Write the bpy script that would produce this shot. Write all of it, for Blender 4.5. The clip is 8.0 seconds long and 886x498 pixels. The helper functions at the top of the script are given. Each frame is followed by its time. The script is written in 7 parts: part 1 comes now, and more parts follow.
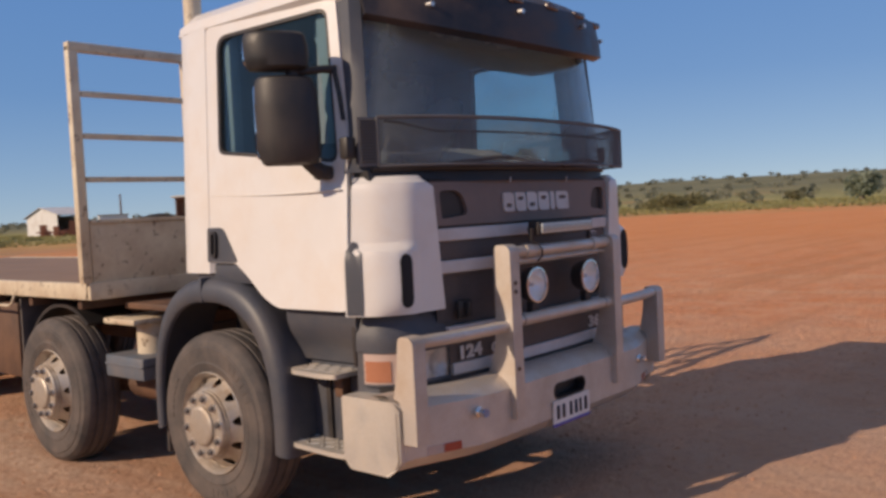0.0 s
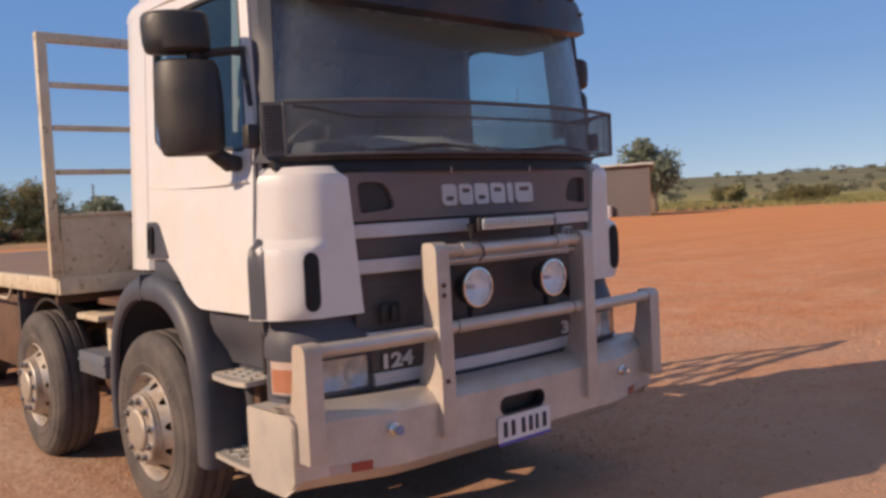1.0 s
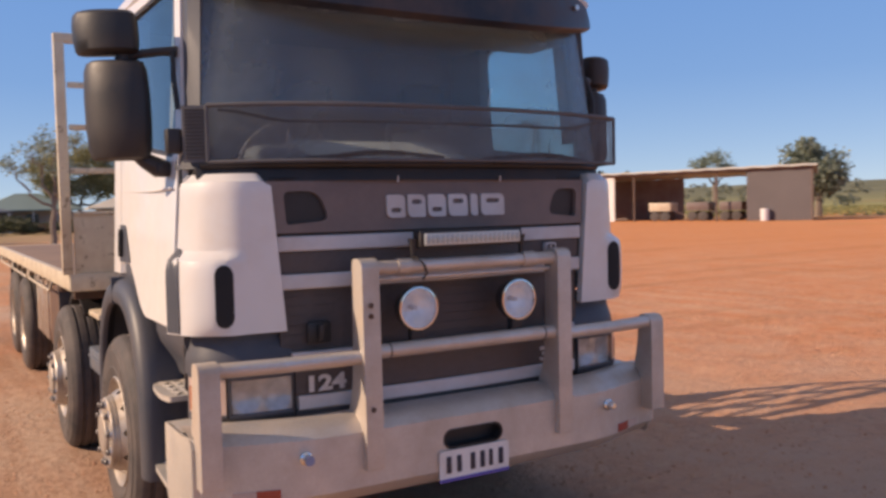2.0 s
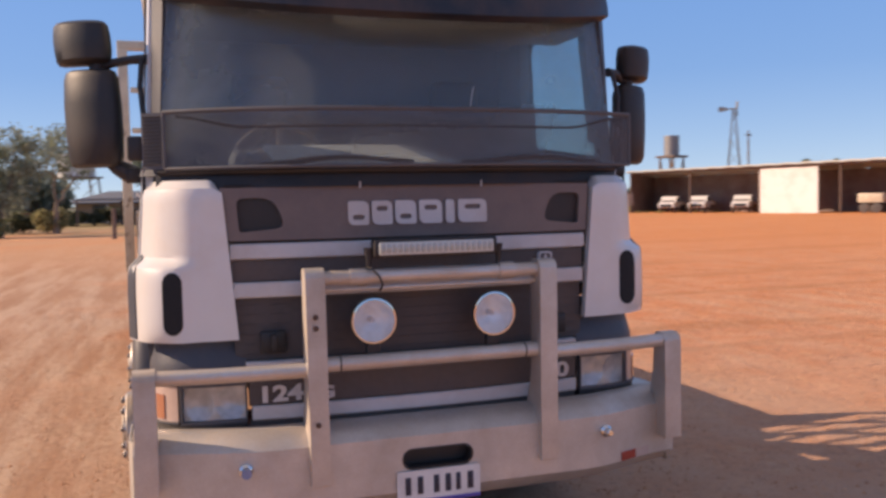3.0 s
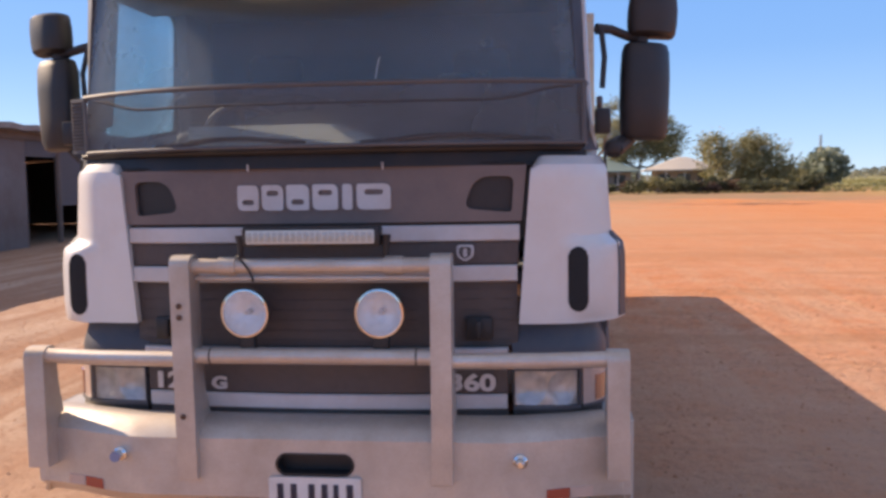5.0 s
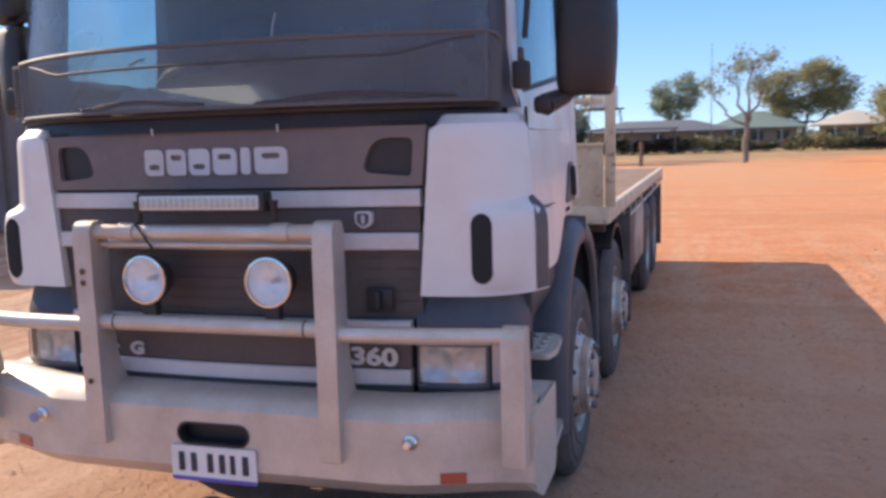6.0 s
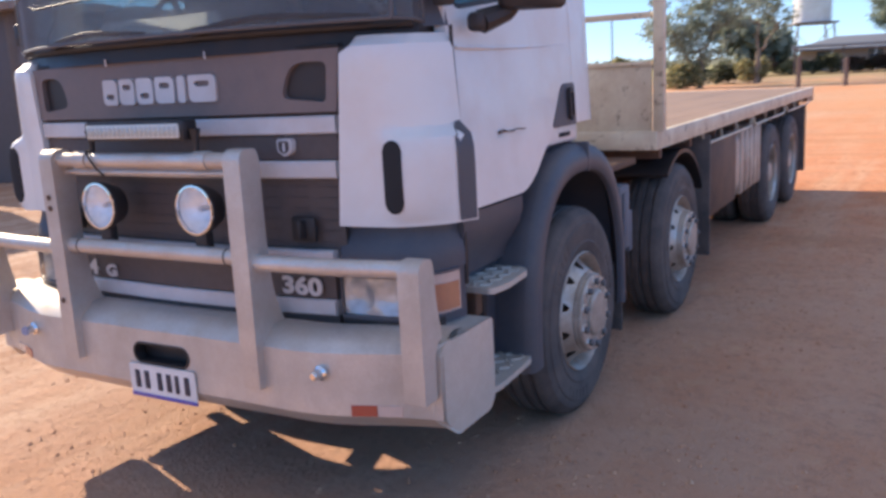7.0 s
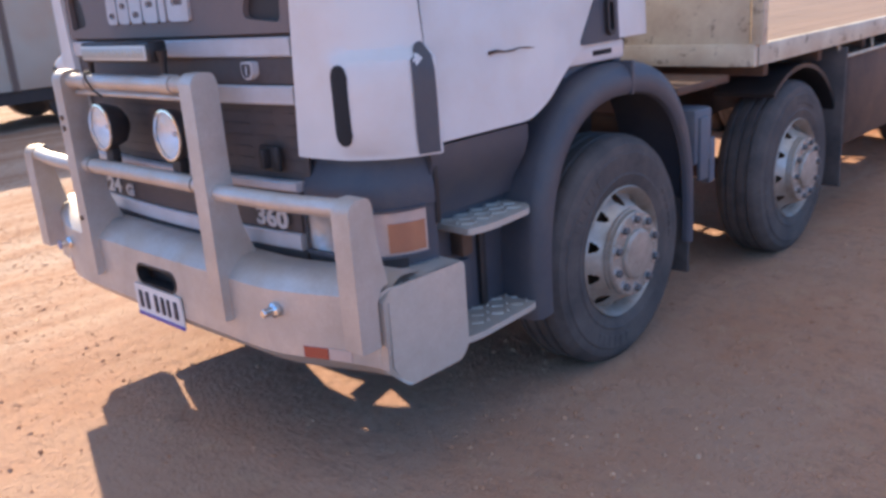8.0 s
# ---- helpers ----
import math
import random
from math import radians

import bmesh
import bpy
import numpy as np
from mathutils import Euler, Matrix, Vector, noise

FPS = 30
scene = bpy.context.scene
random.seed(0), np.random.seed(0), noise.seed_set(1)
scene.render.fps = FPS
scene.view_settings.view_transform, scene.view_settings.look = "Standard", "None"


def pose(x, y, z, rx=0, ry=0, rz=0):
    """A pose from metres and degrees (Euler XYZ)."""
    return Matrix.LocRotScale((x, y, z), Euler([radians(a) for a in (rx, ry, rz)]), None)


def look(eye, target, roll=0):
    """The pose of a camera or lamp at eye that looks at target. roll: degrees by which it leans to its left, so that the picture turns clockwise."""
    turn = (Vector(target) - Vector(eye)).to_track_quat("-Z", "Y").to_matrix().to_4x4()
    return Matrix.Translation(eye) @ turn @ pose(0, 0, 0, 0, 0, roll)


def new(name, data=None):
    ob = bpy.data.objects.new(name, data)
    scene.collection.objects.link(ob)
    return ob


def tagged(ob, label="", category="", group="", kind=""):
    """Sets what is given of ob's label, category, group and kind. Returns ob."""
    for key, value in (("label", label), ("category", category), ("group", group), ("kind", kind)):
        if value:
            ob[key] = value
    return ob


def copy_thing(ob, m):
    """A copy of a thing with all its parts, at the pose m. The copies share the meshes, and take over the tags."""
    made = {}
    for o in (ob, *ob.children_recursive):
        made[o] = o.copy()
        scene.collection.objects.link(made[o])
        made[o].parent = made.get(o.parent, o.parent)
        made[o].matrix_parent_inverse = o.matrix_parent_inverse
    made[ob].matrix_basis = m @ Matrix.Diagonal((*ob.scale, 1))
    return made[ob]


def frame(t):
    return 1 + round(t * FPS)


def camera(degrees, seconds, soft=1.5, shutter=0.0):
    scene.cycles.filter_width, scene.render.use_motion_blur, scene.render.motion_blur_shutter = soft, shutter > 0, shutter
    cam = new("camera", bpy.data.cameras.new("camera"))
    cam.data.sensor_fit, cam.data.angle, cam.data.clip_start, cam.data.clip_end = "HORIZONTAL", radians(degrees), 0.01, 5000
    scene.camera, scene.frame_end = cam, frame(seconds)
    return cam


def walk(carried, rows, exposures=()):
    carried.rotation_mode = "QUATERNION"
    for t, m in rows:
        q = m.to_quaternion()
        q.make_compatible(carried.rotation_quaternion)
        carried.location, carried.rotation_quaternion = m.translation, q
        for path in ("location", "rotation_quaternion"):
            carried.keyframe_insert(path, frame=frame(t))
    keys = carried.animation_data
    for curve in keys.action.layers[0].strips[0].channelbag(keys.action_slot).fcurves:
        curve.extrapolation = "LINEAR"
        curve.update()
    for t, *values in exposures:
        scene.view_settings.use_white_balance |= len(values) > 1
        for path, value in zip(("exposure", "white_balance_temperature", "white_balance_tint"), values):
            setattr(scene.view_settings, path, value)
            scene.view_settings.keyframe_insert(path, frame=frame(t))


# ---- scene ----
cam = camera(54.5, 8.0, soft=3.0, shutter=0.4)
PATH = [
    (0, (-4.03, -2.633, 1.659), (-2.526, -1.318, 1.568), -2.8),
    (0.5, (-3.565, -2.837, 1.627), (-2.15, -1.427, 1.537), -2.8),
    (1, (-3.051, -2.991, 1.627), (-1.748, -1.477, 1.529), -2.8),
    (2.5, (-1.572, -3.389, 1.706), (-0.745, -1.571, 1.607), -0.9),
    (3, (-1.063, -3.472, 1.727), (-0.458, -1.569, 1.616), -1.2),
    (3.5, (-0.567, -3.503, 1.724), (-0.205, -1.54, 1.602), -1.3),
    (4, (-0.061, -3.478, 1.719), (0.079, -1.487, 1.594), -1.0),
    (5.5, (1.35, -3.025, 1.749), (0.95, -1.075, 1.556), -1.2),
    (6, (1.812, -2.812, 1.73), (1.231, -0.914, 1.486), -1.6),
    (6.5, (2.289, -2.598, 1.717), (1.506, -0.785, 1.4), -2.2),
    (7, (2.679, -2.301, 1.684), (1.694, -0.606, 1.289), -3.0),
    (7.5, (2.969, -1.974, 1.667), (1.799, -0.424, 1.187), -3.7),
    (8, (3.183, -1.563, 1.683), (1.841, -0.198, 1.103), -4.2),
]
EXPOSURES = [(0, 1.06, 9550, 21), (1, 1.26, 9900, 23), (2.5, 1.54, 10100, 26), (4, 1.75, 10300, 27), (5.5, 2.0, 9000, 20), (7, 2.28, 8400, 17), (8, 2.44, 8300, 15)]
walk(cam, [(t, look(eye, target, roll)) for t, eye, target, roll in PATH], exposures=EXPOSURES)

# ---- world, sun ----
SUN_DIR = Vector((-1.7, 0.6, 1.0)).normalized()
SUN_EL = math.asin(SUN_DIR.z)
SUN_AZ = math.atan2(SUN_DIR.x, SUN_DIR.y)
world = bpy.data.worlds.new("sky")
scene.world = world
world.use_nodes = True
wn, wl = world.node_tree.nodes, world.node_tree.links
wn.clear()
sky = wn.new("ShaderNodeTexSky")
sky.sky_type = "NISHITA"
sky.sun_disc = False
sky.sun_elevation = SUN_EL
sky.sun_rotation = SUN_AZ
sky.altitude = 1200
sky.air_density = 0.62
sky.dust_density = 0.0
sky.ozone_density = 1.8
bg = wn.new("ShaderNodeBackground")
bg.inputs["Strength"].default_value = 0.135
wo = wn.new("ShaderNodeOutputWorld")
clear = wn.new("ShaderNodeMix")
clear.data_type = "RGBA"
clear.inputs["Factor"].default_value = 0.90
# the clear outback sky: paler towards the horizon, deepening upwards within view
aim = wn.new("ShaderNodeTexCoord")
aim_z = wn.new("ShaderNodeSeparateXYZ")
depth = wn.new("ShaderNodeValToRGB")
# the unseen zenith is brightened to fill the shade
for spot, tone in zip((depth.color_ramp.elements[0], depth.color_ramp.elements[1], depth.color_ramp.elements.new(0.14), depth.color_ramp.elements.new(0.42)), (((0.46, 1.21, 2.30), 0.0), ((0.85, 1.75, 3.3), 1.0), ((0.195, 0.87, 2.27), 0.14), ((0.13, 0.77, 2.45), 0.36))):
    spot.position, spot.color = tone[1], (*tone[0], 1)
wl.new(aim.outputs["Generated"], aim_z.inputs[0])
wl.new(aim_z.outputs[2], depth.inputs[0])
wl.new(depth.outputs[0], clear.inputs["B"])
wl.new(sky.outputs[0], clear.inputs["A"])
wl.new(clear.outputs["Result"], bg.inputs["Color"])
wl.new(bg.outputs[0], wo.inputs["Surface"])
sun_data = bpy.data.lights.new("sun", "SUN")
sun_data.energy = 1.62
sun_data.angle = radians(0.53)
sun_data.color = (1.0, 0.965, 0.90)
sun = new("sun", sun_data)
sun.rotation_euler = SUN_DIR.to_track_quat("Z", "Y").to_euler()


# ---- materials ----
def mat(name, base, rough=0.6, metal=0.0, vary=0.12, grain=40.0, blot=2.0, bump=0.1, dirt=None, dirt_amount=0.0, dirt_scale=3.0, coat=0.0, rust=None, rust_amount=0.0, piece=0.0):
    m = bpy.data.materials.new(name)
    m.use_nodes = True
    nt = m.node_tree
    n, l = nt.nodes, nt.links
    p = n["Principled BSDF"]
    p.inputs["Roughness"].default_value = rough
    p.inputs["Metallic"].default_value = metal
    p.inputs["Coat Weight"].default_value = coat
    tc = n.new("ShaderNodeTexCoord")
    fine = n.new("ShaderNodeTexNoise")
    fine.inputs["Scale"].default_value = grain
    fine.inputs["Detail"].default_value = 4
    big = n.new("ShaderNodeTexNoise")
    big.inputs["Scale"].default_value = blot
    big.inputs["Detail"].default_value = 5
    l.new(tc.outputs["Object"], fine.inputs["Vector"])
    l.new(tc.outputs["Object"], big.inputs["Vector"])
    add = n.new("ShaderNodeMath")
    add.operation = "ADD"
    l.new(fine.outputs[0], add.inputs[0])
    l.new(big.outputs[0], add.inputs[1])
    mr = n.new("ShaderNodeMapRange")
    mr.inputs["From Min"].default_value = 0.6
    mr.inputs["From Max"].default_value = 1.4
    mr.inputs["To Min"].default_value = 1 - vary
    mr.inputs["To Max"].default_value = 1 + vary
    l.new(add.outputs[0], mr.inputs["Value"])
    mul = n.new("ShaderNodeMix")
    mul.data_type = "RGBA"
    mul.blend_type = "MULTIPLY"
    mul.inputs["Factor"].default_value = 1.0
    mul.inputs["A"].default_value = (*base, 1)
    l.new(mr.outputs[0], mul.inputs["B"])
    col = mul.outputs["Result"]
    if piece:
        oi = n.new("ShaderNodeObjectInfo")
        pr = n.new("ShaderNodeMapRange")
        pr.inputs["To Min"].default_value = 1 - piece
        pr.inputs["To Max"].default_value = 1 + piece
        l.new(oi.outputs["Random"], pr.inputs["Value"])
        pm = n.new("ShaderNodeMix")
        pm.data_type = "RGBA"
        pm.blend_type = "MULTIPLY"
        pm.inputs["Factor"].default_value = 1.0
        l.new(col, pm.inputs["A"])
        l.new(pr.outputs[0], pm.inputs["B"])
        col = pm.outputs["Result"]
    for tint, amount, scale, edge in ((dirt, dirt_amount, dirt_scale, 0.25), (rust, rust_amount, 14.0, 0.06)):
        if tint is None:
            continue
        dn = n.new("ShaderNodeTexNoise")
        dn.inputs["Scale"].default_value = scale
        dn.inputs["Detail"].default_value = 8
        dn.inputs["Roughness"].default_value = 0.65
        l.new(tc.outputs["Object"], dn.inputs["Vector"])
        dr = n.new("ShaderNodeMapRange")
        top = 0.75 - 0.4 * amount
        dr.inputs["From Min"].default_value = top - edge
        dr.inputs["From Max"].default_value = top + edge
        l.new(dn.outputs[0], dr.inputs["Value"])
        mx = n.new("ShaderNodeMix")
        mx.data_type = "RGBA"
        l.new(dr.outputs[0], mx.inputs["Factor"])
        l.new(col, mx.inputs["A"])
        mx.inputs["B"].default_value = (*tint, 1)
        col = mx.outputs["Result"]
        if metal or coat or rough < 0.5:
            rr = n.new("ShaderNodeMapRange")
            rr.inputs["To Min"].default_value = rough
            rr.inputs["To Max"].default_value = 0.85
            l.new(dr.outputs[0], rr.inputs["Value"])
            l.new(rr.outputs[0], p.inputs["Roughness"])
    l.new(col, p.inputs["Base Color"])
    if bump:
        b = n.new("ShaderNodeBump")
        b.inputs["Strength"].default_value = bump
        b.inputs["Distance"].default_value = 0.004
        l.new(fine.outputs[0], b.inputs["Height"])
        l.new(b.outputs[0], p.inputs["Normal"])
    return m


def glass(name, tint, rough=0.02, gloss=1.0, film=0.0):
    m = bpy.data.materials.new(name)
    m.use_nodes = True
    n, l = m.node_tree.nodes, m.node_tree.links
    n.clear()
    tr = n.new("ShaderNodeBsdfTransparent")
    tr.inputs[0].default_value = (*tint, 1)
    gl = n.new("ShaderNodeBsdfGlossy")
    gl.inputs["Roughness"].default_value = rough
    gl.inputs["Color"].default_value = (gloss, gloss, gloss, 1)
    lw = n.new("ShaderNodeLayerWeight")
    lw.inputs["Blend"].default_value = 0.5
    pw = n.new("ShaderNodeMath")
    pw.operation = "POWER"
    pw.inputs[1].default_value = 4.0
    l.new(lw.outputs["Facing"], pw.inputs[0])
    fr = n.new("ShaderNodeMapRange")
    fr.inputs["To Min"].default_value, fr.inputs["To Max"].default_value = 0.02, 0.9
    l.new(pw.outputs[0], fr.inputs["Value"])
    mx = n.new("ShaderNodeMixShader")
    o = n.new("ShaderNodeOutputMaterial")
    l.new(fr.outputs[0], mx.inputs[0])
    l.new(tr.outputs[0], mx.inputs[1])
    l.new(gl.outputs[0], mx.inputs[2])
    end = mx.outputs[0]
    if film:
        # a thin dust film; its blue-grey also paints haze and sheen onto the glass
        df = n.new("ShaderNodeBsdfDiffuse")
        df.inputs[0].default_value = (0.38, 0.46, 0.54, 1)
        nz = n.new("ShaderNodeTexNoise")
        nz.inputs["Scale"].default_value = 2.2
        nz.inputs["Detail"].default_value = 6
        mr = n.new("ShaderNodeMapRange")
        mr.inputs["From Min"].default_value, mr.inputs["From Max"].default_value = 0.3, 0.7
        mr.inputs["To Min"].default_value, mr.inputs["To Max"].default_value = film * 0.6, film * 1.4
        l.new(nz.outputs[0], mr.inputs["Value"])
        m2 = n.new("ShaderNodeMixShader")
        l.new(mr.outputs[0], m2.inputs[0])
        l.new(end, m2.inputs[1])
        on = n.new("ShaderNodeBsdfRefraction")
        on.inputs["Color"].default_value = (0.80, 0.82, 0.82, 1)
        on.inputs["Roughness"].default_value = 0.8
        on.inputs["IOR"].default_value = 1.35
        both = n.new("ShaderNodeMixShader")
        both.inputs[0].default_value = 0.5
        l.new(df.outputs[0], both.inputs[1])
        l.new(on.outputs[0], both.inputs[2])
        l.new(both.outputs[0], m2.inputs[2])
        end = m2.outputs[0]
    l.new(end, o.inputs[0])
    return m


DUST = (0.42, 0.22, 0.13)
WHITE = mat("white_paint", (0.71, 0.70, 0.69), 0.32, vary=0.03, grain=6, blot=1.2, bump=0.02, coat=0.25, dirt=(0.64, 0.55, 0.48), dirt_amount=0.15, dirt_scale=2.5)
GREY_PLASTIC = mat("grey_plastic", (0.060, 0.068, 0.088), 0.5, vary=0.14, grain=120, blot=3, bump=0.15, dirt=(0.12, 0.105, 0.10), dirt_amount=0.2)
BLACK_PLASTIC = mat("black_plastic", (0.018, 0.018, 0.02), 0.45, vary=0.15, grain=120, bump=0.12, dirt=(0.07, 0.05, 0.045), dirt_amount=0.25)
CHARCOAL = mat("charcoal_panel", (0.155, 0.118, 0.112), 0.45, vary=0.08, grain=60, bump=0.03, dirt=(0.25, 0.19, 0.17), dirt_amount=0.4)
DARK_GRILLE = mat("dark_grille", (0.080, 0.067, 0.068), 0.6, vary=0.2, bump=0.1, dirt=(0.125, 0.08, 0.062), dirt_amount=0.35)
SILVER_STRIP = mat("silver_strip", (0.58, 0.57, 0.58), 0.4, vary=0.05, bump=0.02, dirt=(0.45, 0.36, 0.31), dirt_amount=0.25)
ALUMINIUM = mat("brushed_aluminium", (0.63, 0.615, 0.60), 0.40, metal=0.72, vary=0.12, grain=90, blot=2.5, bump=0.06, dirt=(0.55, 0.44, 0.35), dirt_amount=0.55)
ALU_PLATE = mat("dull_aluminium", (0.66, 0.65, 0.62), 0.40, metal=0.62, vary=0.09, grain=70, blot=3, bump=0.05, dirt=(0.54, 0.45, 0.37), dirt_amount=0.5)
CHROME = mat("chrome", (0.75, 0.75, 0.75), 0.10, metal=1.0, vary=0.04, bump=0.0)
RUBBER = mat("tyre_rubber", (0.046, 0.045, 0.048), 0.75, vary=0.15, grain=60, bump=0.3, dirt=(0.16, 0.125, 0.11), dirt_amount=0.5, dirt_scale=5)
RIM = mat("dusty_rim", (0.58, 0.56, 0.53), 0.34, metal=0.75, vary=0.08, grain=50, bump=0.05, dirt=(0.36, 0.27, 0.20), dirt_amount=0.62, dirt_scale=7)
WASHER = mat("nut_seat", (0.66, 0.64, 0.62), 0.3, metal=0.8, vary=0.08)
CLEAR_LENS = mat("clear_signal_lens", (0.56, 0.42, 0.37), 0.15, vary=0.08, coat=0.7)
NUT = mat("steel_nut", (0.15, 0.14, 0.14), 0.45, metal=0.4, vary=0.1)
CREAM = mat("cream_paint", (0.70, 0.62, 0.48), 0.5, vary=0.06, grain=20, bump=0.08, dirt=(0.42, 0.29, 0.20), dirt_amount=0.42, dirt_scale=4, rust=(0.10, 0.045, 0.025), rust_amount=0.28)
DECK_BOARD = mat("dusty_deck", (0.22, 0.145, 0.105), 0.8, vary=0.16, grain=35, bump=0.3, dirt=(0.30, 0.185, 0.125), dirt_amount=0.6, dirt_scale=2, piece=0.10)
CHASSIS = mat("chassis_paint", (0.06, 0.035, 0.028), 0.65, vary=0.25, bump=0.2, dirt=(0.20, 0.10, 0.06), dirt_amount=0.5)
CABIN = mat("cab_trim", (0.15, 0.17, 0.20), 0.75, vary=0.12, bump=0.15)
CABIN_DARK = mat("dash_plastic", (0.22, 0.23, 0.25), 0.65, vary=0.12, bump=0.15)
SEAT = mat("seat_cloth", (0.075, 0.08, 0.095), 0.9, vary=0.2, grain=200, bump=0.3)
AMBER = mat("amber_lens", (0.46, 0.185, 0.11), 0.18, vary=0.06, coat=0.6)
RED = mat("red_lens", (0.42, 0.06, 0.04), 0.2, vary=0.06, coat=0.5)
LENS = mat("lamp_glass", (0.56, 0.55, 0.55), 0.32, metal=0.4, vary=0.3, grain=30, blot=18, bump=1.0, coat=0.6)
REFLECTOR = mat("lamp_reflector", (0.90, 0.90, 0.91), 0.45, metal=0.45, vary=0.16, grain=34, blot=16, bump=1.0)
MATTE_BLACK = mat("matte_black", (0.02, 0.02, 0.022), 0.9, vary=0.2, grain=90, bump=0.2)
LOUVRE = mat("louvre_plastic", (0.085, 0.085, 0.09), 0.85, vary=0.2, grain=90, bump=0.2)
GUARD_GREY = mat("guard_grey", (0.095, 0.096, 0.105), 0.6, vary=0.15, grain=80, bump=0.1, dirt=(0.15, 0.13, 0.125), dirt_amount=0.3)
WIRE = mat("dull_wire", (0.16, 0.17, 0.19), 0.6, metal=0.2, vary=0.1)
MARKER = mat("marker_lens", (0.10, 0.06, 0.05), 0.25, vary=0.1, coat=0.4)
LAMP_GLASS = glass("clear_glass", (0.93, 0.95, 0.96))
LED_FACE = mat("led_lens", (0.60, 0.62, 0.58), 0.4, vary=0.05, coat=0.4)
LED_CELL = mat("led_cell", (0.42, 0.44, 0.42), 0.35, metal=0.2, vary=0.2, grain=60, coat=0.3)
PLATE_WHITE = mat("plate_white", (0.78, 0.77, 0.76), 0.4, vary=0.04, dirt=(0.5, 0.4, 0.33), dirt_amount=0.25)
PLATE_INK = mat("plate_ink", (0.03, 0.03, 0.05), 0.5, vary=0.05)
PLATE_BLUE = mat("plate_blue", (0.10, 0.08, 0.36), 0.45, vary=0.05)
BADGE_BLUE = mat("badge_blue", (0.22, 0.26, 0.40), 0.35, vary=0.05)
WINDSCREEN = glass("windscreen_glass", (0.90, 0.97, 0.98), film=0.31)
SIDE_GLASS = glass("side_glass", (0.78, 0.97, 0.97), film=0.01)
MIRROR = mat("mirror_glass", (0.85, 0.85, 0.86), 0.03, metal=1.0, vary=0.01, bump=0)
PALE_SHEET = mat("paper", (0.72, 0.73, 0.70), 0.7, vary=0.05)
TANK_ALLOY = mat("tank_alloy", (0.55, 0.50, 0.44), 0.42, metal=0.6, vary=0.1, dirt=DUST, dirt_amount=0.4)
BLUE_GREY = mat("blue_grey_steel", (0.10, 0.13, 0.17), 0.55, vary=0.12, dirt=(0.22, 0.17, 0.14), dirt_amount=0.2)
VISOR = mat("visor_acrylic", (0.016, 0.014, 0.018), 0.36, vary=0.1, bump=0.01, dirt=(0.12, 0.08, 0.07), dirt_amount=0.25)


# ---- mesh helpers ----
def finish(name, bm, material, parent=None, label="", flat=False):
    bmesh.ops.recalc_face_normals(bm, faces=bm.faces)
    me = bpy.data.meshes.new(name)
    bm.to_mesh(me)
    bm.free()
    me.materials.append(material)
    if not flat:
        me.polygons.foreach_set("use_smooth", [True] * len(me.polygons))
        me.set_sharp_from_angle(angle=radians(32))
    ob = new(name, me)
    if parent:
        ob.parent = parent
    if label:
        tagged(ob, label)
    return ob


part = finish


def box(bm, x0, x1, y0, y1, z0, z1, bevel=0.0, seg=2):
    r = bmesh.ops.create_cube(bm, size=1, matrix=Matrix.Translation(((x0 + x1) / 2, (y0 + y1) / 2, (z0 + z1) / 2)) @ Matrix.Diagonal((abs(x1 - x0), abs(y1 - y0), abs(z1 - z0), 1)))
    if bevel:
        edges = list({e for v in r["verts"] for e in v.link_edges})
        bmesh.ops.bevel(bm, geom=edges, offset=bevel, segments=seg, affect="EDGES", profile=0.5)
    return bm


def boxed(*args, **kw):
    return box(bmesh.new(), *args, **kw)


def loft(bm, rings, closed=True, cap=True):
    rows = [[bm.verts.new(p) for p in ring] for ring in rings]
    n = len(rows[0])
    for a, b in zip(rows, rows[1:]):
        for i in range(n if closed else n - 1):
            j = (i + 1) % n
            bm.faces.new((a[i], a[j], b[j], b[i]))
    if cap and closed:
        bm.faces.new(rows[0])
        bm.faces.new(rows[-1])
    return rows


def tube(bm, pts, r, seg=12, cap=True):
    pts = [Vector(p) for p in pts]
    radii = r if isinstance(r, (list, tuple)) else [r] * len(pts)
    rings = []
    side = None
    for i, p in enumerate(pts):
        d = (pts[min(i + 1, len(pts) - 1)] - pts[max(i - 1, 0)]).normalized()
        if side is None:
            side = d.orthogonal().normalized()
        side = (side - d * side.dot(d)).normalized()
        up = d.cross(side)
        rings.append([p + radii[i] * (math.cos(2 * math.pi * k / seg) * side + math.sin(2 * math.pi * k / seg) * up) for k in range(seg)])
    loft(bm, rings, True, cap)
    return bm


def lathe(bm, profile, seg=48, closed=False, skip=None):
    """Turns a profile of (x, r) round the x axis."""
    rows = []
    for k in range(seg):
        a = 2 * math.pi * k / seg
        rows.append([bm.verts.new((x, r * math.cos(a), r * math.sin(a))) for x, r in profile])
    n = len(profile)
    for k in range(seg):
        a, b = rows[k], rows[(k + 1) % seg]
        for i in range(n if closed else n - 1):
            if skip and skip(k, i):
                continue
            j = (i + 1) % n
            bm.faces.new((a[i], a[j], b[j], b[i]))
    bmesh.ops.remove_doubles(bm, verts=bm.verts, dist=1e-5)
    return bm


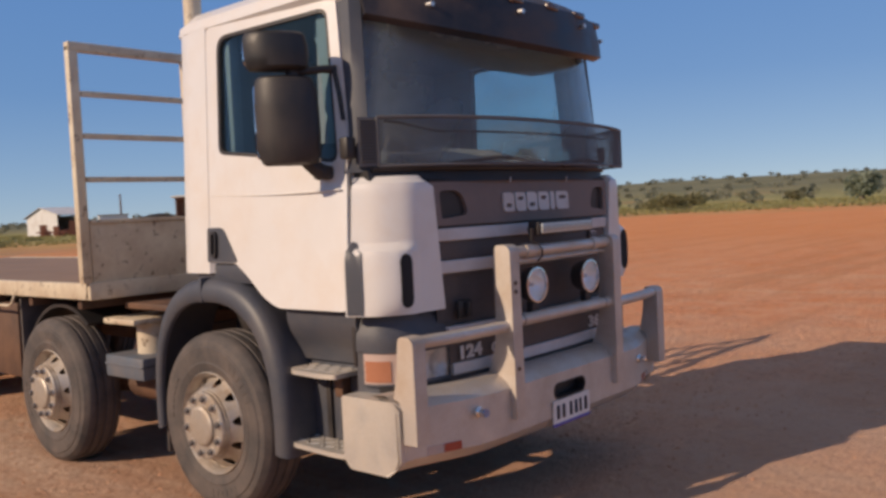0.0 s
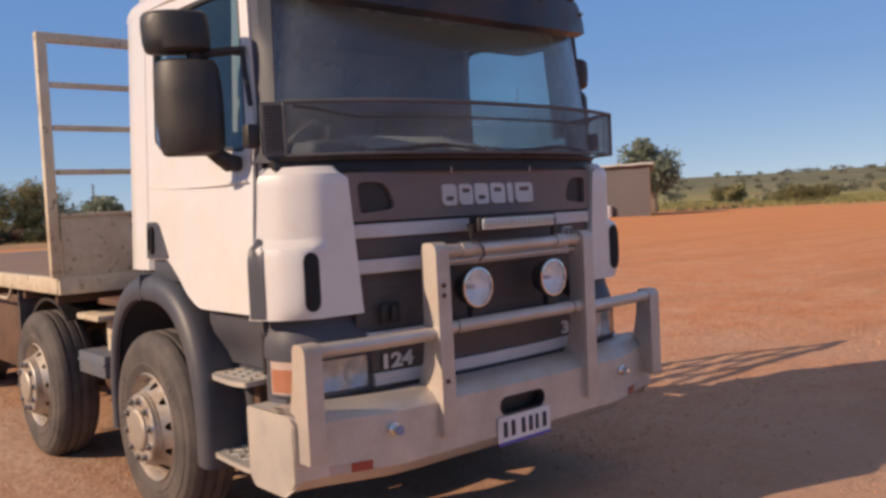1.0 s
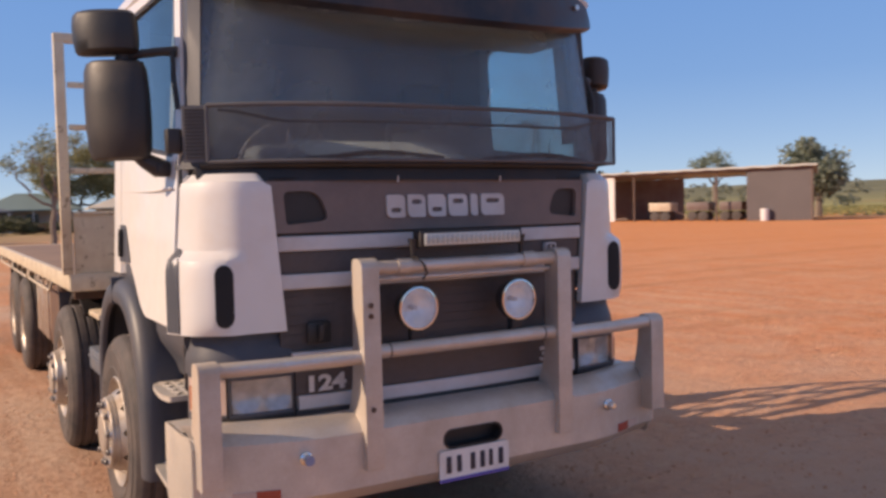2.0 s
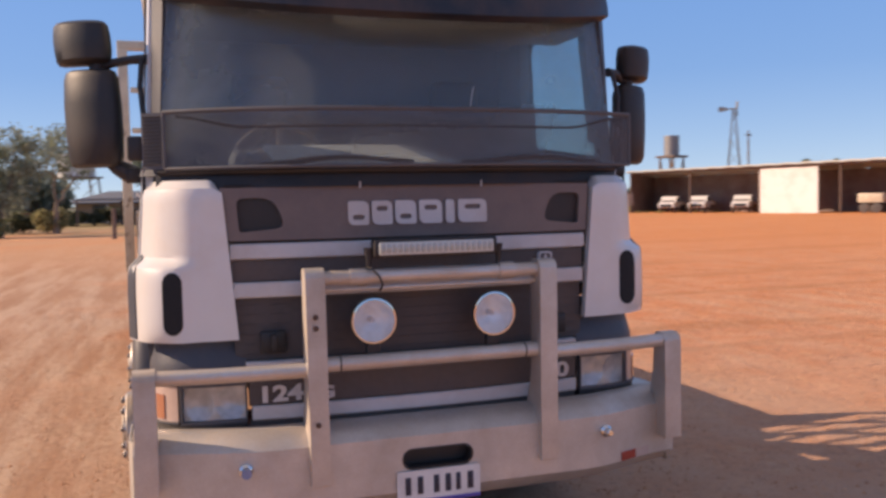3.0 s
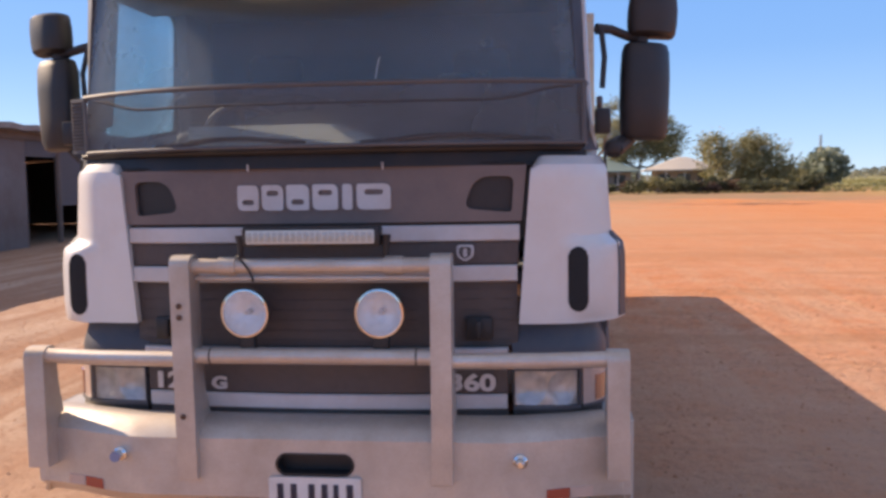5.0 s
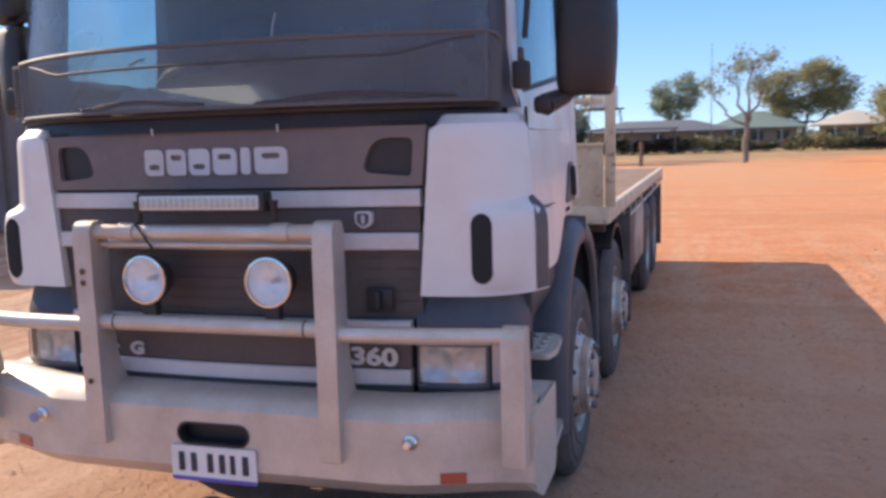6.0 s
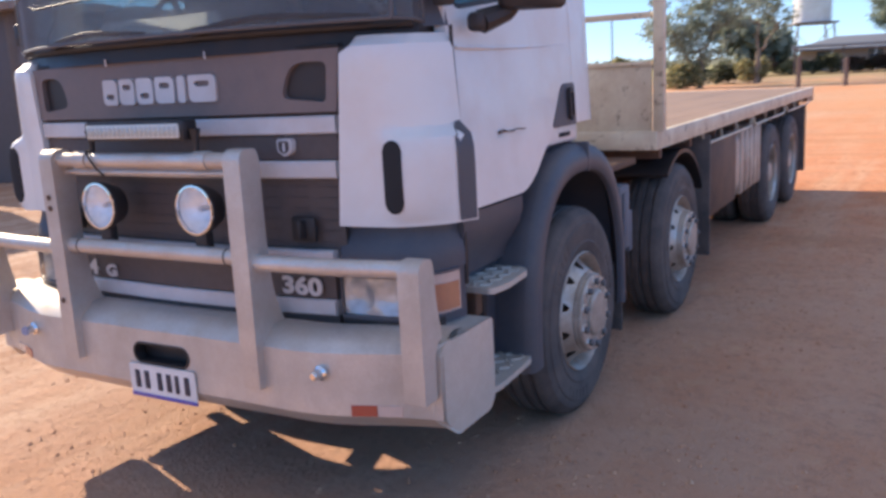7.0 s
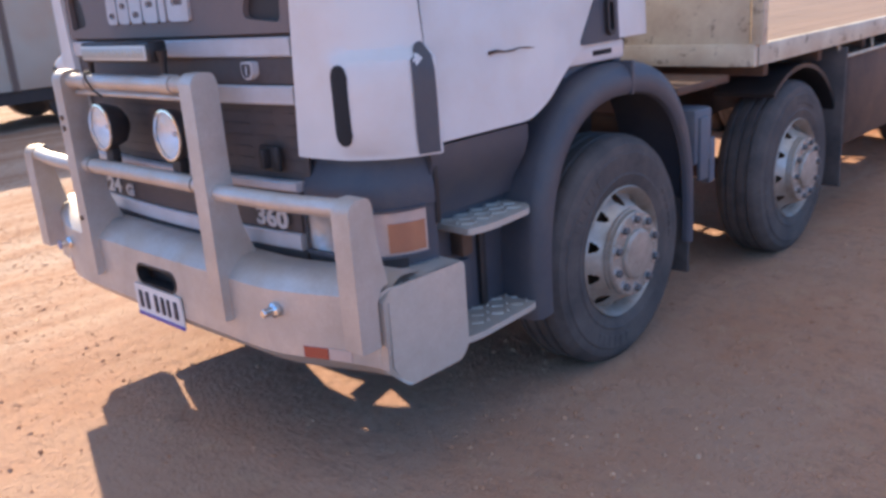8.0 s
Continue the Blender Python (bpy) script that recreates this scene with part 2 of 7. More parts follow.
def slab(bm, outer, holes, place, depth):
    """A plate with holes from 2D loops. place maps (u, v) to 3D, depth maps (u, v) to the offset of its back."""
    flat = bmesh.new()
    loops, edges = [], []
    for loop in (outer, *holes):
        vs = [flat.verts.new((u, v, 0)) for u, v in loop]
        loops.append(vs)
        edges += [flat.edges.new((vs[i], vs[(i + 1) % len(vs)])) for i in range(len(vs))]
    bmesh.ops.triangle_fill(flat, use_beauty=True, edges=edges)
    front, back = {}, {}
    for v in flat.verts:
        p = Vector(place(v.co.x, v.co.y))
        front[v] = bm.verts.new(p)
        back[v] = bm.verts.new(p + Vector(depth(v.co.x, v.co.y)))
    for f in flat.faces:
        bm.faces.new([front[v] for v in f.verts])
        bm.faces.new([back[v] for v in reversed(f.verts)])
    for vs in loops:
        for i in range(len(vs)):
            a, b = vs[i], vs[(i + 1) % len(vs)]
            bm.faces.new((front[a], front[b], back[b], back[a]))
    flat.free()
    return bm


def rounded(points, r, n=4):
    out = []
    m = len(points)
    for i in range(m):
        p, a, b = Vector(points[i]), Vector(points[i - 1]), Vector(points[(i + 1) % m])
        rr = r[i] if isinstance(r, (list, tuple)) else r
        if rr <= 0:
            out.append(tuple(p))
            continue
        da, db = (a - p), (b - p)
        k = min(rr, da.length * 0.48, db.length * 0.48)
        s, e = p + da.normalized() * k, p + db.normalized() * k
        for j in range(n + 1):
            t = j / n
            q = (1 - t) ** 2 * s + 2 * t * (1 - t) * p + t * t * e
            out.append((q.x, q.y))
    return out


def stadium(cx, cy, w, h, n=6):
    r = min(w, h) / 2
    out = []
    ax, ay = w / 2 - r, h / 2 - r
    for k in range(4 * n):
        a = 2 * math.pi * (k + 0.5) / (4 * n)
        out.append((cx + math.copysign(ax, math.cos(a)) + r * math.cos(a), cy + math.copysign(ay, math.sin(a)) + r * math.sin(a)))
    return out


def shell(bm, front, back):
    """A closed slab between two grids of points of one size."""
    nu, nv = len(front), len(front[0])
    a = [[bm.verts.new(p) for p in row] for row in front]
    b = [[bm.verts.new(p) for p in row] for row in back]
    for i in range(nu - 1):
        for j in range(nv - 1):
            bm.faces.new((a[i][j], a[i + 1][j], a[i + 1][j + 1], a[i][j + 1]))
            bm.faces.new((b[i][j], b[i][j + 1], b[i + 1][j + 1], b[i + 1][j]))
    for i in range(nu - 1):
        bm.faces.new((a[i][0], b[i][0], b[i + 1][0], a[i + 1][0]))
        bm.faces.new((a[i][-1], a[i + 1][-1], b[i + 1][-1], b[i][-1]))
    for j in range(nv - 1):
        bm.faces.new((a[0][j], a[0][j + 1], b[0][j + 1], b[0][j]))
        bm.faces.new((a[-1][j], b[-1][j], b[-1][j + 1], a[-1][j + 1]))
    return bm


def curve_at(points, u):
    """A smooth way through 2D points, u from 0 to 1."""
    n = len(points) - 1
    f = min(max(u, 0.0), 1.0) * n
    i = min(int(f), n - 1)
    t = f - i
    p0, p1, p2, p3 = (Vector(points[min(max(i + k, 0), n)]) for k in (-1, 0, 1, 2))
    return 0.5 * ((2 * p1) + (p2 - p0) * t + (2 * p0 - 5 * p1 + 4 * p2 - p3) * t * t + (3 * p1 - p0 - 3 * p2 + p3) * t ** 3)


def smooth_step(a, b, x):
    t = min(max((x - a) / (b - a), 0.0), 1.0)
    return t * t * (3 - 2 * t)


def empty(name, parent=None):
    ob = new(name)
    ob.empty_display_size = 0.2
    if parent:
        ob.parent = parent
    return ob


def thing(name, label, category, group="", kind=""):
    return tagged(empty(name), label, category, group, kind)


# ---- ground ----
def ground_material():
    m = bpy.data.materials.new("red_dirt")
    m.use_nodes = True
    n, l = m.node_tree.nodes, m.node_tree.links
    p = n["Principled BSDF"]
    p.inputs["Roughness"].default_value = 0.92
    p.inputs["Specular IOR Level"].default_value = 0.2
    geo = n.new("ShaderNodeNewGeometry")
    pos = geo.outputs["Position"]

    def noise_of(scale, detail=6, rough=0.6, stretch=None):
        t = n.new("ShaderNodeTexNoise")
        t.inputs["Scale"].default_value = scale
        t.inputs["Detail"].default_value = detail
        t.inputs["Roughness"].default_value = rough
        if stretch:
            mp = n.new("ShaderNodeMapping")
            mp.inputs["Scale"].default_value = stretch[:3]
            mp.inputs["Rotation"].default_value = (0, 0, radians(stretch[3]))
            l.new(pos, mp.inputs["Vector"])
            l.new(mp.outputs[0], t.inputs["Vector"])
        else:
            l.new(pos, t.inputs["Vector"])
        return t.outputs[0]

    def span(v, a, b, lo=0.0, hi=1.0):
        r = n.new("ShaderNodeMapRange")
        for k, x in (("From Min", a), ("From Max", b), ("To Min", lo), ("To Max", hi)):
            r.inputs[k].default_value = x
        l.new(v, r.inputs["Value"])
        return r.outputs[0]

    def mixed(f, a, b, mode="MIX"):
        x = n.new("ShaderNodeMix")
        x.data_type, x.blend_type = "RGBA", mode
        for k, v in (("Factor", f), ("A", a), ("B", b)):
            if isinstance(v, tuple):
                x.inputs[k].default_value = (*v, 1)
            elif isinstance(v, float):
                x.inputs[k].default_value = v
            else:
                l.new(v, x.inputs[k])
        return x.outputs["Result"]

    def maths(op, a, b):
        x = n.new("ShaderNodeMath")
        x.operation = op
        for k, v in ((0, a), (1, b)):
            if isinstance(v, float):
                x.inputs[k].default_value = v
            else:
                l.new(v, x.inputs[k])
        return x.outputs[0]

    sep = n.new("ShaderNodeSeparateXYZ")
    l.new(pos, sep.inputs[0])
    x, y = sep.outputs[0], sep.outputs[1]
    dist = n.new("ShaderNodeVectorMath")
    dist.operation = "LENGTH"
    l.new(pos, dist.inputs[0])
    dist = dist.outputs["Value"]
    col = mixed(span(noise_of(0.25, 5), 0.35, 0.65), (0.7, 0.244, 0.102), (0.73, 0.31, 0.164))
    col = mixed(span(noise_of(1.6, 6, 0.65), 0.38, 0.66), col, (0.74, 0.374, 0.233))
    # wheel tracks, pale and fine, along and across the yard
    tracks = maths("MULTIPLY", span(noise_of(1.0, 5, 0.65, (1.5, 0.12, 1, 12)), 0.48, 0.60), span(noise_of(0.12, 2), 0.35, 0.55))
    col = mixed(maths("MULTIPLY", tracks, 0.55), col, (0.7, 0.444, 0.301))
    tracks2 = maths("MULTIPLY", span(noise_of(1.0, 3, 0.55, (0.06, 0.9, 1, -8)), 0.52, 0.60), 0.5)
    col = mixed(tracks2, col, (0.5, 0.213, 0.1))
    grit = noise_of(55, 3, 0.7)
    col = mixed(span(grit, 0.60, 0.72), col, (0.34, 0.142, 0.0775))
    col = mixed(span(noise_of(38, 2, 0.5), 0.68, 0.76), col, (0.68, 0.425, 0.283))
    clods = maths("MULTIPLY", span(noise_of(11, 10, 0.8), 0.50, 0.62), span(noise_of(0.9, 4), 0.30, 0.55))
    col = mixed(maths("MULTIPLY", clods, 0.8), col, (0.36, 0.138, 0.073))
    col = mixed(maths("MULTIPLY", span(noise_of(4.5, 8, 0.7), 0.54, 0.68), 0.6), col, (0.77, 0.435, 0.237))
    crumbs = maths("MULTIPLY", span(noise_of(15, 3, 0.55), 0.60, 0.66), span(noise_of(1.4, 4, 0.6), 0.42, 0.60))
    col = mixed(maths("MULTIPLY", crumbs, 0.75), col, (0.3, 0.119, 0.0638))
    # redder with distance, then dry grass
    col = mixed(span(dist, 8.0, 36.0, 0.0, 0.68), col, (0.72, 0.27, 0.10))
    # worn pale round the truck
    worn = maths("MULTIPLY", span(dist, 9.0, 3.5), span(noise_of(0.6, 5, 0.65), 0.3, 0.62, 0.35, 0.8))
    col = mixed(worn, col, (0.58, 0.375, 0.275))
    # paler, rutted strip near the buildings side
    pale = span(maths("ADD", x, span(noise_of(0.22, 5, 0.6), 0.35, 0.65, -1.8, 1.8)), 0.1, -2.4)
    pale = maths("MULTIPLY", pale, span(dist, 45.0, 18.0))
    ruts = span(noise_of(1.0, 7, 0.68, (1.6, 0.16, 1, 14)), 0.42, 0.58)
    strip_col = mixed(ruts, (0.46, 0.255, 0.165), (0.63, 0.44, 0.33))
    strip_col = mixed(maths("MULTIPLY", clods, 0.7), strip_col, (0.42, 0.198, 0.114))
    strip_col = mixed(maths("MULTIPLY", crumbs, 0.6), strip_col, (0.34, 0.151, 0.0866))
    col = mixed(maths("MULTIPLY", pale, 0.92), col, strip_col)
    # dustier towards the houses
    dusty = maths("MULTIPLY", span(y, 9.0, 34.0), span(x, 13.0, 4.0))
    dusty = maths("MULTIPLY", dusty, span(noise_of(0.18, 5, 0.6), 0.3, 0.6, 0.35, 0.75))
    col = mixed(dusty, col, (0.58, 0.345, 0.215))
    lawn = maths("MULTIPLY", span(maths("ADD", y, span(noise_of(0.12, 5, 0.65), 0.3, 0.7, -14.0, 14.0)), 52.0, 66.0), span(x, 34.0, 22.0))
    lawn = maths("MULTIPLY", lawn, span(x, -34.0, -24.0))
    lawn_col = mixed(span(noise_of(0.3, 5, 0.65), 0.4, 0.62), (0.40, 0.25, 0.16), (0.29, 0.235, 0.125))
    col = mixed(maths("MULTIPLY", lawn, 0.85), col, lawn_col)
    edge = maths("ADD", dist, span(noise_of(0.045, 4), 0.3, 0.7, -26.0, 26.0))
    grass = mixed(span(noise_of(0.08, 5, 0.65), 0.35, 0.65), (0.30, 0.30, 0.12), (0.44, 0.37, 0.16))
    grass = mixed(span(noise_of(0.5, 4, 0.7), 0.45, 0.75), grass, (0.17, 0.175, 0.07))
    grass = mixed(span(noise_of(0.02, 3), 0.55, 0.7), grass, (0.44, 0.20, 0.09))
    edge = maths("ADD", edge, span(noise_of(0.35, 5, 0.7), 0.3, 0.7, -9.0, 9.0))
    col = mixed(span(edge, 78.0, 116.0), col, grass)
    far = mixed(span(noise_of(0.03, 6, 0.7), 0.35, 0.65), (0.13, 0.14, 0.085), (0.215, 0.205, 0.125))
    col = mixed(span(dist, 210.0, 380.0), col, far)
    l.new(col, p.inputs["Base Color"])
    b1 = n.new("ShaderNodeBump")
    b1.inputs["Strength"].default_value = 0.75
    b1.inputs["Distance"].default_value = 0.08
    l.new(noise_of(7, 8, 0.7), b1.inputs["Height"])
    b2 = n.new("ShaderNodeBump")
    b2.inputs["Strength"].default_value = 0.7
    b2.inputs["Distance"].default_value = 0.02
    l.new(grit, b2.inputs["Height"])
    l.new(b1.outputs[0], b2.inputs["Normal"])
    l.new(b2.outputs[0], p.inputs["Normal"])
    return m


def ridge(az):
    """Height of the far rise by compass angle from +y towards +x, in degrees."""
    return 3.0 + 10.8 * smooth_step(12, 62, az) * smooth_step(170, 110, az) + 1.2 * noise.noise((az * 0.09, 3.1, 0)) + 0.6 * noise.noise((az * 0.4, 1.1, 0))


def ground_z(x, y):
    r = math.hypot(x, y)
    az = math.degrees(math.atan2(x, y))
    z = 0.0
    near = smooth_step(0.0, 2.0, max(abs(x) - 1.6, 0.0) + max(-0.6 - y, 0.0) + max(y - 9.5, 0.0))
    z += near * (0.030 * noise.noise((x * 0.55, y * 0.55, 0)) + 0.018 * noise.noise((x * 2.2, y * 2.2, 5)) + 0.010 * noise.noise((x * 6.0, y * 6.0, 8)))
    # ruts running along the yard on the buildings' side
    z += near * 0.034 * smooth_step(-1.6, -3.2, x) * smooth_step(16, 9, r) * noise.noise((x * 1.9 + y * 0.45, y * 0.14, 2.0))
    z += ridge(az) * smooth_step(200, 640, r)
    z += 0.5 * smooth_step(80, 135, r) * smooth_step(9, 18, az) * smooth_step(36, 29, az)
    return z


bm = bmesh.new()
radii = [0.25 * 1.032 ** k for k in range(0, 301)]
radii = [r for r in radii if r < 3200]
SEG = 320
centre = bm.verts.new((0, 1.0, 0))
last = None
for r in radii:
    ring = []
    for k in range(SEG):
        a = 2 * math.pi * k / SEG
        x, y = r * math.sin(a), 1.0 + r * math.cos(a)
        ring.append(bm.verts.new((x, y, ground_z(x, y))))
    for k in range(SEG):
        j = (k + 1) % SEG
        if last is None:
            bm.faces.new((centre, ring[k], ring[j]))
        else:
            bm.faces.new((last[k], ring[k], ring[j], last[j]))
    last = ring
ground = finish("ground", bm, ground_material())
tagged(ground, "bare red dirt yard with wheel tracks and dry grass beyond", "ground", kind="structure")

def crumb_material(name, dark, light):
    m = mat(name, dark, 0.9, vary=0.25, grain=60, bump=0.3)
    n, l = m.node_tree.nodes, m.node_tree.links
    g = n.new("ShaderNodeNewGeometry")
    r = n.new("ShaderNodeMix")
    r.data_type = "RGBA"
    r.inputs["A"].default_value = (*dark, 1)
    r.inputs["B"].default_value = (*light, 1)
    l.new(g.outputs["Random Per Island"], r.inputs["Factor"])
    l.new(r.outputs["Result"], n["Principled BSDF"].inputs["Base Color"])
    return m


def scatter(name, label, category, material, count, seed, place, sizes):
    """Many small angular lumps lying on the ground, as one mesh."""
    rng = random.Random(seed)
    verts, faces = [], []
    for k in range(count):
        x, y = place(rng)
        s = rng.choice(sizes) * rng.uniform(0.6, 1.4)
        z = ground_z(x, y)
        base = len(verts)
        turn = rng.uniform(0, 6.28)
        flat = rng.uniform(0.5, 0.95)
        for dx, dy, dz in ((1, 0, 0.1), (0, 0.8, 0.15), (-0.9, 0.1, 0.05), (0.1, -0.75, 0.1), (0.1, 0.05, flat), (0, 0, -0.4)):
            verts.append((x + s * (dx * math.cos(turn) - dy * math.sin(turn)), y + s * (dx * math.sin(turn) + dy * math.cos(turn)), z + s * dz))
        for a0, b0 in ((0, 1), (1, 2), (2, 3), (3, 0)):
            faces += [(base + a0, base + b0, base + 4), (base + b0, base + a0, base + 5)]
    me = bpy.data.meshes.new(name)
    me.from_pydata(verts, [], faces)
    me.materials.append(material)
    return tagged(new(name, me), label, category, kind="stuff")


def ring_place(rng):
    r = 1.2 + 13 * rng.random() ** 0.8
    a = rng.uniform(0, 2 * math.pi)
    return r * math.cos(a), 0.5 + r * math.sin(a)


def patch_place(rng):
    while True:
        x, y = rng.uniform(-11, 8), rng.uniform(-5.5, 12)
        if noise.noise((x * 0.7, y * 0.7, 2.0)) + 0.6 * noise.noise((x * 2.1, y * 2.1, 7.0)) > rng.uniform(-0.45, 0.35):
            return x, y


scatter("pebbles", "small loose stones scattered on the dirt", "stones", crumb_material("pebble", (0.46, 0.22, 0.135), (0.64, 0.40, 0.27)), 5000, 4, ring_place, (0.004, 0.005, 0.006, 0.007, 0.009, 0.011, 0.015))
scatter("dirt_clods", "crumbly clods of dry red dirt", "clods", crumb_material("clod", (0.46, 0.20, 0.11), (0.68, 0.38, 0.24)), 34000, 5, patch_place, (0.004, 0.005, 0.006, 0.007, 0.009, 0.011, 0.014))


# ---- the truck: front at y = 0, facing -y ----
truck = thing("flatbed_truck", "white cab-over flatbed truck with aluminium bull bar on red dirt", "truck")


def wind_y(x, z):
    """How far back the windscreen's surface lies."""
    h = (z - 1.86) / 0.76
    return 0.15 + 0.07 * h + 0.25 * abs(x / 1.13) ** 2.8


def door_x(z, y=1.2):
    """Half the cab's width, drawn in towards the screen above the waist."""
    return 1.20 - 0.045 * (z - 1.18) - 0.055 * smooth_step(0.80, 0.46, y) * smooth_step(1.75, 2.1, z)


def grille_y(x):
    return 0.155 + 0.05 * (x / 0.8) ** 2


def strip(z0, z1, x0, x1, material, name, proud=0.0, deep=0.04, label="", parent=None, n=12):
    """A band across the front that follows its slight curve."""
    front = [[(x, grille_y(x) - proud, z) for z in (z0, z0 + 0.006, z1 - 0.006, z1)] for x in np.linspace(x0, x1, n)]
    for row in front:
        row[0] = (row[0][0], row[0][1] + 0.006, row[0][2])
        row[3] = (row[3][0], row[3][1] + 0.006, row[3][2])
    back = [[(x, grille_y(x) + deep, z) for z in (z0, z0 + 0.006, z1 - 0.006, z1)] for x in np.linspace(x0, x1, n)]
    return part(name, shell(bmesh.new(), front, back), material, parent or truck, label)


# doors, side glass, handles, rear quarter
DOOR = [(0.455, 1.185), (1.00, 1.185), (1.12, 1.24), (1.24, 1.34), (1.36, 1.42), (1.60, 1.42), (1.60, 2.755), (0.555, 2.755), (0.47, 1.95)]
WINDOW = [(0.535, 1.915), (1.50, 2.03), (1.50, 2.69), (0.605, 2.69)]


def side_plate(sign, outer, holes, deep=0.045, proud=0.0):
    return slab(bmesh.new(), outer, holes, lambda y, z: (sign * (door_x(z, y) + proud), y, z), lambda y, z: (-sign * deep, 0, 0))


for sign in (-1, 1):
    door = part("door", side_plate(sign, rounded(DOOR, (0.05, 0.05, 0.05, 0.05, 0.03, 0.02, 0.05, 0.04, 0.03)), [rounded(WINDOW, (0.05, 0.05, 0.09, 0.05))]), WHITE, truck, "white cab door with a dusty sill")
    part("window_seal", side_plate(sign, rounded(WINDOW, (0.05, 0.05, 0.09, 0.05)), [rounded([(0.555, 1.935), (1.482, 2.047), (1.482, 2.672), (0.62, 2.672)], (0.04, 0.04, 0.08, 0.04))], 0.03, -0.004), BLACK_PLASTIC, door, "black rubber seal")
    pane = part("window_pane", side_plate(sign, rounded([(0.545, 1.925), (1.492, 2.038), (1.492, 2.682), (0.612, 2.682)], (0.04, 0.04, 0.08, 0.04)), [], 0.006, -0.018), SIDE_GLASS, door, "blue-tinted side glass")
    pane.visible_shadow = False
    part("door_handle", side_plate(sign, rounded([(1.335, 1.425), (1.62, 1.425), (1.62, 1.62), (1.47, 1.62)], (0.03, 0.01, 0.02, 0.04)), [], 0.03, 0.006), GREY_PLASTIC, door, "dark grey recessed handle")
    part("handle_grip", side_plate(sign, stadium(1.545, 1.525, 0.055, 0.15), [stadium(1.545, 1.525, 0.028, 0.115)], 0.02, 0.024), BLACK_PLASTIC, door, "black pull grip")
    # a shallow crease along the door
    part("door_crease", tube(bmesh.new(), [(sign * (door_x(1.80) - 0.004), y, 1.80 - 0.02 * math.sin(y * 2)) for y in np.linspace(0.50, 1.57, 12)], 0.006, 6), WHITE, door)
    # the rear quarter of the cab, wrapping round to the back wall
    rows_f, rows_b = [], []
    for z in np.linspace(1.36 if sign < 0 else 1.432, 2.77, 14):
        w = door_x(z)
        plan = [(w + 0.003, 1.605), (w + 0.003, 1.76), (w - 0.008, 1.86), (w - 0.04, 1.91), (w - 0.12, 1.935), (w - 0.5, 1.935), (0.0, 1.935)]
        rows_f.append([(sign * x, y, z) for x, y in plan])
        rows_b.append([(sign * max(x - 0.04, 0.0), y - 0.03, z) for x, y in plan])
    part("rear_quarter", shell(bmesh.new(), rows_f, rows_b), WHITE, truck, "white rear cab corner and back wall")
    # the sill of the cab behind the door and over the wheel
    if sign < 0:
        part("cab_sill", boxed(-1.17, -0.90, 0.98, 1.78, 1.30, 1.42, bevel=0.02), GREY_PLASTIC, truck)
    else:
        sill = part("cab_sill", boxed(0.90, 1.168, 1.20, 1.70, 1.345, 1.424, bevel=0.012), WHITE, truck, "white sill under the door")
        part("sill_slot", boxed(1.160, 1.171, 1.46, 1.60, 1.372, 1.394, bevel=0.004), MATTE_BLACK, sill)
    # windscreen pillar
    rows_f = [[(sign * (1.075 - 0.045 * h), 0.375 + 0.055 * h, z), (sign * (1.105 - 0.03 * h), 0.44 + 0.03 * h, z), (sign * door_x(z, 0.475), 0.475 + 0.075 * h, z)] for z in np.linspace(1.86, 2.755, 8) for h in ((z - 1.86) / 0.84,)]
    rows_b = [[(x - sign * 0.06, y + 0.05, z) for x, y, z in row] for row in rows_f]
    part("windscreen_pillar", shell(bmesh.new(), rows_f, rows_b), GREY_PLASTIC, truck)
    # bracket between guard and pillar
    part("guard_bracket", boxed(sign * 1.135, sign * 1.20, 0.40, 0.46, 1.925, 2.03, bevel=0.012), BLACK_PLASTIC, truck)

# roof
rows_f, rows_b = [], []
for y, drop, inset in ((0.42, 0.10, 0.04), (0.50, 0.04, 0.01), (0.65, 0.0, 0.0), (1.2, 0.0, 0.0), (1.79, 0.0, 0.0), (1.90, 0.03, 0.02), (1.935, 0.09, 0.05)):
    plan = [(-1.133 + inset, 2.755), (-1.12 + inset, 2.815), (-1.06 + inset, 2.87), (-0.9, 2.90), (0.0, 2.915), (0.9, 2.90), (1.06 - inset, 2.87), (1.12 - inset, 2.815), (1.133 - inset, 2.755)]
    rows_f.append([(x, y, 2.755 + (z - 2.755) * (1 - drop * 6) if drop else z) for x, z in plan])
    rows_b.append([(x * 0.955, y + (0.02 if y < 1 else -0.02), 2.71 + max(z - 2.77, 0) * 0.8) for x, z in plan])
part("cab_roof", shell(bmesh.new(), rows_f, rows_b), WHITE, truck)

# a scrape on one door, showing dark through the paint
part("door_scrape", tube(bmesh.new(), [(door_x(1.45) + 0.001, 0.79 + 0.26 * k / 6, 1.451 + 0.004 * math.sin(k * 1.9)) for k in range(7)], [0.007, 0.006, 0.003, 0.004, 0.002, 0.003, 0.001], 5), CHASSIS, truck, "dark scrape in the door's paint")

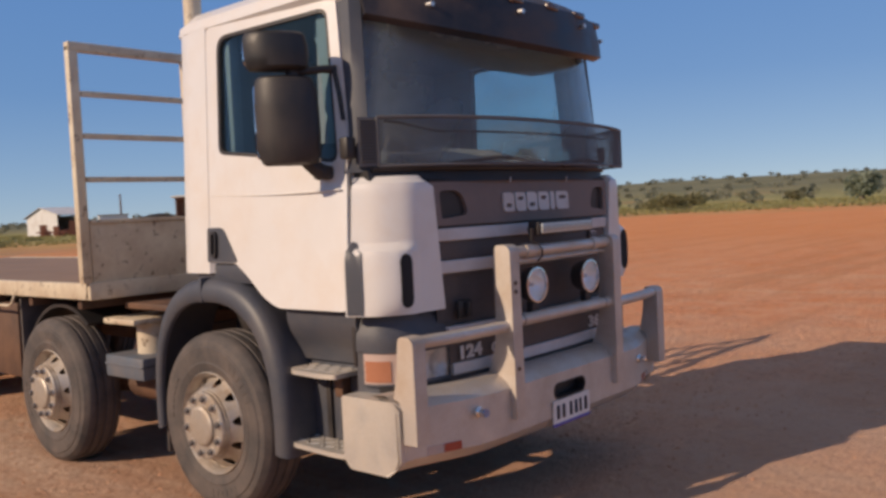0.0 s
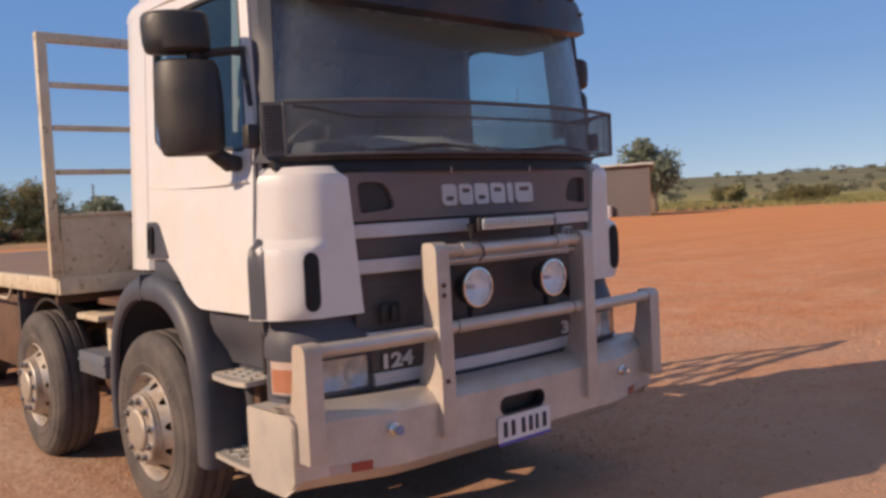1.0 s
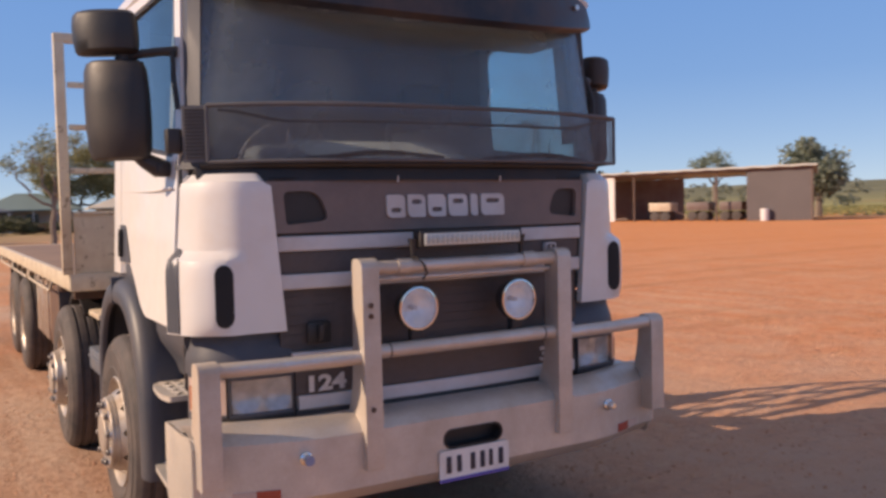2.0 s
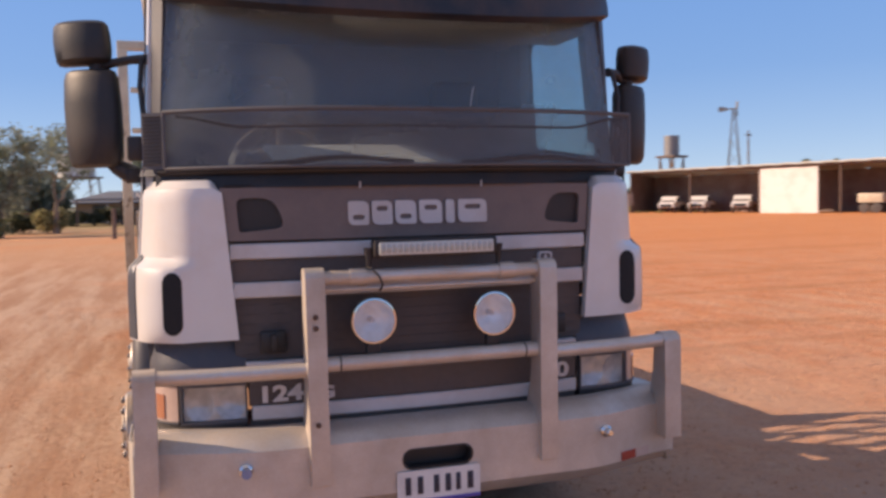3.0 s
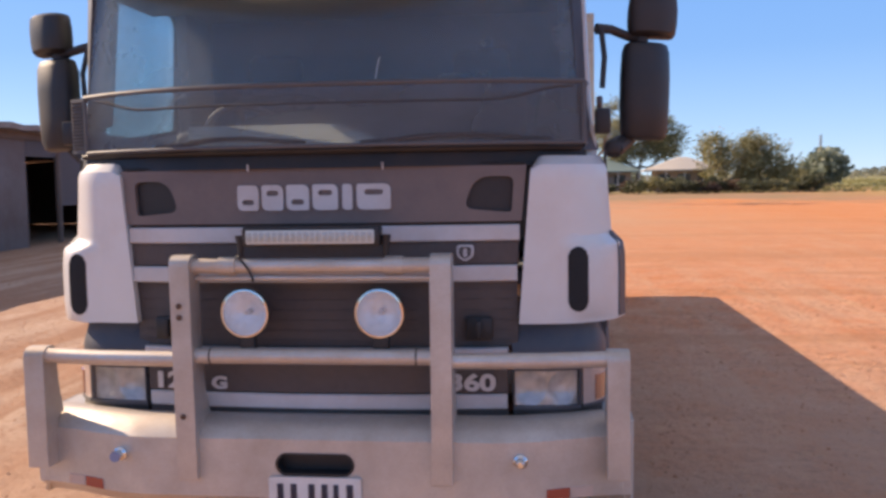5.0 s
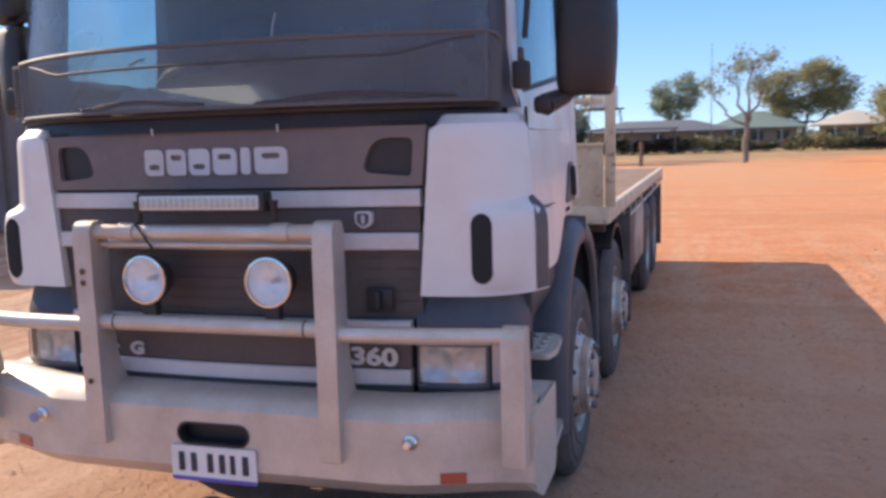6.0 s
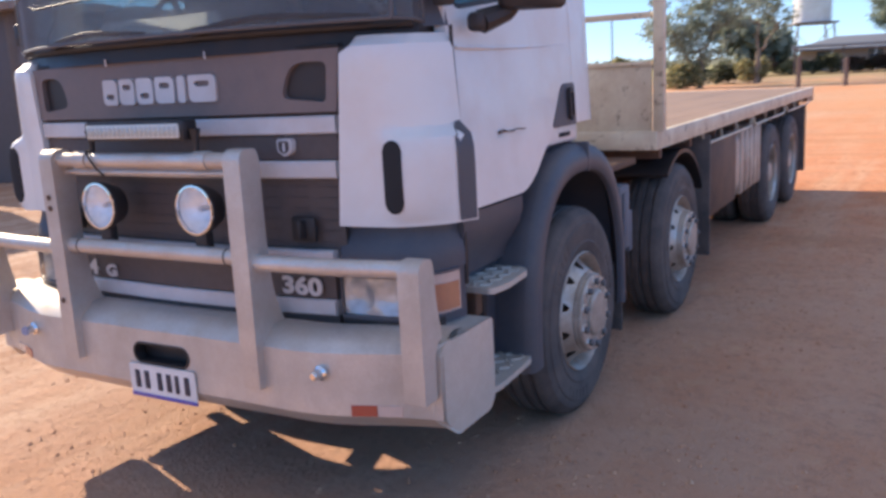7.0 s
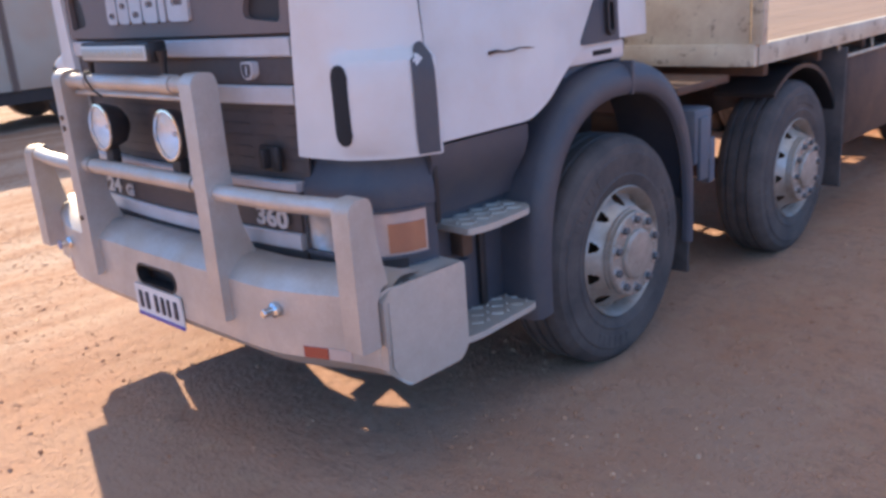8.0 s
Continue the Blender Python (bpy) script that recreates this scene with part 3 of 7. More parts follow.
# windscreen, seal, guard, visor
wx = np.linspace(-1.075, 1.075, 25)
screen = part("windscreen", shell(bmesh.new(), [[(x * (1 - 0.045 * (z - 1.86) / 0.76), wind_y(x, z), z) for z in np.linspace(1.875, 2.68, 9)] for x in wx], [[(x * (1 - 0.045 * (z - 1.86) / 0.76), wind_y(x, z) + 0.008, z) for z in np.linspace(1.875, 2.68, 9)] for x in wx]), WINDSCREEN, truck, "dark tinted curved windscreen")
screen.visible_shadow = False
for z in (1.872, 2.66):
    part("windscreen_seal", tube(bmesh.new(), [(x * (1 - 0.045 * (z - 1.86) / 0.76), wind_y(x, z) - 0.002, z) for x in wx], 0.016, 8), BLACK_PLASTIC, truck, "black rubber seal")
part("cowl", shell(bmesh.new(), [[(x, wind_y(x, 1.86) - 0.012 + 0.01 * k, z) for k, z in enumerate((1.80, 1.83, 1.868))] for x in np.linspace(-1.09, 1.09, 25)], [[(x, wind_y(x, 1.86) + 0.10, z) for z in (1.80, 1.83, 1.868)] for x in np.linspace(-1.09, 1.09, 25)]), BLACK_PLASTIC, truck, "black wiper cowl")


def guard_y(x):
    """The guard hugs one corner of the screen and stands off the other."""
    return 0.055 + 0.285 * abs(x / 1.05) ** 2.6 if x < 0 else 0.055 + 0.165 * abs(x / 1.08) ** 2.6


GUARD_TOP = 2.122
guard = empty("stone_guard", truck)
tagged(guard, "dark wire stone guard over the lower windscreen")
GUARD_L, GUARD_R = -1.05, 1.08
gx = np.linspace(GUARD_L, GUARD_R, 41)
for z, r in ((GUARD_TOP, 0.010), (1.885, 0.008)):
    part("guard_rail", tube(bmesh.new(), [(x, guard_y(x), z) for x in gx], r, 8), GUARD_GREY, guard)
    part("guard_return", tube(bmesh.new(), [(GUARD_R, guard_y(GUARD_R), z), (GUARD_R + 0.015, 0.32, z), (GUARD_R + 0.01, 0.42, z - 0.008)], r - 0.001, 8), GUARD_GREY, guard)
for x, y in ((GUARD_L, guard_y(GUARD_L)), (GUARD_R, guard_y(GUARD_R)), (GUARD_R + 0.01, 0.41)):
    part("guard_post", tube(bmesh.new(), [(x, y, 1.885), (x, y, GUARD_TOP)], 0.009, 8), GUARD_GREY, guard)
bm = bmesh.new()
wires = [(x, guard_y(x), 0.0009) for x in np.linspace(GUARD_L, GUARD_R, 258)] + [(GUARD_R + 0.012, y, 0.0009) for y in np.linspace(0.235, 0.405, 21)]
for x, y, w in wires:
    a = [bm.verts.new(p) for p in ((x - w, y, 1.885), (x + w, y, 1.885), (x, y + 0.0018, 1.885), (x - w, y, GUARD_TOP), (x + w, y, GUARD_TOP), (x, y + 0.0018, GUARD_TOP))]
    for q in ((0, 1, 4, 3), (1, 2, 5, 4), (2, 0, 3, 5)):
        bm.faces.new([a[k] for k in q])
for j in range(32):
    z = 1.89 + 0.227 * j / 31
    tube(bm, [(x, guard_y(x) + 0.001, z) for x in gx], 0.0010, 3, False)
    tube(bm, [(GUARD_R + 0.012, 0.235, z), (GUARD_R + 0.012, 0.405, z)], 0.0010, 3, False)
part("guard_mesh", bm, WIRE, guard, "fine dull grey wire mesh", flat=True)
# grey end plate with pressed louvres
ends = [(GUARD_L - 0.004, guard_y(GUARD_L)), (GUARD_L - 0.09, guard_y(GUARD_L) + 0.045)]
plate_at = lambda t, out: (ends[0][0] + (ends[1][0] - ends[0][0]) * t, ends[0][1] + (ends[1][1] - ends[0][1]) * t - out)
louvre_plate = part("end_plate", shell(bmesh.new(), [[(*plate_at(t, 0.0), z) for z in (1.885, 2.0, GUARD_TOP)] for t in (0.0, 0.5, 1.0)], [[(*plate_at(t, -0.008), z) for z in (1.885, 2.0, GUARD_TOP)] for t in (0.0, 0.5, 1.0)]), GUARD_GREY, guard, "grey louvred end plate")
for k in range(14):
    z = 1.902 + k * 0.0152
    part("louvre", shell(bmesh.new(), [[(*plate_at(t, 0.003), z), (*plate_at(t, 0.009), z + 0.007)] for t in (0.12, 0.5, 0.92)], [[(*plate_at(t, 0.0), z), (*plate_at(t, 0.0), z + 0.0085)] for t in (0.12, 0.5, 0.92)]), LOUVRE, louvre_plate)
# a lower stay wire behind the mesh that rises to the rail at both ends
part("guard_stay", tube(bmesh.new(), [(x, guard_y(x) + 0.035, 2.052 + 0.055 * smooth_step(0.72, 1.02, abs(x))) for x in np.linspace(-1.0, 1.04, 33)], 0.006, 6), BLACK_PLASTIC, guard)

def visor_y(x):
    return -0.03 + 0.40 * abs(x / 1.06) ** 2.4


rows_f, rows_b = [], []
for x in np.linspace(-1.06, 1.06, 33):
    y = visor_y(x)
    low = 2.505 + 0.30 * (y + 0.03)
    prof = [(y + 0.016, low - 0.008), (y, low), (y + 0.008, 0.4 * low + 0.6 * 2.70), (y + 0.03, 2.735), (y + 0.10, 2.79), (y + 0.17, 2.825)]
    rows_f.append([(x * (1 - 0.05 * max(b - 2.735, 0) / 0.09), a, b) for a, b in prof])
    rows_b.append([(x * 0.985, a + 0.03, b - 0.012) for a, b in prof])
visor = part("sun_visor", shell(bmesh.new(), rows_f, rows_b), VISOR, truck, "dark smoked acrylic sun visor")
for x in (-0.75, -0.25, 0.25, 0.75):
    part("visor_bracket", tube(bmesh.new(), [(x, visor_y(x) + 0.06, 2.73), (x, wind_y(x, 2.66) + 0.02, 2.72)], 0.012, 8), BLACK_PLASTIC, visor)
for x in (-0.8, -0.3, 0.3, 0.8):
    part("visor_bolt", tube(bmesh.new(), [(x, visor_y(x) - 0.012, 2.668), (x, visor_y(x) + 0.03, 2.668)], 0.013, 10), WASHER, visor, "steel bolt head")
for x in (-0.62, -0.3, 0.0, 0.3, 0.62):
    y = visor_y(x) + 0.045
    part("marker_lamp", boxed(x - 0.055, x + 0.055, y - 0.03, y + 0.03, 2.715, 2.752, bevel=0.012), MARKER, visor, "dark amber roof marker lamp")

for x0, x1 in ((-0.62, -0.02), (0.25, 0.95)):
    wiper = empty("wiper", truck)
    pts = [(x, wind_y(x, 1.9) - 0.03, 1.888 + 0.035 * math.sin((x - x0) / (x1 - x0) * math.pi)) for x in np.linspace(x0, x1, 9)]
    part("wiper_arm", tube(bmesh.new(), pts, [0.014 - 0.008 * i / 8 for i in range(9)], 8), BLACK_PLASTIC, wiper)
    part("wiper_blade", tube(bmesh.new(), [(x, wind_y(x, 1.9) - 0.014, 1.902 + 0.018 * math.sin((x - x0) / (x1 - x0) * 3)) for x in np.linspace(x0 - 0.05, x1, 7)], 0.007, 6), BLACK_PLASTIC, wiper)

part("screen_crack", tube(bmesh.new(), [(0.262, wind_y(0.26, 2.20) - 0.003, 2.15), (0.268, wind_y(0.26, 2.22) - 0.003, 2.19), (0.279, wind_y(0.27, 2.24) - 0.003, 2.235)], 0.0022, 5), SILVER_STRIP, truck, "fine bright crack in the windscreen")

# cab inside
part("cab_floor", boxed(-1.1, 1.1, 0.40, 1.74, 1.30, 1.36), CABIN, truck)
part("back_lining", boxed(-1.08, 1.08, 1.80, 1.845, 1.36, 2.70, bevel=0.01), CABIN, truck, "dark grey cab lining")
part("roof_lining", boxed(-1.05, 1.05, 0.46, 1.80, 2.69, 2.72, bevel=0.008), CABIN, truck)
# added dark box that keeps the lit roof lining out of sight
part("overhead_cover", boxed(-1.0, 1.0, 0.47, 0.86, 2.555, 2.695, bevel=0.03, seg=3), CABIN, truck, "added dark grey box hiding the lit roof lining")
part("dashboard", loft(bm := bmesh.new(), [[(x, y, z) for y, z in ((0.24 + 0.2 * abs(x) ** 3, 1.50), (0.24 + 0.2 * abs(x) ** 3, 1.845), (0.55, 1.885), (0.68, 1.90), (0.74, 1.86), (0.70, 1.50))] for x in np.linspace(-1.06, 1.06, 13)]) and bm, CABIN_DARK, truck, "grey dashboard top")
# pale sheet stands in for a bright patch of light on the dash
part("dash_wedge", slab(bmesh.new(), [(-0.60, 0.0), (0.26, 0.0), (0.02, 0.13), (-0.66, 0.13)], [], lambda x, t: (x, 0.30 + 1.4 * t, 1.90 + 0.75 * t), lambda x, t: (0, 0.004, -0.008)), PALE_SHEET, truck, "pale sheet for the bright patch on the dashboard")
part("binnacle", boxed(-0.78, -0.28, 0.58, 0.80, 1.88, 1.985, bevel=0.04, seg=3), CABIN_DARK, truck)
for sign in (-1, 1):
    part("door_card", boxed(sign * 1.075, sign * 1.115, 0.50, 1.78, 1.38, 1.925, bevel=0.012), CABIN, truck, "dark grey door lining")
    hs = (0, 0.5, 1)
    part("pillar_trim", shell(bmesh.new(), [[(sign * (1.035 - 0.05 * h), 0.45, 2.02 + 0.67 * h), (sign * (1.115 - 0.05 * h), 0.60, 2.02 + 0.67 * h), (sign * (1.125 - 0.05 * h), 0.68 + 0.03 * h, 2.02 + 0.67 * h)] for h in hs], [[(sign * (1.02 - 0.05 * h), 0.47, 2.02 + 0.67 * h), (sign * (1.09 - 0.05 * h), 0.61, 2.02 + 0.67 * h), (sign * (1.10 - 0.05 * h), 0.68 + 0.03 * h, 2.02 + 0.67 * h)] for h in hs]), CABIN, truck)
    part("rear_pillar_trim", boxed(sign * 1.03, sign * 1.10, 1.43, 1.80, 2.03, 2.69, bevel=0.015), CABIN, truck)
wheel_ring = bmesh.new()
tilt = Matrix.Translation((-0.53, 0.90, 1.93)) @ Matrix.Rotation(radians(-55), 4, "X")
tube(wheel_ring, [tilt @ Vector((0.22 * math.cos(a), 0.22 * math.sin(a), 0)) for a in np.linspace(0, 2 * math.pi, 33)], 0.016, 8)
for a in (0.3, math.pi - 0.3, -math.pi / 2):
    tube(wheel_ring, [tilt @ Vector((0.02 * math.cos(a), 0.02 * math.sin(a), -0.02)), tilt @ Vector((0.21 * math.cos(a), 0.21 * math.sin(a), 0))], 0.014, 6)
tube(wheel_ring, [(-0.53, 0.90, 1.92), (-0.53, 0.70, 1.70)], 0.03, 8)
part("steering_wheel", wheel_ring, CHARCOAL, truck)
# added pale rod in place of a sunlit edge inside the cab
part("lit_edge_rod", tube(bmesh.new(), [(-0.925, 0.86, 2.12), (-0.91, 0.88, 2.15), (-0.89, 0.92, 2.178), (-0.875, 0.96, 2.19)], 0.006, 6), SILVER_STRIP, truck, "thin pale rod for a sunlit edge in the cab")
for x in (-0.55, 0.58):
    seat = empty("cab_seat", truck)
    part("seat_cushion", boxed(x - 0.25, x + 0.25, 0.95, 1.42, 1.36, 1.72, bevel=0.06, seg=3), SEAT, seat)
    part("seat_back", boxed(x - 0.24, x + 0.24, 1.36, 1.52, 1.68, 2.22, bevel=0.06, seg=3), SEAT, seat)
    part("head_rest", boxed(x - 0.15, x + 0.15, 1.38, 1.48, 2.24, 2.44, bevel=0.05, seg=3), SEAT, seat)

# front panel with its air inlets and letters as plain blocks
HOLE_R = rounded([(0.585, 1.63), (0.775, 1.612), (0.785, 1.755), (0.63, 1.758)], (0.04, 0.02, 0.03, 0.07))
HOLE_L = [(-u - 0.01, v) for u, v in reversed(HOLE_R)]
front_panel = part("front_panel", slab(bmesh.new(), [(x, 1.578) for x in np.linspace(-0.83, 0.815, 14)] + [(x, 1.80) for x in np.linspace(0.835, -0.86, 14)], [HOLE_L, HOLE_R], lambda x, z: (x, grille_y(x) - 0.004 + 0.03 * (z - 1.578), z), lambda x, z: (0, 0.05, 0)), CHARCOAL, truck, "charcoal front panel below the windscreen")
for hole in (HOLE_L, HOLE_R):
    part("air_inlet", slab(bmesh.new(), [(u * 0.999, v) for u, v in hole], [], lambda x, z: (x, grille_y(x) + 0.022, z), lambda x, z: (0, 0.02, 0)), BLACK_PLASTIC, front_panel, "black recessed air inlet")
LETTERS = ((-0.332, 0.090), (-0.229, 0.090), (-0.126, 0.094), (-0.018, 0.104), (0.104, 0.040), (0.162, 0.136))
for k, (x, w) in enumerate(LETTERS):
    cut = [stadium(x + w / 2, 1.6835 + (0.018 if k % 2 else -0.018), w * 0.56, 0.022)] if w > 0.05 else []
    part("emblem_block", slab(bmesh.new(), rounded([(x, 1.632), (x + w, 1.632), (x + w, 1.735), (x, 1.735)], (0.03, 0.012, 0.03, 0.012)), cut, lambda u, v: (u, grille_y(u) - 0.016 + 0.03 * (v - 1.578), v), lambda u, v: (0, 0.014, 0)), SILVER_STRIP, front_panel, "pale raised block of the maker's emblem")
for x in (-0.28, 0.27):
    part("washer_jet", tube(bmesh.new(), [(x, 0.14, 1.79), (x, 0.137, 1.818)], 0.004, 6), SILVER_STRIP, truck)
strip(1.80, 1.815, -0.84, 0.83, BLACK_PLASTIC, "panel_gap", -0.01)

strip(1.50, 1.565, -0.825, 0.805, SILVER_STRIP, "grille_strip", 0.004, label="silver grille strip")
strip(1.337, 1.402, -0.815, 0.795, SILVER_STRIP, "grille_strip", 0.004, label="silver grille strip")
strip(1.030, 1.066, -0.775, 0.755, SILVER_STRIP, "grille_strip", 0.004, label="silver grille strip")
strip(0.817, 0.878, -0.755, 0.750, SILVER_STRIP, "grille_strip", 0.006, label="silver grille strip")
strip(1.402, 1.50, -0.82, 0.80, DARK_GRILLE, "grille_band", -0.012)
strip(1.565, 1.578, -0.82, 0.80, DARK_GRILLE, "grille_band", -0.012)
strip(0.878, 1.030, -0.765, 0.752, DARK_GRILLE, "grille_band", -0.006)
strip(0.74, 0.817, -0.765, 0.752, DARK_GRILLE, "grille_band", -0.014)
strip(1.066, 1.337, -0.815, 0.795, DARK_GRILLE, "radiator_screen", -0.03, label="dark radiator screen behind the bull bar")
bm = bmesh.new()
for j in range(6):
    z = 1.095 + j * 0.042
    for i in range(12):
        x = -0.80 + 1.58 * i / 12
        y = 0.5 * (grille_y(x) + grille_y(x + 0.132)) + 0.026
        box(bm, x, x + 0.132, y + 0.001, y + 0.004, z - 0.001, z + 0.001)
part("grille_mesh", bm, DARK_GRILLE, truck, "dusty black grille mesh", flat=True)
for x in (-0.66, 0.64):
    part("tow_bracket", box(boxed(x - 0.055, x + 0.055, 0.175, 0.20, 1.10, 1.195, bevel=0.01), x - 0.012, x + 0.012, 0.145, 0.18, 1.115, 1.185, bevel=0.004), BLACK_PLASTIC, truck)


def lettering(text, x, z, size, y, material, parent, name, wide=1.15, align="LEFT"):
    cu = bpy.data.curves.new("text", "FONT")
    cu.body, cu.size, cu.extrude, cu.align_x, cu.offset = text, size, 0.003, align, 0.0034
    tmp = new("text", cu)
    me = bpy.data.meshes.new_from_object(tmp.evaluated_get(bpy.context.evaluated_depsgraph_get()))
    bpy.data.objects.remove(tmp)
    me.transform(Matrix.Translation((x, y, z)) @ Matrix.Rotation(radians(90), 4, "X") @ Matrix.Diagonal((wide, 1, 1, 1)))
    me.materials.clear()
    me.materials.append(material)
    ob = new(name, me)
    ob.parent = parent
    return ob


lettering("124", -0.735, 0.897, 0.092, grille_y(0.6) - 0.003, SILVER_STRIP, truck, "model_number", 1.4)
lettering("G", -0.475, 0.897, 0.070, grille_y(0.45) - 0.003, SILVER_STRIP, truck, "model_number", 1.3)
lettering("360", 0.705, 0.897, 0.092, grille_y(0.6) - 0.003, SILVER_STRIP, truck, "model_number", 1.4, "RIGHT")
badge = part("shield_badge", slab(bmesh.new(), rounded([(0.557, 1.485), (0.557, 1.44), (0.59, 1.418), (0.623, 1.44), (0.623, 1.485)], 0.014), [], lambda x, z: (x, 0.168, z), lambda x, z: (0, 0.03, 0)), SILVER_STRIP, truck, "small silver shield badge")
part("badge_face", slab(bmesh.new(), rounded([(0.566, 1.478), (0.566, 1.444), (0.59, 1.428), (0.614, 1.444), (0.614, 1.478)], 0.01), [stadium(0.59, 1.455, 0.016, 0.036)], lambda x, z: (x, 0.164, z), lambda x, z: (0, 0.006, 0)), DARK_GRILLE, badge)

# white corner panels with their air deflectors, lamps and lower fairing
CORNER = [(0.80, 0.192), (0.90, 0.197), (0.99, 0.214), (1.065, 0.262), (1.135, 0.335), (1.192, 0.446)]


SLOT = {-1: (0.535, 1.328), 1: (0.485, 1.343)}


def corner_point(u, z, sign, inset=0.0):
    p = curve_at(CORNER, u)
    x, y = p.x, p.y
    x -= 0.028 * smooth_step(1.35, 1.85, z) * smooth_step(0.3, 1.0, u)
    lip = smooth_step(1.775, 1.835, z)
    x += 0.055 * (z - 1.165) / 0.67 * (1 - smooth_step(0.0, 0.4, u))
    y += 0.05 * lip * lip
    x -= 0.02 * lip * lip * u
    b = smooth_step(1.515, 1.47, z) * smooth_step(0.30, 0.50, u) * 0.048
    x += b * smooth_step(0.25, 0.9, u)
    y -= b * (0.62 if sign < 0 else 0.25) * (1 - smooth_step(0.75, 1.0, u))
    at_u, at_z = SLOT[sign]
    e = max(0.0, 1 - ((z - at_z) / 0.165) ** 4) * min(max((u - at_u + 0.08) / 0.15, 0.0), 1.0) * (1 - smooth_step(at_u + 0.09, 0.97, u))
    y -= 0.034 * e
    d = Vector((x - 0.8, y - 0.9)).normalized()
    z -= 0.045 * lip * (1 - smooth_step(0.0, 0.16, u)) ** 2
    return (sign * (x - 0.8 * inset * d.x), y - inset * d.y, z)


ZC = [1.165, 1.172, 1.18, 1.19, 1.205, 1.23, 1.27, 1.32, 1.37, 1.41, 1.44, 1.46, 1.475, 1.487, 1.50, 1.515, 1.53, 1.58, 1.66, 1.74, 1.775, 1.80, 1.82, 1.835]
UC = np.linspace(0, 1, 41)
for sign in (-1, 1):
    corner = part("corner_panel", shell(bmesh.new(), [[corner_point(u, z, sign) for z in ZC] for u in UC], [[corner_point(u, z, sign, 0.04) for z in ZC] for u in UC]), WHITE, truck, "white curved front corner panel")
    # slot of the deflector: a black sheet in place of its shaded depth
    rows_f = []
    at_u, at_z = SLOT[sign]
    for du, hz in ((-0.042, 0.092), (-0.032, 0.115), (-0.015, 0.127), (0.0, 0.130), (0.015, 0.127), (0.032, 0.115), (0.042, 0.092)):
        rows_f.append([Vector(corner_point(at_u + du * 1.9, at_z + hz * k, sign, -0.004)) for k in np.linspace(-1, 1, 7)])
    part("deflector_slot", shell(bmesh.new(), rows_f, [[p + Vector((-sign * 0.012, 0.03, 0)) for p in row] for row in rows_f]), MATTE_BLACK, corner, "black sheet for the shaded vertical air slot")
    # dark strip along the rear edge of the deflector
    us = np.linspace(0.875, 0.985, 6)
    tops = [1.475 + 0.05 * smooth_step(0.875, 0.96, u) for u in us]
    part("deflector_strip", shell(bmesh.new(), [[corner_point(u, 1.172 + (top - 1.172) * k, sign, -0.007) for k in np.linspace(0, 1, 9)] for u, top in zip(us, tops)], [[corner_point(u, 1.172 + (top - 1.172) * k, sign, 0.01) for k in np.linspace(0, 1, 9)] for u, top in zip(us, tops)]), GREY_PLASTIC, corner, "grey plastic rear edge strip")

    LOW = [(0.775, 0.212), (0.88, 0.215), (0.98, 0.228), (1.07, 0.270), (1.135, 0.35), (1.165, 0.47)]

    def low_point(u, z, out=0.0):
        p = curve_at(LOW, u)
        k = 0.06 * smooth_step(1.03, 1.16, z)
        d = Vector((p.x - 0.7, p.y - 0.9)).normalized()
        return Vector((sign * (p.x - k * 0.4 + d.x * out), p.y + k * (1 - u) + d.y * out, z))

    def wrap(u0, u1, z0, z1, out, deep, n=9, m=5):
        us, zs = np.linspace(u0, u1, n), np.linspace(z0, z1, m)
        return shell(bmesh.new(), [[low_point(u, z, out) for z in zs] for u in us], [[low_point(u, z, out - deep) for z in zs] for u in us])

    part("lower_fairing", wrap(0, 1, 0.985, 1.163, 0.0, 0.05, 17, 7), GREY_PLASTIC, truck, "grey plastic fairing above the headlamp")
    part("lamp_surround", wrap(0.53, 1, 0.775, 0.985, -0.012, 0.05, 11), GREY_PLASTIC, truck)
    part("lamp_sill", wrap(0, 0.80, 0.762, 0.814, 0.006, 0.05, 15, 4), BLACK_PLASTIC, truck, "black rubber strip under the lamps")
    us, zs = np.linspace(0.0, 0.53, 29), np.linspace(0.828, 0.970, 15)
    dish = lambda u, z, c: max(0.0, 1 - ((u - c) / 0.13) ** 2 - ((z - 0.899) / 0.068) ** 2)
    bowl = [[low_point(u, z, -0.006 - 0.020 * dish(u, z, 0.14) - 0.018 * dish(u, z, 0.39)) for z in zs] for u in us]
    head = part("headlamp", shell(bmesh.new(), bowl, [[low_point(u, z, -0.06) for z in zs] for u in us]), LENS, truck, "clear rectangular headlamp")
    part("lamp_trim", wrap(0.0, 0.53, 0.814, 0.827, 0.012, 0.03, 9, 2), GREY_PLASTIC, head)
    for u0 in (0.0, 0.515):
        part("lamp_border", wrap(u0, u0 + 0.018, 0.827, 0.972, 0.013, 0.03, 3, 4), GREY_PLASTIC, head)
    part("lamp_trim", wrap(0.0, 0.53, 0.972, 0.984, 0.012, 0.03, 9, 2), GREY_PLASTIC, head)
    cover = part("lamp_cover", wrap(0.0, 0.53, 0.828, 0.970, 0.012, 0.004, 11), LAMP_GLASS, head, "clear lamp glass")
    cover.visible_shadow = False
    ind = part("turn_signal", wrap(0.555, 0.92, 0.828, 0.978, 0.008, 0.03, 9), CLEAR_LENS, truck, "clear corner lamp with an amber turn signal")
    part("amber_lens", wrap(0.69, 0.91, 0.838, 0.940, 0.013, 0.02, 7), AMBER, ind, "amber lens")
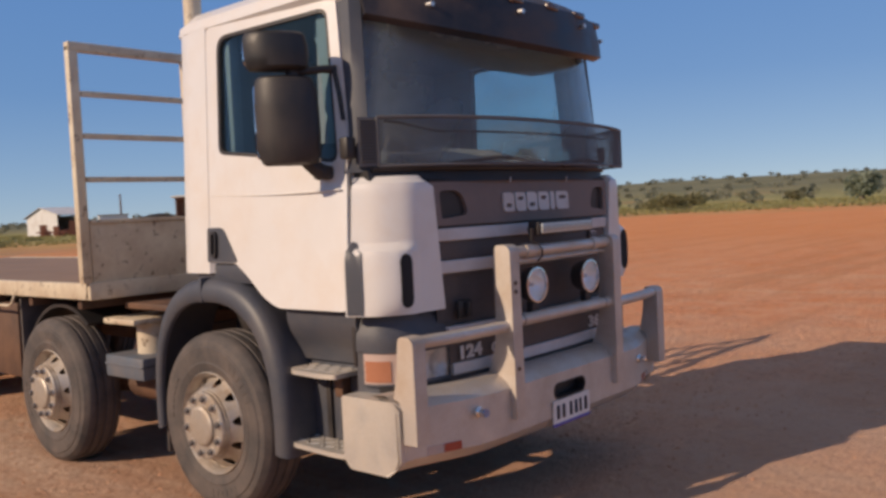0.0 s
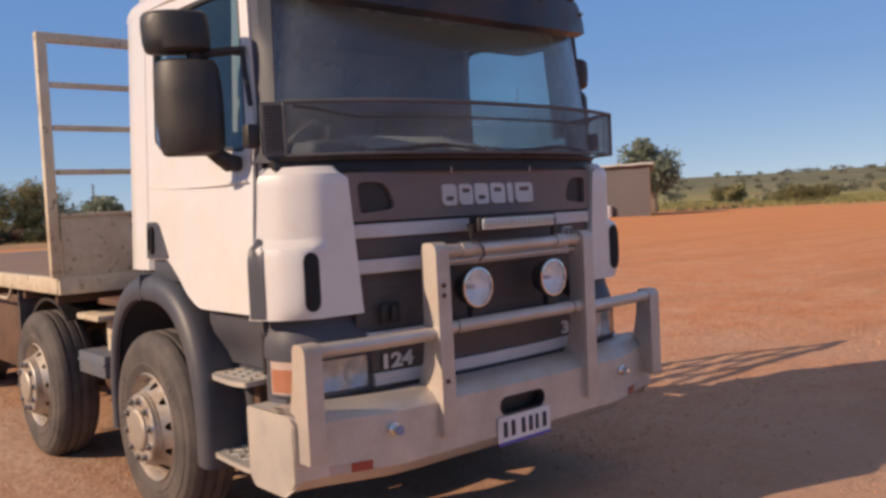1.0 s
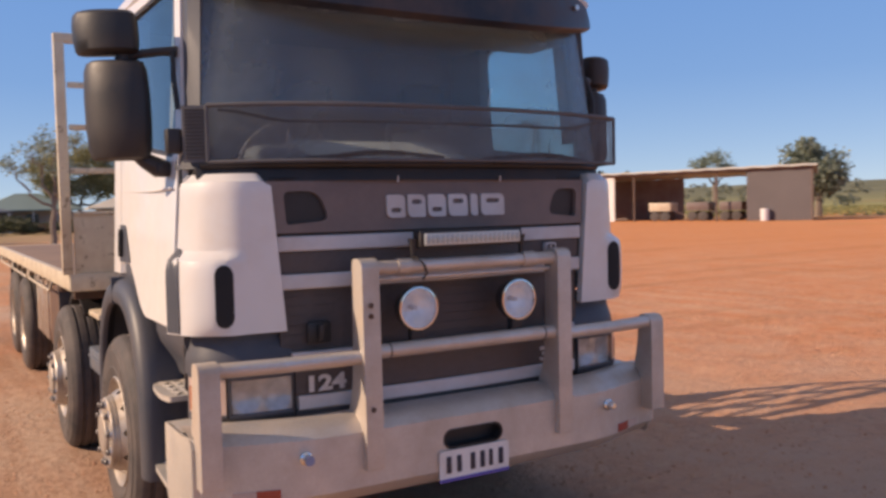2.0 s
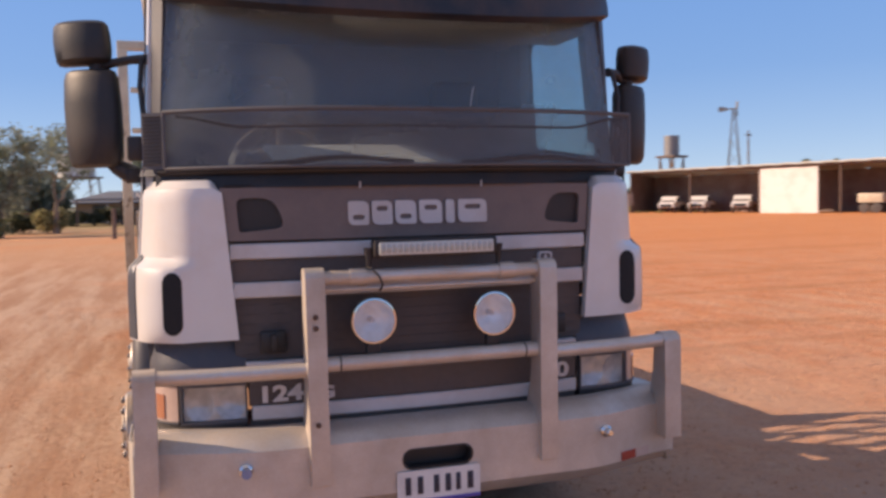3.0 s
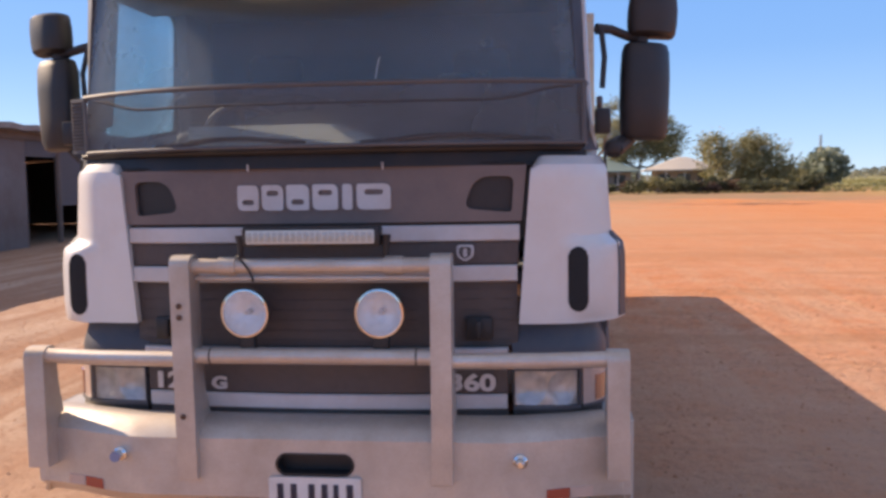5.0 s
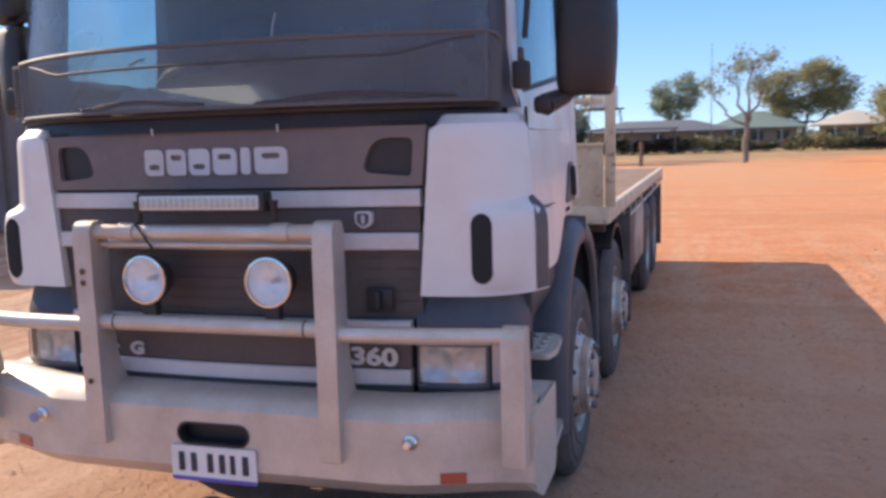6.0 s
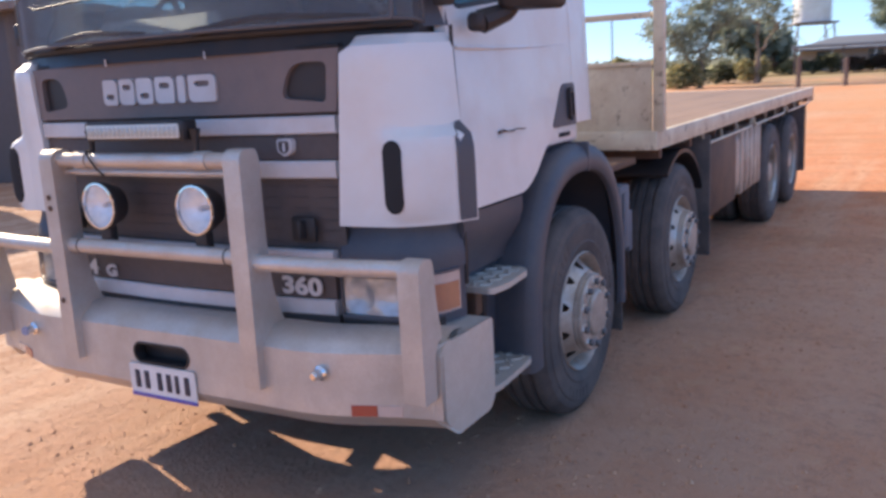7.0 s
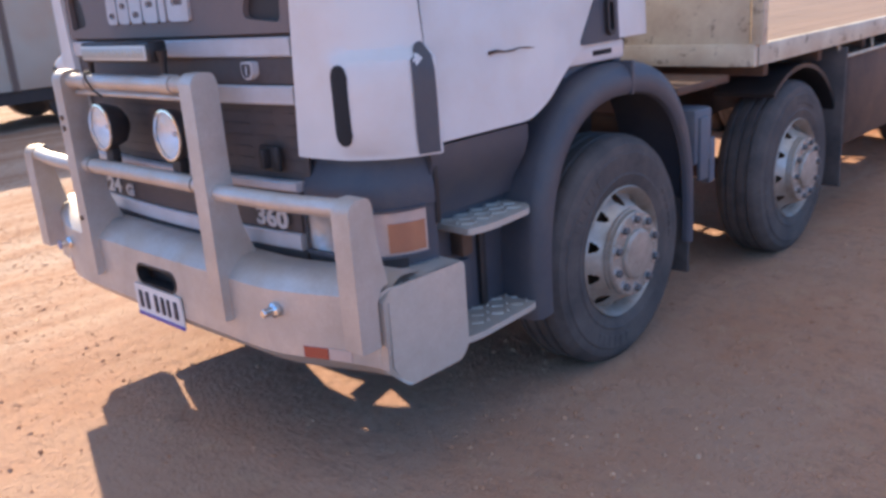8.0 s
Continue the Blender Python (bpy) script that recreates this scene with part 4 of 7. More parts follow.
    part("lamp_frame", wrap(0.548, 0.925, 0.818, 0.828, 0.014, 0.03, 9, 2), GREY_PLASTIC, ind)
    part("lamp_frame", wrap(0.548, 0.925, 0.978, 0.988, 0.014, 0.03, 9, 2), GREY_PLASTIC, ind)
    # side skirt, step well and the two steps
    part("side_skirt", shell(bmesh.new(), [[(sign * (1.168 - 0.10 * smooth_step(1.12, 0.90, z)), y, z) for z in np.linspace(0.90, 1.172, 6)] for y in (0.462, 0.6, 0.8, 0.99)], [[(sign * (1.11 - 0.10 * smooth_step(1.12, 0.90, z)), y, z) for z in np.linspace(0.90, 1.172, 6)] for y in (0.462, 0.6, 0.8, 0.99)]), GREY_PLASTIC, truck, "grey plastic side skirt under the door")
    part("step_well", boxed(sign * 0.97, sign * 1.04, 0.44, 1.02, 0.42, 0.93, bevel=0.015), GREY_PLASTIC, truck)
    part("well_pocket", boxed(sign * 1.03, sign * 1.07, 0.53, 0.74, 0.52, 0.70, bevel=0.02), GREY_PLASTIC, truck, "moulded step recess")
    part("step_hanger", box(boxed(sign * 1.03, sign * 1.06, 0.80, 0.835, 0.48, 0.85, bevel=0.006), sign * 1.03, sign * 1.13, 0.80, 0.835, 0.80, 0.842, bevel=0.005), BLACK_PLASTIC, truck, "black step hanger")
    part("skirt_edge", boxed(sign * 1.06, sign * 1.165, 0.474, 0.496, 0.905, 1.165, bevel=0.006), BLACK_PLASTIC, truck, "dark joint in the skirt")
    part("well_bracket", boxed(sign * 1.03, sign * 1.10, 0.66, 0.72, 0.72, 0.83, bevel=0.01), CHASSIS, truck)
    for z, y0, y1 in ((0.865, 0.585, 0.985), (0.475, 0.49, 1.0)):
        step = part("cab_step", slab(bmesh.new(), rounded([(1.0, y0), (1.21, y0), (1.23, y0 + 0.10), (1.21, y1 - 0.05), (1.15, y1), (1.0, y1)], (0, 0.02, 0.05, 0.05, 0.03, 0)), [], lambda x, y, z=z: (sign * x, y, z), lambda x, y: (0, 0, -0.024)), ALU_PLATE, truck, "aluminium checker-plate step")
        for i in range(8):
            for j in range(3):
                cx, cy = 1.055 + 0.052 * j, y0 + 0.045 + (y1 - y0 - 0.10) / 7 * i
                bar = boxed(-0.004, 0.004, -0.022, 0.022, 0, 0.006)
                bar.transform(Matrix.Translation((sign * cx, cy, z)) @ Matrix.Rotation(radians(45 if (i + j) % 2 else -45), 4, "Z"))
                part("tread_bar", bar, ALU_PLATE, step)
    # wheel arch
    rings = []
    for a in np.linspace(radians(-6), radians(186), 37):
        c, s = math.cos(a), math.sin(a)
        pw = 2 / 2.5
        cy = math.copysign(abs(c) ** pw, -c)
        cz = math.copysign(abs(s) ** pw, s)
        oy, oz, iy, iz = 1.6 + (0.655 if cy < 0 else 0.64) * cy, 0.52 + 0.815 * cz, 1.6 + 0.545 * cy, 0.52 + 0.675 * cz
        lip = ((1.190, 0.0), (1.212, 0.05), (1.222, 0.16), (1.224, 0.36), (1.221, 0.55), (1.212, 0.74), (1.196, 0.88), (1.168, 0.97), (1.12, 1.0))
        rings.append([(sign * x, iy + (oy - iy) * k, iz + (oz - iz) * k) for x, k in lip] + [(sign * 0.82, oy, oz), (sign * 0.82, iy + 0.82 * (oy - iy), iz + 0.82 * (oz - iz)), (sign * 1.14, iy + 0.7 * (oy - iy), iz + 0.7 * (oz - iz))])
    shift = -0.035 if sign < 0 else 0.0
    rings = [[(x + shift, y, z) for x, y, z in ring] for ring in rings]
    arch = part("wheel_arch", loft(bm := bmesh.new(), rings) and bm, GREY_PLASTIC, truck, "grey plastic wheel arch")
    part("arch_joint", boxed(sign * 1.0, sign * 1.226 + shift, 1.635, 1.655, 1.195, 1.338, bevel=0.005), GREY_PLASTIC, arch)
    part("mud_flap", boxed(sign * 0.84, sign * 1.205, 2.17, 2.19, 0.24, 0.62, bevel=0.004), RUBBER, truck, "black rubber mud flap")
    part("mud_flap", boxed(sign * 0.84, sign * 1.255, 4.06, 4.085, 0.28, 1.16, bevel=0.004), RUBBER, truck, "black rubber mud flap")
    part("mud_flap", boxed(sign * 0.66, sign * 1.24, 9.30, 9.32, 0.28, 1.10, bevel=0.004), RUBBER, truck, "black rubber mud flap")
    # dark half guard over the second axle
    rings = []
    for a in np.linspace(radians(52), radians(172), 17):
        y, z = 3.52 - 0.63 * math.cos(a), 0.52 + 0.60 * math.sin(a)
        y2, z2 = 3.52 - 0.605 * math.cos(a), 0.52 + 0.575 * math.sin(a)
        rings.append([(sign * 0.84, y, z), (sign * 1.20, y, z), (sign * 1.20, y2, z2), (sign * 0.84, y2, z2)])
    part("axle_guard", loft(bm := bmesh.new(), rings) and bm, BLACK_PLASTIC, truck, "black guard over the second axle")
    # dark seam between corner panel and door
    part("door_seam", tube(bmesh.new(), [(sign * (1.178 - 0.02 * smooth_step(1.4, 1.85, z)), 0.451, z) for z in np.linspace(1.17, 1.86, 9)], 0.007, 6), BLACK_PLASTIC, truck)

# mirrors
for sign in (-1, 1):
    mirror = empty("side_mirror", truck)
    tagged(mirror, "black twin-housing side mirror on arms")
    inner, outer = ((-1.245, 0.61), (-1.492, 0.735)) if sign < 0 else ((1.245, 0.70), (1.475, 0.815))
    for name, z0, z1, out in (("main_housing", 1.908, 2.335, 0.0), ("upper_housing", 2.358, 2.545, 0.040)):
        p, q = Vector(inner), Vector(outer)
        along = (q - p).normalized()
        p, q = p + along * out, q + along * out
        ahead = Vector((0.0, -1.0))
        mid, w = (p + q) / 2, (q - p).length / 2
        cx, cy = mid.x, mid.y
        rings = []
        tall = z1 - z0
        for t, k, slim in ((0.0, 0.55, 0.93), (0.025, 0.80, 0.95), (0.10, 0.96, 0.97), (0.35, 1.0, 1.0), (0.65, 1.0, 1.0), (0.90, 0.95, 0.97), (0.975, 0.80, 0.94), (1.0, 0.52, 0.92)):
            ring = []
            for a in np.linspace(0, 2 * math.pi, 28, endpoint=False):
                u = w * k ** 0.35 * slim * math.copysign(abs(math.cos(a)) ** (0.9 if math.sin(a) > 0 else 0.55), math.cos(a))
                v = k * math.copysign(abs(math.sin(a)) ** 0.75, math.sin(a)) * (0.125 if math.sin(a) > 0 else 0.035)
                pt = mid + along * (u - 0.012 * (1 - t)) + ahead * v
                ring.append((pt.x, pt.y, z0 + tall * t))
            rings.append(ring)
        house = part(name, loft(bm := bmesh.new(), rings) and bm, BLACK_PLASTIC, mirror, "matt black mirror housing")
        rim_pts = rounded([(-w * 0.86, z0 + 0.03), (w * 0.86, z0 + 0.03), (w * 0.86, z1 - 0.03), (-w * 0.86, z1 - 0.03)], 0.03)
        part("mirror_pane", slab(bmesh.new(), rim_pts, [], lambda u, z: (*(mid + along * u - ahead * 0.037), z), lambda u, z: (ahead.x * 0.01, ahead.y * 0.01, 0)), MIRROR, house, "mirror glass")
    cx, cy = (Vector(inner) * 0.62 + Vector(outer) * 0.38)
    cy -= 0.03
    part("neck", tube(bmesh.new(), [(cx, cy, 2.32), (cx, cy, 2.40)], 0.034, 12), BLACK_PLASTIC, mirror)
    part("upper_arm", tube(bmesh.new(), [(cx, cy, 2.345), (sign * 1.27, cy - 0.03, 2.362), (sign * 1.19, 0.575, 2.375), (sign * 1.13, 0.55, 2.375)], [0.022, 0.020, 0.020, 0.024], 10), BLACK_PLASTIC, mirror)
    part("lower_arm", tube(bmesh.new(), [(cx - sign * 0.02, cy, 1.955), (sign * 1.265, cy - 0.02, 1.905), (sign * 1.205, 0.60, 1.87)], [0.03, 0.036, 0.045], 10), BLACK_PLASTIC, mirror)
    part("lower_foot", boxed(sign * 1.165, sign * 1.235, 0.55, 0.65, 1.835, 1.905, bevel=0.022, seg=3), BLACK_PLASTIC, mirror)
    part("arm_stay", tube(bmesh.new(), [(sign * 1.15, 0.54, 2.37), (sign * 1.16, 0.50, 2.25), (sign * 1.15, 0.49, 2.12)], 0.012, 8), BLACK_PLASTIC, mirror)
part("repeater", boxed(1.125, 1.150, 0.455, 0.495, 2.03, 2.085, bevel=0.008), MARKER, truck, "small amber repeater on the pillar")


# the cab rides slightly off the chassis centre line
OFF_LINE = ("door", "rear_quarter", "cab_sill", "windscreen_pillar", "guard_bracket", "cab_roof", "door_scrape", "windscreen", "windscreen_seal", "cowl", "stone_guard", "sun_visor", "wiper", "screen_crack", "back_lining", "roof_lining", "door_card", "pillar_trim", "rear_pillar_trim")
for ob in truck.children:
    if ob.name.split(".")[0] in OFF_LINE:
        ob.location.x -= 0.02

# bull bar and bumper
bar = empty("bull_bar", truck)
tagged(bar, "brushed aluminium bull bar with tube hoops and deep bumper")


def bump_y(x):
    return 0.13 * smooth_step(0.70, 1.24, abs(x))


bx = [-1.235, -1.19, -1.1, -1.0, -0.9, -0.8, -0.7, -0.6, -0.3, 0, 0.3, 0.6, 0.7, 0.8, 0.9, 1.0, 1.1, 1.19, 1.235]
PROFILE = [(0.16, 0.80), (0.10, 0.805), (0.07, 0.80), (0.025, 0.765), (0.0, 0.735), (0.0, 0.60), (0.0, 0.50), (0.015, 0.47), (0.05, 0.44), (0.14, 0.43)]
bm = bmesh.new()
rows = [[bm.verts.new((x, bump_y(x) + y + (0.0 if k < 7 else 0.02 * abs(x)), z)) for k, (y, z) in enumerate(PROFILE)] for x in bx]
back = [[bm.verts.new((x * 0.995, bump_y(x) + y + 0.012, z - 0.006)) for y, z in ((0.16, 0.80), (0.10, 0.79), (0.075, 0.785), (0.035, 0.755), (0.015, 0.73), (0.015, 0.60), (0.015, 0.505), (0.03, 0.48), (0.06, 0.455), (0.14, 0.445))] for x in bx]
for i in range(len(bx) - 1):
    mid = abs((bx[i] + bx[i + 1]) / 2) < 0.3
    for k in range(len(PROFILE) - 1):
        if mid and k in (4, 5):
            continue
        bm.faces.new((rows[i][k], rows[i + 1][k], rows[i + 1][k + 1], rows[i][k + 1]))
        bm.faces.new((back[i][k], back[i][k + 1], back[i + 1][k + 1], back[i + 1][k]))
for k in (0, len(PROFILE) - 1):
    for i in range(len(bx) - 1):
        bm.faces.new((rows[i][k], back[i][k], back[i + 1][k], rows[i + 1][k]))
part("bumper", bm, ALUMINIUM, bar, "folded aluminium bumper channel")
part("bumper_face", slab(bmesh.new(), [(-0.3, 0.50), (0.3, 0.50), (0.3, 0.735), (-0.3, 0.735)], [stadium(0.0, 0.636, 0.306, 0.080)], lambda x, z: (x, 0.0, z), lambda x, z: (0, 0.015, 0)), ALUMINIUM, bar)
part("slot_backing", boxed(-0.2, 0.2, 0.06, 0.10, 0.55, 0.72), BLACK_PLASTIC, bar, "black recess behind the winch slot")
part("slot_lip", slab(bmesh.new(), stadium(0.0, 0.636, 0.318, 0.092), [stadium(0.0, 0.636, 0.300, 0.074)], lambda x, z: (x, -0.004, z), lambda x, z: (0, 0.05, 0)), BLACK_PLASTIC, bar)
for sign in (-1, 1):
    part("bumper_end", slab(bmesh.new(), rounded([(0.125, 0.50), (0.20, 0.425), (0.46, 0.425), (0.50, 0.47), (0.50, 0.782), (0.125, 0.782)], (0.03, 0.02, 0.02, 0.02, 0.02, 0.07)), [], lambda y, z: (sign * (1.252 - 0.05 * smooth_step(0.2, 0.12, y)), y, z), lambda y, z: (-sign * 0.012, 0, 0)), ALU_PLATE, bar, "flat aluminium end plate")
    part("end_top", slab(bmesh.new(), [(0.90, 0.24), (1.10, 0.24), (1.245, 0.26), (1.245, 0.49), (1.10, 0.49)], [], lambda x, y: (sign * x, y, 0.782), lambda x, y: (0, 0, -0.012)), ALU_PLATE, bar)
    # centre uprights: deep plates that flare over the bumper
    prof = rounded([(-0.035, 0.575), (-0.035, 1.44), (-0.01, 1.465), (0.055, 1.465), (0.07, 1.43), (0.07, 1.10), (0.085, 0.92), (0.135, 0.80), (0.06, 0.79), (0.004, 0.74), (0.004, 0.575)], (0.004, 0.02, 0.02, 0.02, 0.03, 0.1, 0.08, 0.01, 0.02, 0.01, 0))
    part("centre_upright", slab(bmesh.new(), prof, [], lambda y, z: (sign * (0.552 if z > 0.9 else 0.552 - 0.012 * (0.9 - z)), y, z), lambda y, z: (-sign * 0.080, 0, 0)), ALUMINIUM, bar, "flat aluminium upright")
    for z in (1.27, 1.225, 0.83) if sign < 0 else ():
        bolt = lathe(bmesh.new(), [(0, 0), (0, 0.011), (-0.004, 0.012)], 8)
        bolt.transform(Matrix.Translation((sign * 0.515, -0.036, z)) @ Matrix.Rotation(radians(90), 4, "Z"))
        part("bolt_hole", bolt, CHASSIS, bar, "rusty bolt")
    prof = rounded([(0.035, 0.585), (0.035, 1.06), (0.06, 1.085), (0.12, 1.085), (0.132, 1.06), (0.142, 0.92), (0.172, 0.79), (0.14, 0.785), (0.118, 0.74), (0.118, 0.585)], (0.004, 0.02, 0.02, 0.02, 0.03, 0.06, 0.01, 0.02, 0.01, 0))
    part("outer_upright", slab(bmesh.new(), prof, [], lambda y, z: (sign * 1.222, y, z), lambda y, z: (-sign * 0.085, 0, 0)), ALUMINIUM, bar, "flat aluminium upright")
    part("outer_tube", tube(bmesh.new(), [(sign * 0.545, 0.015, 1.050), (sign * 0.9, 0.035, 1.050), (sign * 1.145, 0.075, 1.050)], 0.031, 16), ALUMINIUM, bar, "polished aluminium tube")
    for x in (0.33,):
        part("tube_clamp", tube(bmesh.new(), [(sign * (x - 0.035), 0.015, 1.422), (sign * (x + 0.035), 0.015, 1.422)], 0.036, 16), ALUMINIUM, bar, "clamp sleeve")
        part("joint_ring", tube(bmesh.new(), [(sign * 0.408, 0.015, 1.065), (sign * 0.414, 0.015, 1.065)], 0.0335, 16), BLACK_PLASTIC, bar)
    for x0, x1, m, nm, lab in ((0.905, 0.995, RED, "bumper_lamp", "small red bumper lamp"), (0.999, 1.085, CLEAR_LENS, "lamp_lens", "clear half of the bumper lamp")):
        xs = np.linspace(x0, x1, 5)
        part(nm, shell(bmesh.new(), [[(sign * x, bump_y(x) - 0.004 + 0.02 * x * (z < 0.50), z) for z in (0.497, 0.502, 0.538, 0.543)] for x in xs], [[(sign * x, bump_y(x) + 0.03, z) for z in (0.497, 0.502, 0.538, 0.543)] for x in xs]), m, bar, lab)
    pin = lathe(bmesh.new(), [(-0.004, 0.0), (-0.004, 0.026), (0.012, 0.028), (0.02, 0.018), (0.05, 0.016), (0.055, 0.012), (0.055, 0.0)], 14)
    pin.transform(Matrix.Translation((sign * 0.806, 0.012, 0.664)) @ Matrix.Rotation(radians(-90), 4, "Z"))
    part("tow_pin", pin, CHROME, bar, "chrome tow pin")
blue = lathe(bmesh.new(), [(0, 0), (0, 0.020), (-0.006, 0.022)], 16)
blue.transform(Matrix.Translation((-0.806, -0.046, 0.664)) @ Matrix.Rotation(radians(-90), 4, "Z"))
part("pin_cap", blue, BADGE_BLUE, bar, "blue round sticker on the tow pin")
part("top_tube", tube(bmesh.new(), [(-0.49, 0.015, 1.422), (0.49, 0.015, 1.422)], 0.030, 16), ALUMINIUM, bar, "polished aluminium tube")
part("under_tube", tube(bmesh.new(), [(-0.47, 0.03, 1.372), (0.47, 0.03, 1.372)], 0.011, 8), ALU_PLATE, bar)
part("middle_tube", tube(bmesh.new(), [(-0.49, 0.015, 1.065), (0.49, 0.015, 1.065)], 0.032, 16), ALUMINIUM, bar, "polished aluminium tube")

# driving lamps, light bar, plate
for x in (-0.265, 0.270):
    lamp = empty("driving_lamp", truck)
    tagged(lamp, "round chrome driving lamp on the bull bar")
    put = Matrix.Translation((x, 0.03, 1.236)) @ Matrix.Rotation(radians(-90), 4, "Z")

    def turned(profile, seg=40):
        b = lathe(bmesh.new(), profile, seg)
        b.transform(put)
        return b

    part("lamp_shell", turned([(-0.085, 0.0), (-0.085, 0.04), (-0.06, 0.075), (0.0, 0.097), (0.022, 0.098), (0.026, 0.094), (0.022, 0.090)]), BLACK_PLASTIC, lamp, "black lamp shell")
    part("lamp_bezel", turned([(0.018, 0.096), (0.030, 0.095), (0.031, 0.088), (0.020, 0.087)]), CHROME, lamp)
    part("lamp_bowl", turned([(-0.050, 0.012), (-0.046, 0.035), (-0.030, 0.060), (-0.004, 0.080), (0.016, 0.088)]), REFLECTOR, lamp, "mirror reflector bowl")
    part("lamp_bulb", turned([(-0.05, 0.0), (-0.05, 0.012), (0.0, 0.010), (0.004, 0.0)], 12), SILVER_STRIP, lamp)
    lens = part("lamp_lens", turned([(0.022, 0.088), (0.030, 0.06), (0.034, 0.03), (0.035, 0.0)]), LAMP_GLASS, lamp, "clear domed lens")
    lens.visible_shadow = False
    part("lamp_foot", boxed(x - 0.03, x + 0.03, 0.02, 0.06, 1.085, 1.15, bevel=0.006), BLACK_PLASTIC, lamp)
part("lamp_cable", tube(bmesh.new(), [(-0.30, 0.03, 1.46), (-0.275, -0.018, 1.458), (-0.245, -0.024, 1.425), (-0.228, -0.012, 1.388), (-0.232, 0.02, 1.36)], 0.0045, 6), BLACK_PLASTIC, bar, "thin black lamp cable")
led = empty("light_bar", truck)
tagged(led, "black light bar with a frosted strip lens")
part("bar_body", boxed(-0.262, 0.282, -0.02, 0.055, 1.498, 1.575, bevel=0.012), BLACK_PLASTIC, led)
part("bar_lens", boxed(-0.242, 0.262, -0.028, 0.0, 1.508, 1.562, bevel=0.006), LED_FACE, led, "frosted clear lens")
for k in range(20):
    part("led_cell", boxed(-0.236 + k * 0.0248, -0.216 + k * 0.0248, -0.031, -0.02, 1.516, 1.554, bevel=0.004), LED_CELL, led)
for x in (-0.278, 0.298):
    part("bar_bracket", tube(bmesh.new(), [(x, 0.02, 1.43), (x, 0.02, 1.49), (x, 0.02, 1.54)], [0.010, 0.012, 0.022], 10), BLACK_PLASTIC, led)
plate = part("number_plate", slab(bmesh.new(), rounded([(-0.186, 0.453), (0.186, 0.453), (0.186, 0.588), (-0.186, 0.588)], 0.012), [], lambda x, z: (x, -0.012 + 0.10 * max(0.50 - z, 0), z), lambda x, z: (0, 0.006, 0)), PLATE_WHITE, truck, "white number plate with dark bars")
part("plate_edge", boxed(-0.186, 0.186, -0.011, -0.004, 0.446, 0.462, bevel=0.002), PLATE_BLUE, plate, "blue lower strip")
for x, w in ((-0.160, 0.042), (-0.106, 0.042), (-0.034, 0.042), (0.018, 0.042), (0.068, 0.034), (0.118, 0.044)):
    part("plate_bar", boxed(x + w * 0.2, x + w * 0.8, -0.0155, -0.010, 0.486, 0.562, bevel=0.003), PLATE_INK, plate, "plain dark bar")


